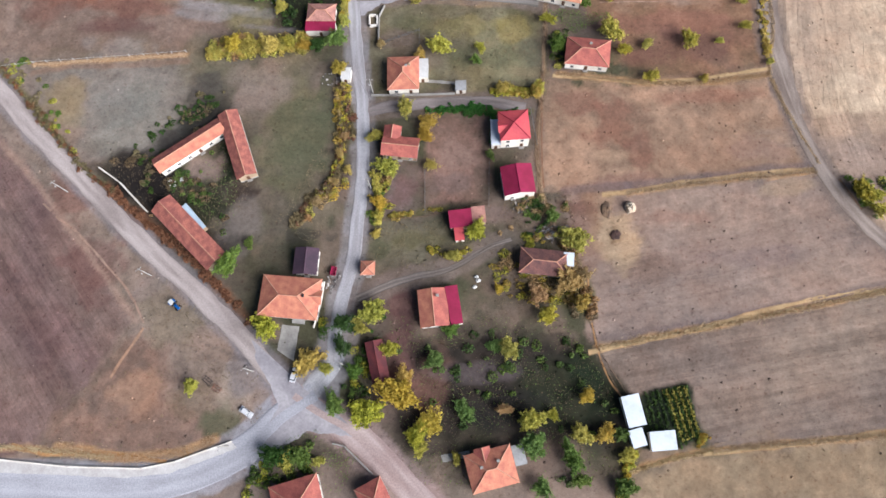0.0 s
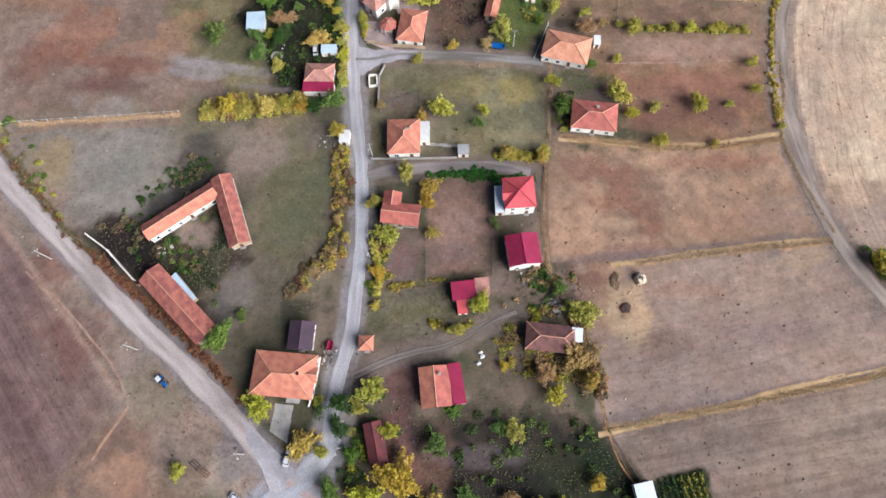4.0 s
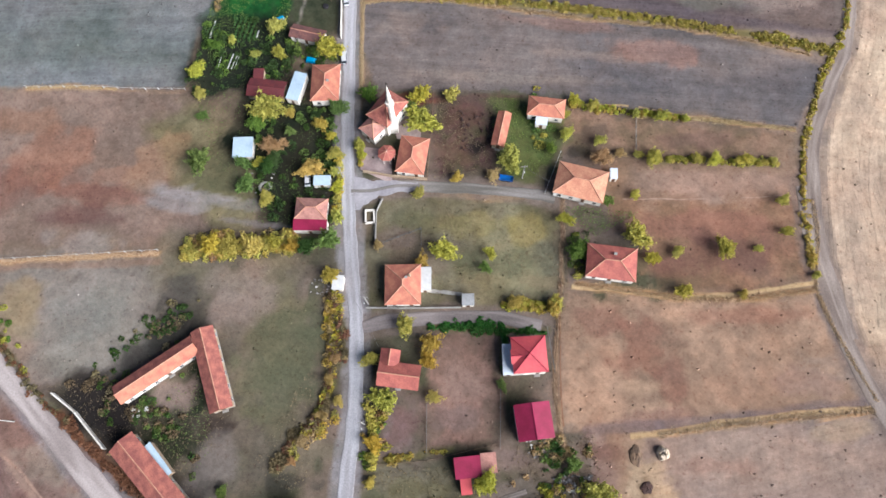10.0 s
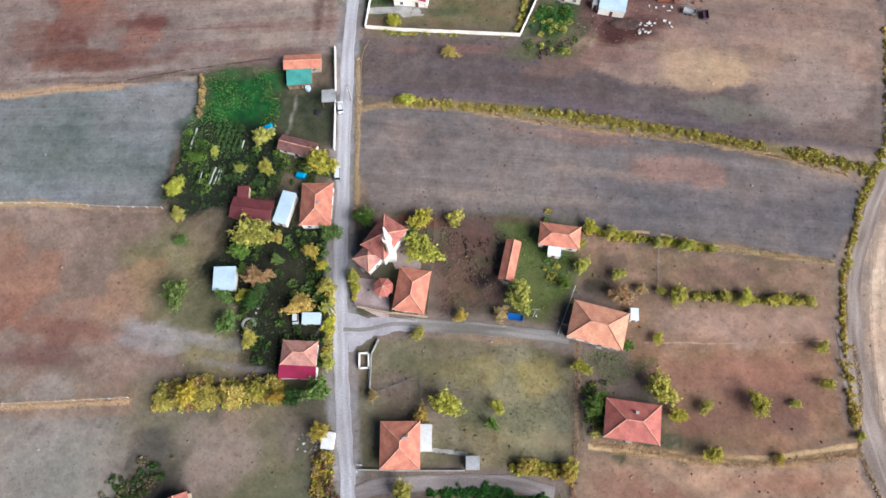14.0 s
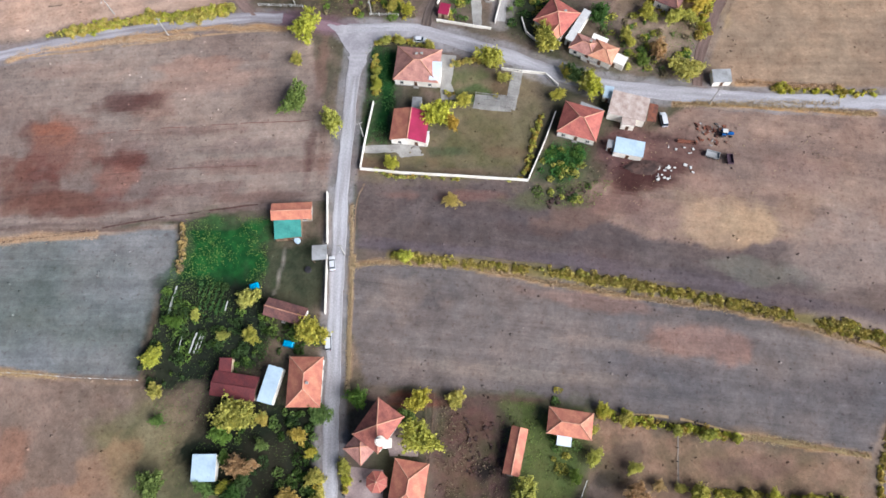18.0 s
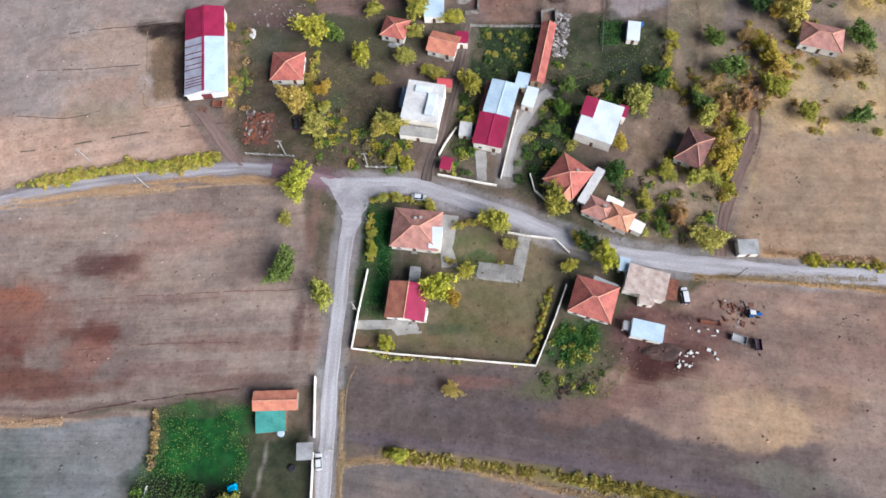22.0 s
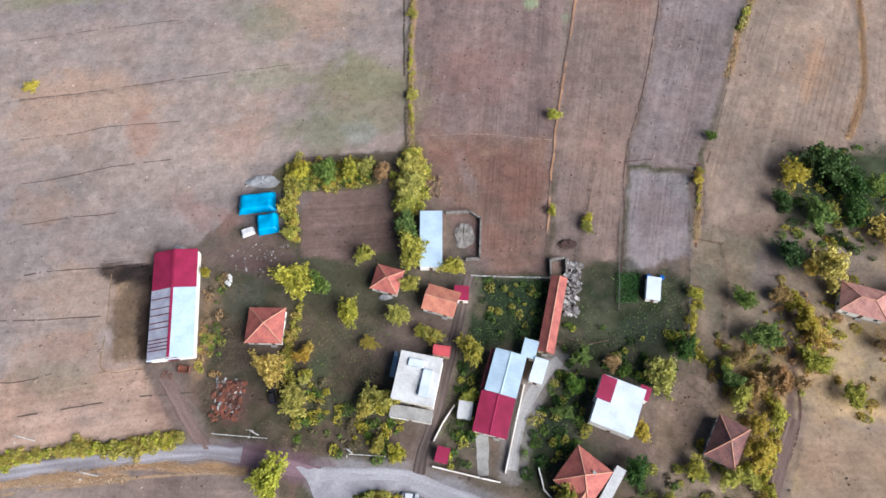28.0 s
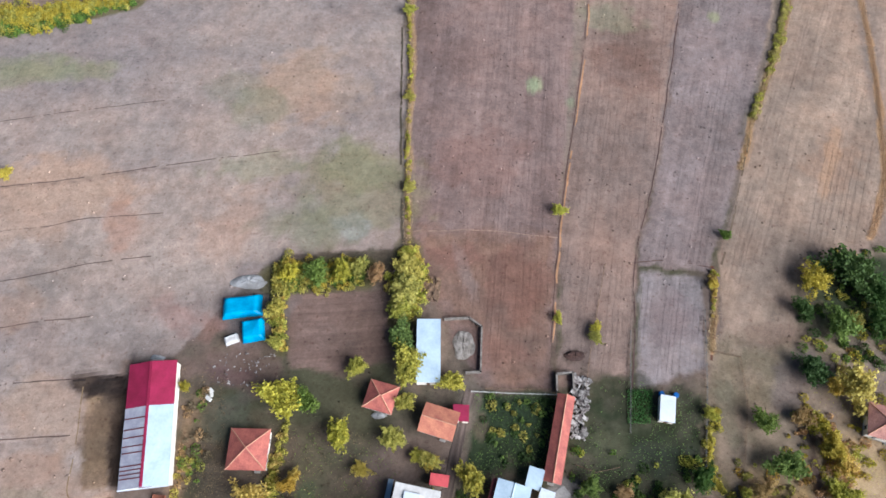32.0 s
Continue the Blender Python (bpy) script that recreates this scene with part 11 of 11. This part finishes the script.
thicket([(-43.4, 33.3), (-23.9, 37.3), (-23.7, 25.9), (-29.6, 11.8), (-20.1, 7.2), (-26.2, 1.2), (-39.0, 10.3), (-42.7, 19.7)], 70, 1.6, (L_GREEN, L_DARK, L_LIME,), "tangled shrubs and weeds in a garden", size=1.3)
thicket([(-60.0, -4.7), (-41.6, -1.0), (-41.2, -9.0), (-54.5, -16.2), (-60.6, -16.2)], 45, 1.6, (L_GREEN, L_DARK, L_LIME,), "tangled shrubs and weeds in a garden", size=1.3)
thicket([(9.0, 59.1), (30.3, 55.3), (34.8, 35.2), (18.0, 32.1), (5.4, 42.0)], 90, 1.3, (L_OCHRE, L_LIME, L_GOLD,), "tangled shrubs and weeds in a garden", size=1.3)
thicket([(13.4, 67.9), (30.2, 68.5), (30.3, 55.3), (17.2, 55.5)], 40, 1.2, (L_GREEN, L_DARK, L_OCHRE,), "tangled shrubs and weeds in a garden", size=1.3)
thicket([(-39.6, 95.8), (-36.5, 72.2), (-45.0, 63.3), (-49.7, 56.3), (-51.6, 60.7), (-43.6, 70.5)], 60, 1.2, (L_OCHRE, L_LIME, L_GOLD,), "tangled shrubs and weeds in a garden", size=1.3)
thicket([(-41.5, 106.3), (-35.6, 107.0), (-34.3, 84.2), (-39.9, 84.1)], 50, 1.3, (L_OCHRE, L_LIME, L_GOLD,), "tangled shrubs and weeds in a garden", size=1.3)
thicket([(-116.7, 80.9), (-97.5, 84.3), (-75.5, 97.5), (-72.1, 99.4), (-78.8, 94.6), (-96.8, 78.7), (-93.9, 69.4), (-101.1, 71.3)], 70, 0.9, (L_WEED, L_DARK, L_WEED,), "tangled shrubs and weeds in a garden", size=1.3)
thicket([(-94.3, 73.0), (-76.2, 85.9), (-71.5, 72.7), (-71.8, 56.5), (-85.1, 69.2)], 40, 0.9, (L_GREEN, L_WEED, L_DARK,), "tangled shrubs and weeds in a garden", size=1.3)
thicket([(-29.3, 80.4), (-23.3, 82.2), (-22.8, 59.5), (-28.7, 59.5)], 25, 1.2, (L_LIME, L_GREEN, L_OCHRE,), "tangled shrubs and weeds in a garden", size=1.3)
thicket([(-152.8, 119.5), (-141.1, 118.2), (-116.7, 80.9), (-110.2, 73.3), (-129.1, 90.7)], 50, 0.9, (L_LIME, L_WEED, L_GREEN,), "tangled shrubs and weeds in a garden", size=1.3)
thicket([(26.7, 125.8), (32.6, 124.3), (31.7, 111.0), (26.6, 111.0)], 16, 1.2, (L_GREEN, L_DARK, L_LIME,), "tangled shrubs and weeds in a garden", size=1.3)
thicket([(19.6, 172.1), (32.3, 166.7), (23.1, 143.1), (16.9, 144.7)], 20, 1.2, (L_LIME, L_GREEN, L_LIME,), "tangled shrubs and weeds in a garden", size=1.3)
thicket([(21.4, 242.3), (32.3, 241.2), (26.7, 230.3), (14.6, 230.6)], 40, 0.9, (L_BRIGHT, L_GREEN, L_LIME,), "tangled shrubs and weeds in a garden", size=1.3)
thicket([(86.6, 380.0), (114.4, 382.9), (106.7, 352.1), (95.6, 348.5), (83.6, 348.0)], 60, 1.6, (L_GREEN, L_DARK, L_LIME,), "tangled shrubs and weeds in a garden", size=1.3)
thicket([(75.9, 338.6), (103.9, 341.2), (97.2, 314.2), (74.0, 313.3)], 80, 1.4, (L_OCHRE, L_LIME, L_GOLD,), "tangled shrubs and weeds in a garden", size=1.3)
thicket([(-82.6, 339.9), (-75.0, 340.2), (-68.5, 307.4), (-75.4, 307.2)], 26, 0.9, (L_WEED, L_GREEN, L_OCHRE,), "tangled shrubs and weeds in a garden", size=1.3)
thicket([(-78.8, 317.5), (-71.1, 318.6), (-71.8, 304.1), (-76.8, 304.0)], 16, 0.8, (L_OCHRE, L_LIME, L_GOLD,), "tangled shrubs and weeds in a garden", size=1.3)
thicket([(-81.5, 122.0), (-51.0, 124.4), (-50.6, 118.7), (-77.2, 116.7)], 60, 1.8, (L_GOLD, L_LIME, L_OCHRE,), "tangled shrubs and weeds in a garden", size=1.3)
thicket([(-84.0, 123.9), (-52.0, 125.5), (-51.3, 117.9), (-77.0, 117.8)], 50, 1.8, (L_GOLD, L_LIME, L_OCHRE,), "tangled shrubs and weeds in a garden", size=1.3)
thicket([(110.8, 73.6), (123.2, 71.6), (121.0, 59.4), (115.2, 61.2)], 20, 1.4, (L_GREEN, L_DARK, L_LIME,), "tangled shrubs and weeds in a garden", size=1.3)
thicket([(15.3, 229.3), (32.4, 229.8), (29.2, 223.5), (16.6, 223.1)], 12, 0.7, (L_GREEN, L_DARK, L_LIME,), "tangled shrubs and weeds in a garden", size=1.3)
weeds("weeds", [(57.3, 253.0), (103.9, 252.7), (96.5, 213.8), (47.9, 213.5), (20.9, 227.4)], 900, 0.2, L_STRAW, "scattered dry weeds on the field", leaf=0.26, gaps=0.5)
weeds("weeds", [(-118.6, 26.4), (-81.8, 23.0), (-63.5, -0.2), (-84.9, -6.2), (-116.9, -3.2)], 400, 0.2, L_WEED, "scattered dry weeds on the field", leaf=0.26, gaps=0.5)
plate("row_cover", [(-84.3, 190.2), (-83.7, 190.2), (-82.6, 198.2), (-83.0, 198.2)], 0.3, FRAME, "narrow white plastic strip over a vegetable row", thick=0.05)
plate("row_cover", [(-77.1, 179.7), (-76.6, 179.8), (-75.3, 185.4), (-75.7, 185.4)], 0.3, FRAME, "narrow white plastic strip over a vegetable row", thick=0.05)
plate("row_cover", [(-75.9, 179.9), (-75.5, 179.9), (-74.1, 185.1), (-74.5, 185.0)], 0.3, FRAME, "narrow white plastic strip over a vegetable row", thick=0.05)
plate("row_cover", [(-74.8, 180.2), (-74.4, 180.2), (-73.4, 184.4), (-73.8, 184.4)], 0.3, FRAME, "narrow white plastic strip over a vegetable row", thick=0.05)
plate("row_cover", [(-80.0, 180.1), (-79.7, 180.1), (-79.2, 184.2), (-79.5, 184.2)], 0.3, FRAME, "narrow white plastic strip over a vegetable row", thick=0.05)
plate("row_cover", [(-68.8, 191.2), (-68.5, 191.2), (-68.0, 194.1), (-68.3, 194.1)], 0.3, FRAME, "narrow white plastic strip over a vegetable row", thick=0.05)
greenhouse_rows("vegetables", [(-86.8, 196.2), (-81.3, 197.8), (-80.0, 189.1), (-85.4, 188.0)], 78, 8, L_DARK, "dark green vegetable rows in a plot")
greenhouse_rows("vegetables", [(-83.0, 184.9), (-72.9, 186.1), (-73.4, 179.6), (-81.3, 179.4)], 78, 9, L_DARK, "dark green vegetable rows in a plot")
greenhouse_rows("vegetables", [(-77.1, 199.3), (-69.6, 199.5), (-68.3, 190.1), (-75.7, 189.9)], 78, 9, L_BRIGHT, "dark green vegetable rows in a plot")
hedge("corn_row", [(-83.9, 216.3), (-82.8, 210.1), (-82.9, 202.1)], 1.6, 1.6, L_OCHRE, 70, "dry maize stalks along a garden plot", second=L_WEED)
tree(-77.1, 12.8, 3.0, "lime")
tree(114.5, 67.8, 3.4, "lime")
tree(118.4, 66.2, 3.0, "lime")
tree(118.7, 62.0, 2.6, "lime")
tree(-35.9, 77.1, 1.6, "gold")
tree(29.3, -11.6, 2.8, "green")
tree(19.0, -13.7, 2.8, "green")
tree(40.8, -13.6, 3.1, "green")
tree(-69.6, 47.7, 4.0, "green")
tree(-64.3, 54.2, 1.6, "green")
tree(-47.1, 61.9, 1.6, "ochre")
tree(-44.8, 67.1, 1.8, "ochre")
tree(-39.9, 73.3, 2.0, "ochre")
tree(-38.6, 82.6, 1.9, "ochre")
tree(-37.2, 88.3, 1.7, "ochre")
tree(-20.4, 207.0, 2.5, "lime")
tree(94.5, 111.2, 1.4, "lime")
tree(-7.6, 223.3, 2.5, "gold")
tree(22.2, 102.3, 2.4, "gold")
tree(3.5, 269.9, 4.4, "lime")
tree(20.2, 275.9, 4.8, "lime")
tree(-12.5, 250.0, 5.3, "lime")
tree(-4.6, 255.3, 2.9, "lime")
tree(60.9, 265.8, 4.3, "lime")
tree(26.2, 264.7, 2.5, "lime")
tree(-55.7, 269.5, 2.8, "lime")
tree(-43.0, 247.5, 3.9, "lime")
tree(-28.5, 276.5, 2.3, "lime")
tree(-24.6, 276.7, 1.9, "lime")
tree(-15.1, 274.4, 1.9, "lime")
tree(-31.0, 265.9, 1.8, "lime")
tree(-30.6, 261.1, 1.8, "lime")
tree(-79.7, 334.4, 2.1, "lime")
tree(18.5, 357.4, 1.7, "lime")
tree(28.7, 354.9, 1.7, "lime")
tree(7.4, 263.4, 2.5, "lime")
tree(32.0, 261.5, 3.2, "lime")
tree(-25.1, 234.9, 2.4, "lime")
tree(-8.1, 247.6, 3.2, "gold")
tree(-54.5, 255.0, 5.1, "green")
tree(49.1, 269.2, 2.5, "green")
tree(24.8, 313.6, 3.2, "green")
tree(22.9, 306.2, 3.1, "green")
tree(19.6, 299.0, 2.7, "green")
tree(20.0, 391.1, 2.4, "lime")
tree(28.5, 352.3, 2.2, "lime")
tree(-29.3, 469.6, 2.4, "lime")
tree(-24.7, 397.2, 2.4, "lime")
tree(-26.9, 431.8, 1.7, "lime")
tree(68.1, 384.9, 1.8, "green")
tree(-149.1, 397.4, 2.5, "gold")
tree(121.4, 363.6, 3.7, "lime")
tree(113.0, 367.8, 5.0, "green")
tree(-53.5, 332.1, 6.0, "lime")
tree(-47.1, 331.4, 3.8, "green")
tree(-35.3, 341.2, 3.6, "lime")
tree(-38.0, 323.6, 3.6, "lime")
tree(-24.5, 323.2, 4.5, "lime")
tree(-21.6, 342.1, 5.2, "lime")
tree(-23.7, 349.7, 3.8, "green")
tree(-10.1, 338.2, 3.9, "lime")
tree(-23.7, 363.0, 4.8, "lime")
tree(-23.4, 370.2, 4.5, "lime")
tree(-24.3, 358.3, 3.3, "lime")
tree(-59.2, 357.0, 3.3, "lime")
tree(-57.7, 347.0, 3.0, "lime")
tree(-57.0, 307.2, 5.4, "gold")
tree(-31.5, 315.4, 2.4, "gold")
tree(-47.9, 313.4, 2.2, "gold")
tree(-47.7, 306.6, 1.8, "lime")
tree(-50.0, 300.4, 3.6, "lime")
tree(-21.9, 332.5, 3.0, "lime")
tree(-18.2, 319.5, 2.1, "lime")
tree(-14.4, 317.6, 1.8, "gold")
tree(-4.3, 314.2, 3.9, "lime")
tree(-30.7, 300.1, 3.6, "lime")
tree(-26.6, 300.3, 3.6, "lime")
tree(-56.5, 367.5, 3.9, "lime")
tree(-49.2, 368.0, 4.2, "green")
tree(-42.0, 368.3, 3.9, "lime")
tree(-37.3, 370.1, 3.6, "lime")
tree(-32.3, 367.8, 3.0, "ochre")
tree(89.7, 370.5, 5.4, "gold")
tree(85.4, 362.4, 3.3, "dark")
tree(100.1, 373.9, 6.8, "dark")
tree(106.7, 367.4, 6.0, "dark")
tree(94.6, 358.1, 4.5, "green")
tree(99.4, 359.6, 3.0, "lime")
tree(105.5, 359.3, 4.5, "dark")
tree(84.6, 344.9, 3.9, "dark")
tree(94.7, 341.2, 7.8, "gold")
tree(89.9, 340.6, 3.3, "gold")
tree(69.7, 331.4, 3.9, "green")
tree(73.1, 320.5, 5.1, "green")
tree(79.7, 332.7, 3.0, "ochre")
tree(83.2, 331.3, 3.3, "lime")
tree(85.1, 325.4, 3.9, "gold")
tree(87.5, 322.1, 3.3, "gold")
tree(62.2, 369.1, 1.8, "gold")
tree(56.7, 332.7, 2.1, "lime")
tree(45.3, 309.3, 5.1, "lime")
tree(52.1, 316.5, 3.3, "dark")
tree(33.0, 312.4, 2.4, "ochre")
tree(66.6, 314.4, 3.0, "ochre")
tree(63.5, 308.9, 3.3, "green")
tree(63.0, 312.9, 2.7, "lime")
tree(75.8, 309.3, 3.6, "ochre")
tree(68.0, 306.4, 3.0, "ochre")
tree(84.6, 315.1, 3.3, "lime")
tree(64.8, 304.3, 3.9, "lime")
tree(70.0, 308.0, 3.6, "ochre")
tree(74.4, 310.1, 3.0, "ochre")
tree(68.8, 297.7, 3.3, "gold")
tree(73.9, 299.7, 2.7, "lime")
tree(67.8, 290.8, 3.9, "gold")
tree(52.4, 285.1, 2.7, "lime")
tree(59.7, 284.3, 3.3, "lime")
tree(64.3, 284.5, 3.0, "lime")
tree(39.2, 294.6, 3.0, "gold")
tree(36.9, 285.2, 3.9, "dark")
tree(45.6, 276.1, 2.7, "lime")
tree(54.2, 273.2, 2.7, "ochre")
tree(93.7, 305.7, 3.9, "lime")
tree(86.5, 313.7, 3.6, "lime")
tree(86.9, 325.1, 2.7, "gold")
tree(81.5, 308.7, 2.4, "ochre")
tree(108.3, 304.4, 3.6, "green")
tree(114.6, 351.1, 6.0, "gold")
tree(113.6, 332.5, 3.9, "green")
tree(112.7, 321.0, 4.5, "ochre")
tree(104.9, 319.4, 3.6, "ochre")
tree(-49.1, 311.2, 3.0, "gold")
tree(-47.8, 305.2, 2.1, "lime")
tree(-50.0, 298.3, 3.9, "lime")
tree(-30.9, 298.1, 3.3, "gold")
tree(-26.1, 299.7, 3.9, "lime")
tree(-27.2, 289.2, 2.1, "lime")
tree(-22.3, 287.3, 3.0, "lime")
tree(-53.4, 280.3, 5.1, "lime")
tree(-4.7, 301.7, 2.1, "lime")
tree(-14.9, 318.3, 3.0, "lime")
tree(-85.8, 178.4, 2.7, "lime")
tree(-83.5, 169.6, 3.3, "lime")
tree(-82.1, 162.4, 2.1, "green")
tree(-62.1, 194.4, 3.3, "lime")
tree(-60.3, 184.4, 3.3, "lime")
tree(-68.0, 184.4, 1.8, "lime")
tree(-76.1, 189.9, 1.8, "lime")
tree(-81.4, 187.8, 2.4, "green")
tree(-44.7, 185.7, 4.5, "lime")
tree(-48.3, 185.5, 2.7, "green")
tree(-61.7, 163.9, 5.4, "lime")
tree(-64.9, 159.6, 3.3, "green")
tree(-55.3, 163.2, 2.1, "gold")
tree(-40.4, 164.7, 3.0, "green")
tree(-45.5, 159.0, 2.7, "gold")
tree(-54.7, 156.7, 2.1, "green")
tree(-42.2, 155.1, 2.1, "lime")
tree(-59.3, 151.5, 3.6, "ochre")
tree(-63.7, 153.4, 2.1, "green")
tree(-40.9, 149.4, 2.7, "lime")
tree(-47.3, 143.7, 3.3, "gold")
tree(-40.6, 143.2, 2.1, "lime")
tree(-60.1, 134.7, 2.4, "lime")
tree(-63.1, 147.0, 2.1, "lime")
tree(-68.2, 146.9, 2.7, "green")
tree(-81.0, 146.7, 3.6, "green")
tree(-66.3, 139.0, 3.6, "green")
tree(-60.4, 145.3, 3.0, "dark")
tree(-58.5, 148.5, 2.7, "dark")
tree(-56.4, 121.5, 3.0, "lime")
tree(-62.6, 120.0, 3.6, "gold")
tree(-68.5, 120.0, 3.3, "gold")
tree(-74.3, 120.6, 3.6, "gold")
tree(-51.3, 120.2, 2.4, "gold")
tree(-72.7, 122.9, 2.7, "ochre")
tree(-41.1, 121.6, 3.6, "green")
tree(-46.9, 120.2, 3.0, "dark")
tree(-39.7, 111.2, 3.0, "gold")
tree(-38.9, 128.9, 2.1, "lime")
tree(-39.5, 138.6, 2.1, "lime")
tree(-31.1, 168.7, 3.6, "green")
tree(-15.4, 168.5, 4.2, "lime")
tree(-15.1, 159.2, 5.1, "lime")
tree(-18.4, 163.9, 3.0, "green")
tree(-6.0, 168.9, 3.0, "lime")
tree(-33.5, 151.8, 2.4, "lime")
tree(-32.6, 148.8, 1.8, "lime")
tree(11.2, 146.2, 3.9, "lime")
tree(-4.4, 141.1, 2.1, "gold")
tree(6.0, 141.9, 2.4, "ochre")
tree(-15.6, 136.5, 1.8, "lime")
tree(31.3, 166.6, 2.4, "lime")
tree(36.7, 164.8, 1.8, "lime")
tree(28.3, 155.2, 2.4, "lime")
tree(23.5, 150.4, 2.4, "green")
tree(28.0, 161.8, 1.8, "lime")
tree(49.5, 161.8, 2.1, "lime")
tree(38.1, 152.9, 2.1, "lime")
tree(38.2, 147.2, 3.0, "ochre")
tree(43.8, 149.0, 2.1, "ochre")
tree(49.1, 148.4, 1.5, "lime")
tree(47.0, 135.4, 1.8, "lime")
tree(26.7, 127.9, 2.4, "lime")
tree(46.1, 122.8, 3.9, "lime")
tree(29.6, 118.6, 3.3, "green")
tree(-8.0, 118.3, 3.6, "lime")
tree(-14.4, 115.5, 2.7, "gold")
tree(4.9, 117.8, 2.4, "lime")
tree(-26.8, 120.4, 1.8, "ochre")
tree(38.8, 133.8, 2.1, "green")
tree(3.4, 113.6, 2.1, "green")
tree(49.9, 116.0, 2.7, "lime")
tree(70.4, 118.9, 3.0, "lime")
tree(57.3, 118.2, 2.1, "lime")
tree(80.1, 119.1, 1.5, "lime")
tree(53.2, 147.1, 2.4, "lime")
tree(65.9, 146.8, 2.1, "lime")
tree(71.0, 146.3, 2.1, "lime")
tree(79.8, 146.3, 2.4, "lime")
tree(88.1, 146.2, 1.8, "lime")
tree(57.1, 161.0, 2.1, "lime")
tree(63.9, 160.3, 1.8, "lime")
tree(88.7, 133.4, 2.1, "lime")
tree(57.9, 106.7, 2.4, "lime")
tree(73.8, 105.9, 1.8, "gold")
tree(88.6, 124.1, 1.8, "lime")
tree(22.5, 103.1, 2.7, "lime")
tree(11.5, 103.6, 2.4, "gold")
tree(-57.2, 29.0, 3.8, "lime")
tree(-44.6, 19.7, 4.7, "gold")
tree(-39.6, 17.6, 1.9, "lime")
tree(-26.7, 33.5, 4.1, "lime")
tree(-30.5, 29.0, 3.2, "lime")
tree(-34.4, 29.7, 3.8, "dark")
tree(-35.0, 23.6, 3.2, "dark")
tree(-31.7, 16.8, 2.8, "green")
tree(-21.8, 22.8, 3.2, "lime")
tree(-19.8, 10.7, 5.4, "gold")
tree(-17.8, 15.2, 3.2, "gold")
tree(-28.0, 5.7, 5.1, "lime")
tree(-36.6, 7.9, 3.5, "green")
tree(-10.8, 2.9, 4.1, "gold")
tree(-13.8, 0.0, 3.2, "lime")
tree(-9.4, 19.7, 2.8, "green")
tree(-1.1, 5.7, 3.2, "green")
tree(9.4, 6.4, 2.2, "ochre")
tree(11.3, 22.6, 4.4, "lime")
tree(7.6, 23.5, 2.5, "green")
tree(16.7, 3.6, 3.5, "lime")
tree(22.8, 5.0, 2.2, "lime")
tree(-4.8, 28.2, 2.5, "green")
tree(22.4, 31.8, 3.8, "lime")
tree(32.0, 10.0, 2.5, "gold")
tree(29.9, 0.0, 2.8, "lime")
tree(36.4, 0.0, 3.2, "gold")
tree(41.0, 0.0, 2.2, "green")
tree(17.2, -2.8, 3.8, "green")
tree(27.2, -6.2, 3.5, "green")
tree(-52.1, -5.6, 4.4, "dark")
tree(-45.6, -5.6, 3.5, "green")
tree(-49.3, -7.1, 2.8, "lime")
tree(-40.5, -7.1, 2.2, "lime")
tree(-3.4, -6.3, 1.9, "lime")
tree(-13.0, -3.5, 2.5, "lime")
tree(41.9, -5.5, 2.5, "lime")
tree(-18.6, 97.1, 3.2, "lime")
tree(-11.3, 92.2, 3.2, "gold")
tree(-12.2, 87.8, 2.5, "gold")
tree(-27.7, 88.0, 2.5, "lime")
tree(-23.8, 77.4, 3.8, "lime")
tree(-26.2, 66.3, 2.2, "gold")
tree(-10.4, 78.0, 2.5, "gold")
tree(2.8, 57.0, 3.5, "lime")
tree(-3.8, 49.7, 2.5, "lime")
tree(-26.8, 56.8, 1.9, "gold")
tree(8.9, 39.9, 1.6, "gold")
tree(19.8, 37.9, 3.8, "ochre")
tree(32.3, 35.6, 2.8, "gold")
tree(28.6, 41.8, 3.8, "ochre")
tree(32.7, 43.5, 3.2, "ochre")
tree(31.1, 54.1, 4.1, "lime")
tree(25.0, 61.4, 2.2, "green")
tree(7.4, 81.3, 1.6, "green")
tree(22.6, 102.7, 1.9, "gold")
tree(28.3, 264.1, 4.5, "dark")
tree(33.3, 259.8, 4.2, "lime")
tree(23.3, 257.4, 2.7, "lime")
tree(20.2, 278.3, 3.9, "lime")
tree(51.4, 286.4, 3.0, "lime")
tree(53.7, 272.8, 3.3, "ochre")
tree(44.5, 278.4, 2.4, "lime")
thicket([(-100.7, 81.3), (-86.8, 92.7), (-75.0, 104.6), (-82.1, 108.4), (-89.8, 102.6), (-104.0, 86.4)], 60, 0.8, (L_DARK, L_WEED, L_DARK,), "dark weeds and brambles behind the stable", size=1.1)
thicket([(-104.9, 73.7), (-102.7, 75.3), (-93.8, 62.7), (-96.2, 60.6)], 26, 1.1, (L_OCHRE, L_RUST, L_OCHRE,), "rust-red autumn bushes along the yard wall", size=1.0)
thicket([(-97.0, 86.2), (-88.1, 97.7), (-82.6, 106.3), (-78.2, 100.2), (-85.8, 92.7), (-93.6, 85.3)], 55, 0.9, (L_DARK, L_WEED, L_DARK,), "dark brambles behind the angled barn", size=1.0)
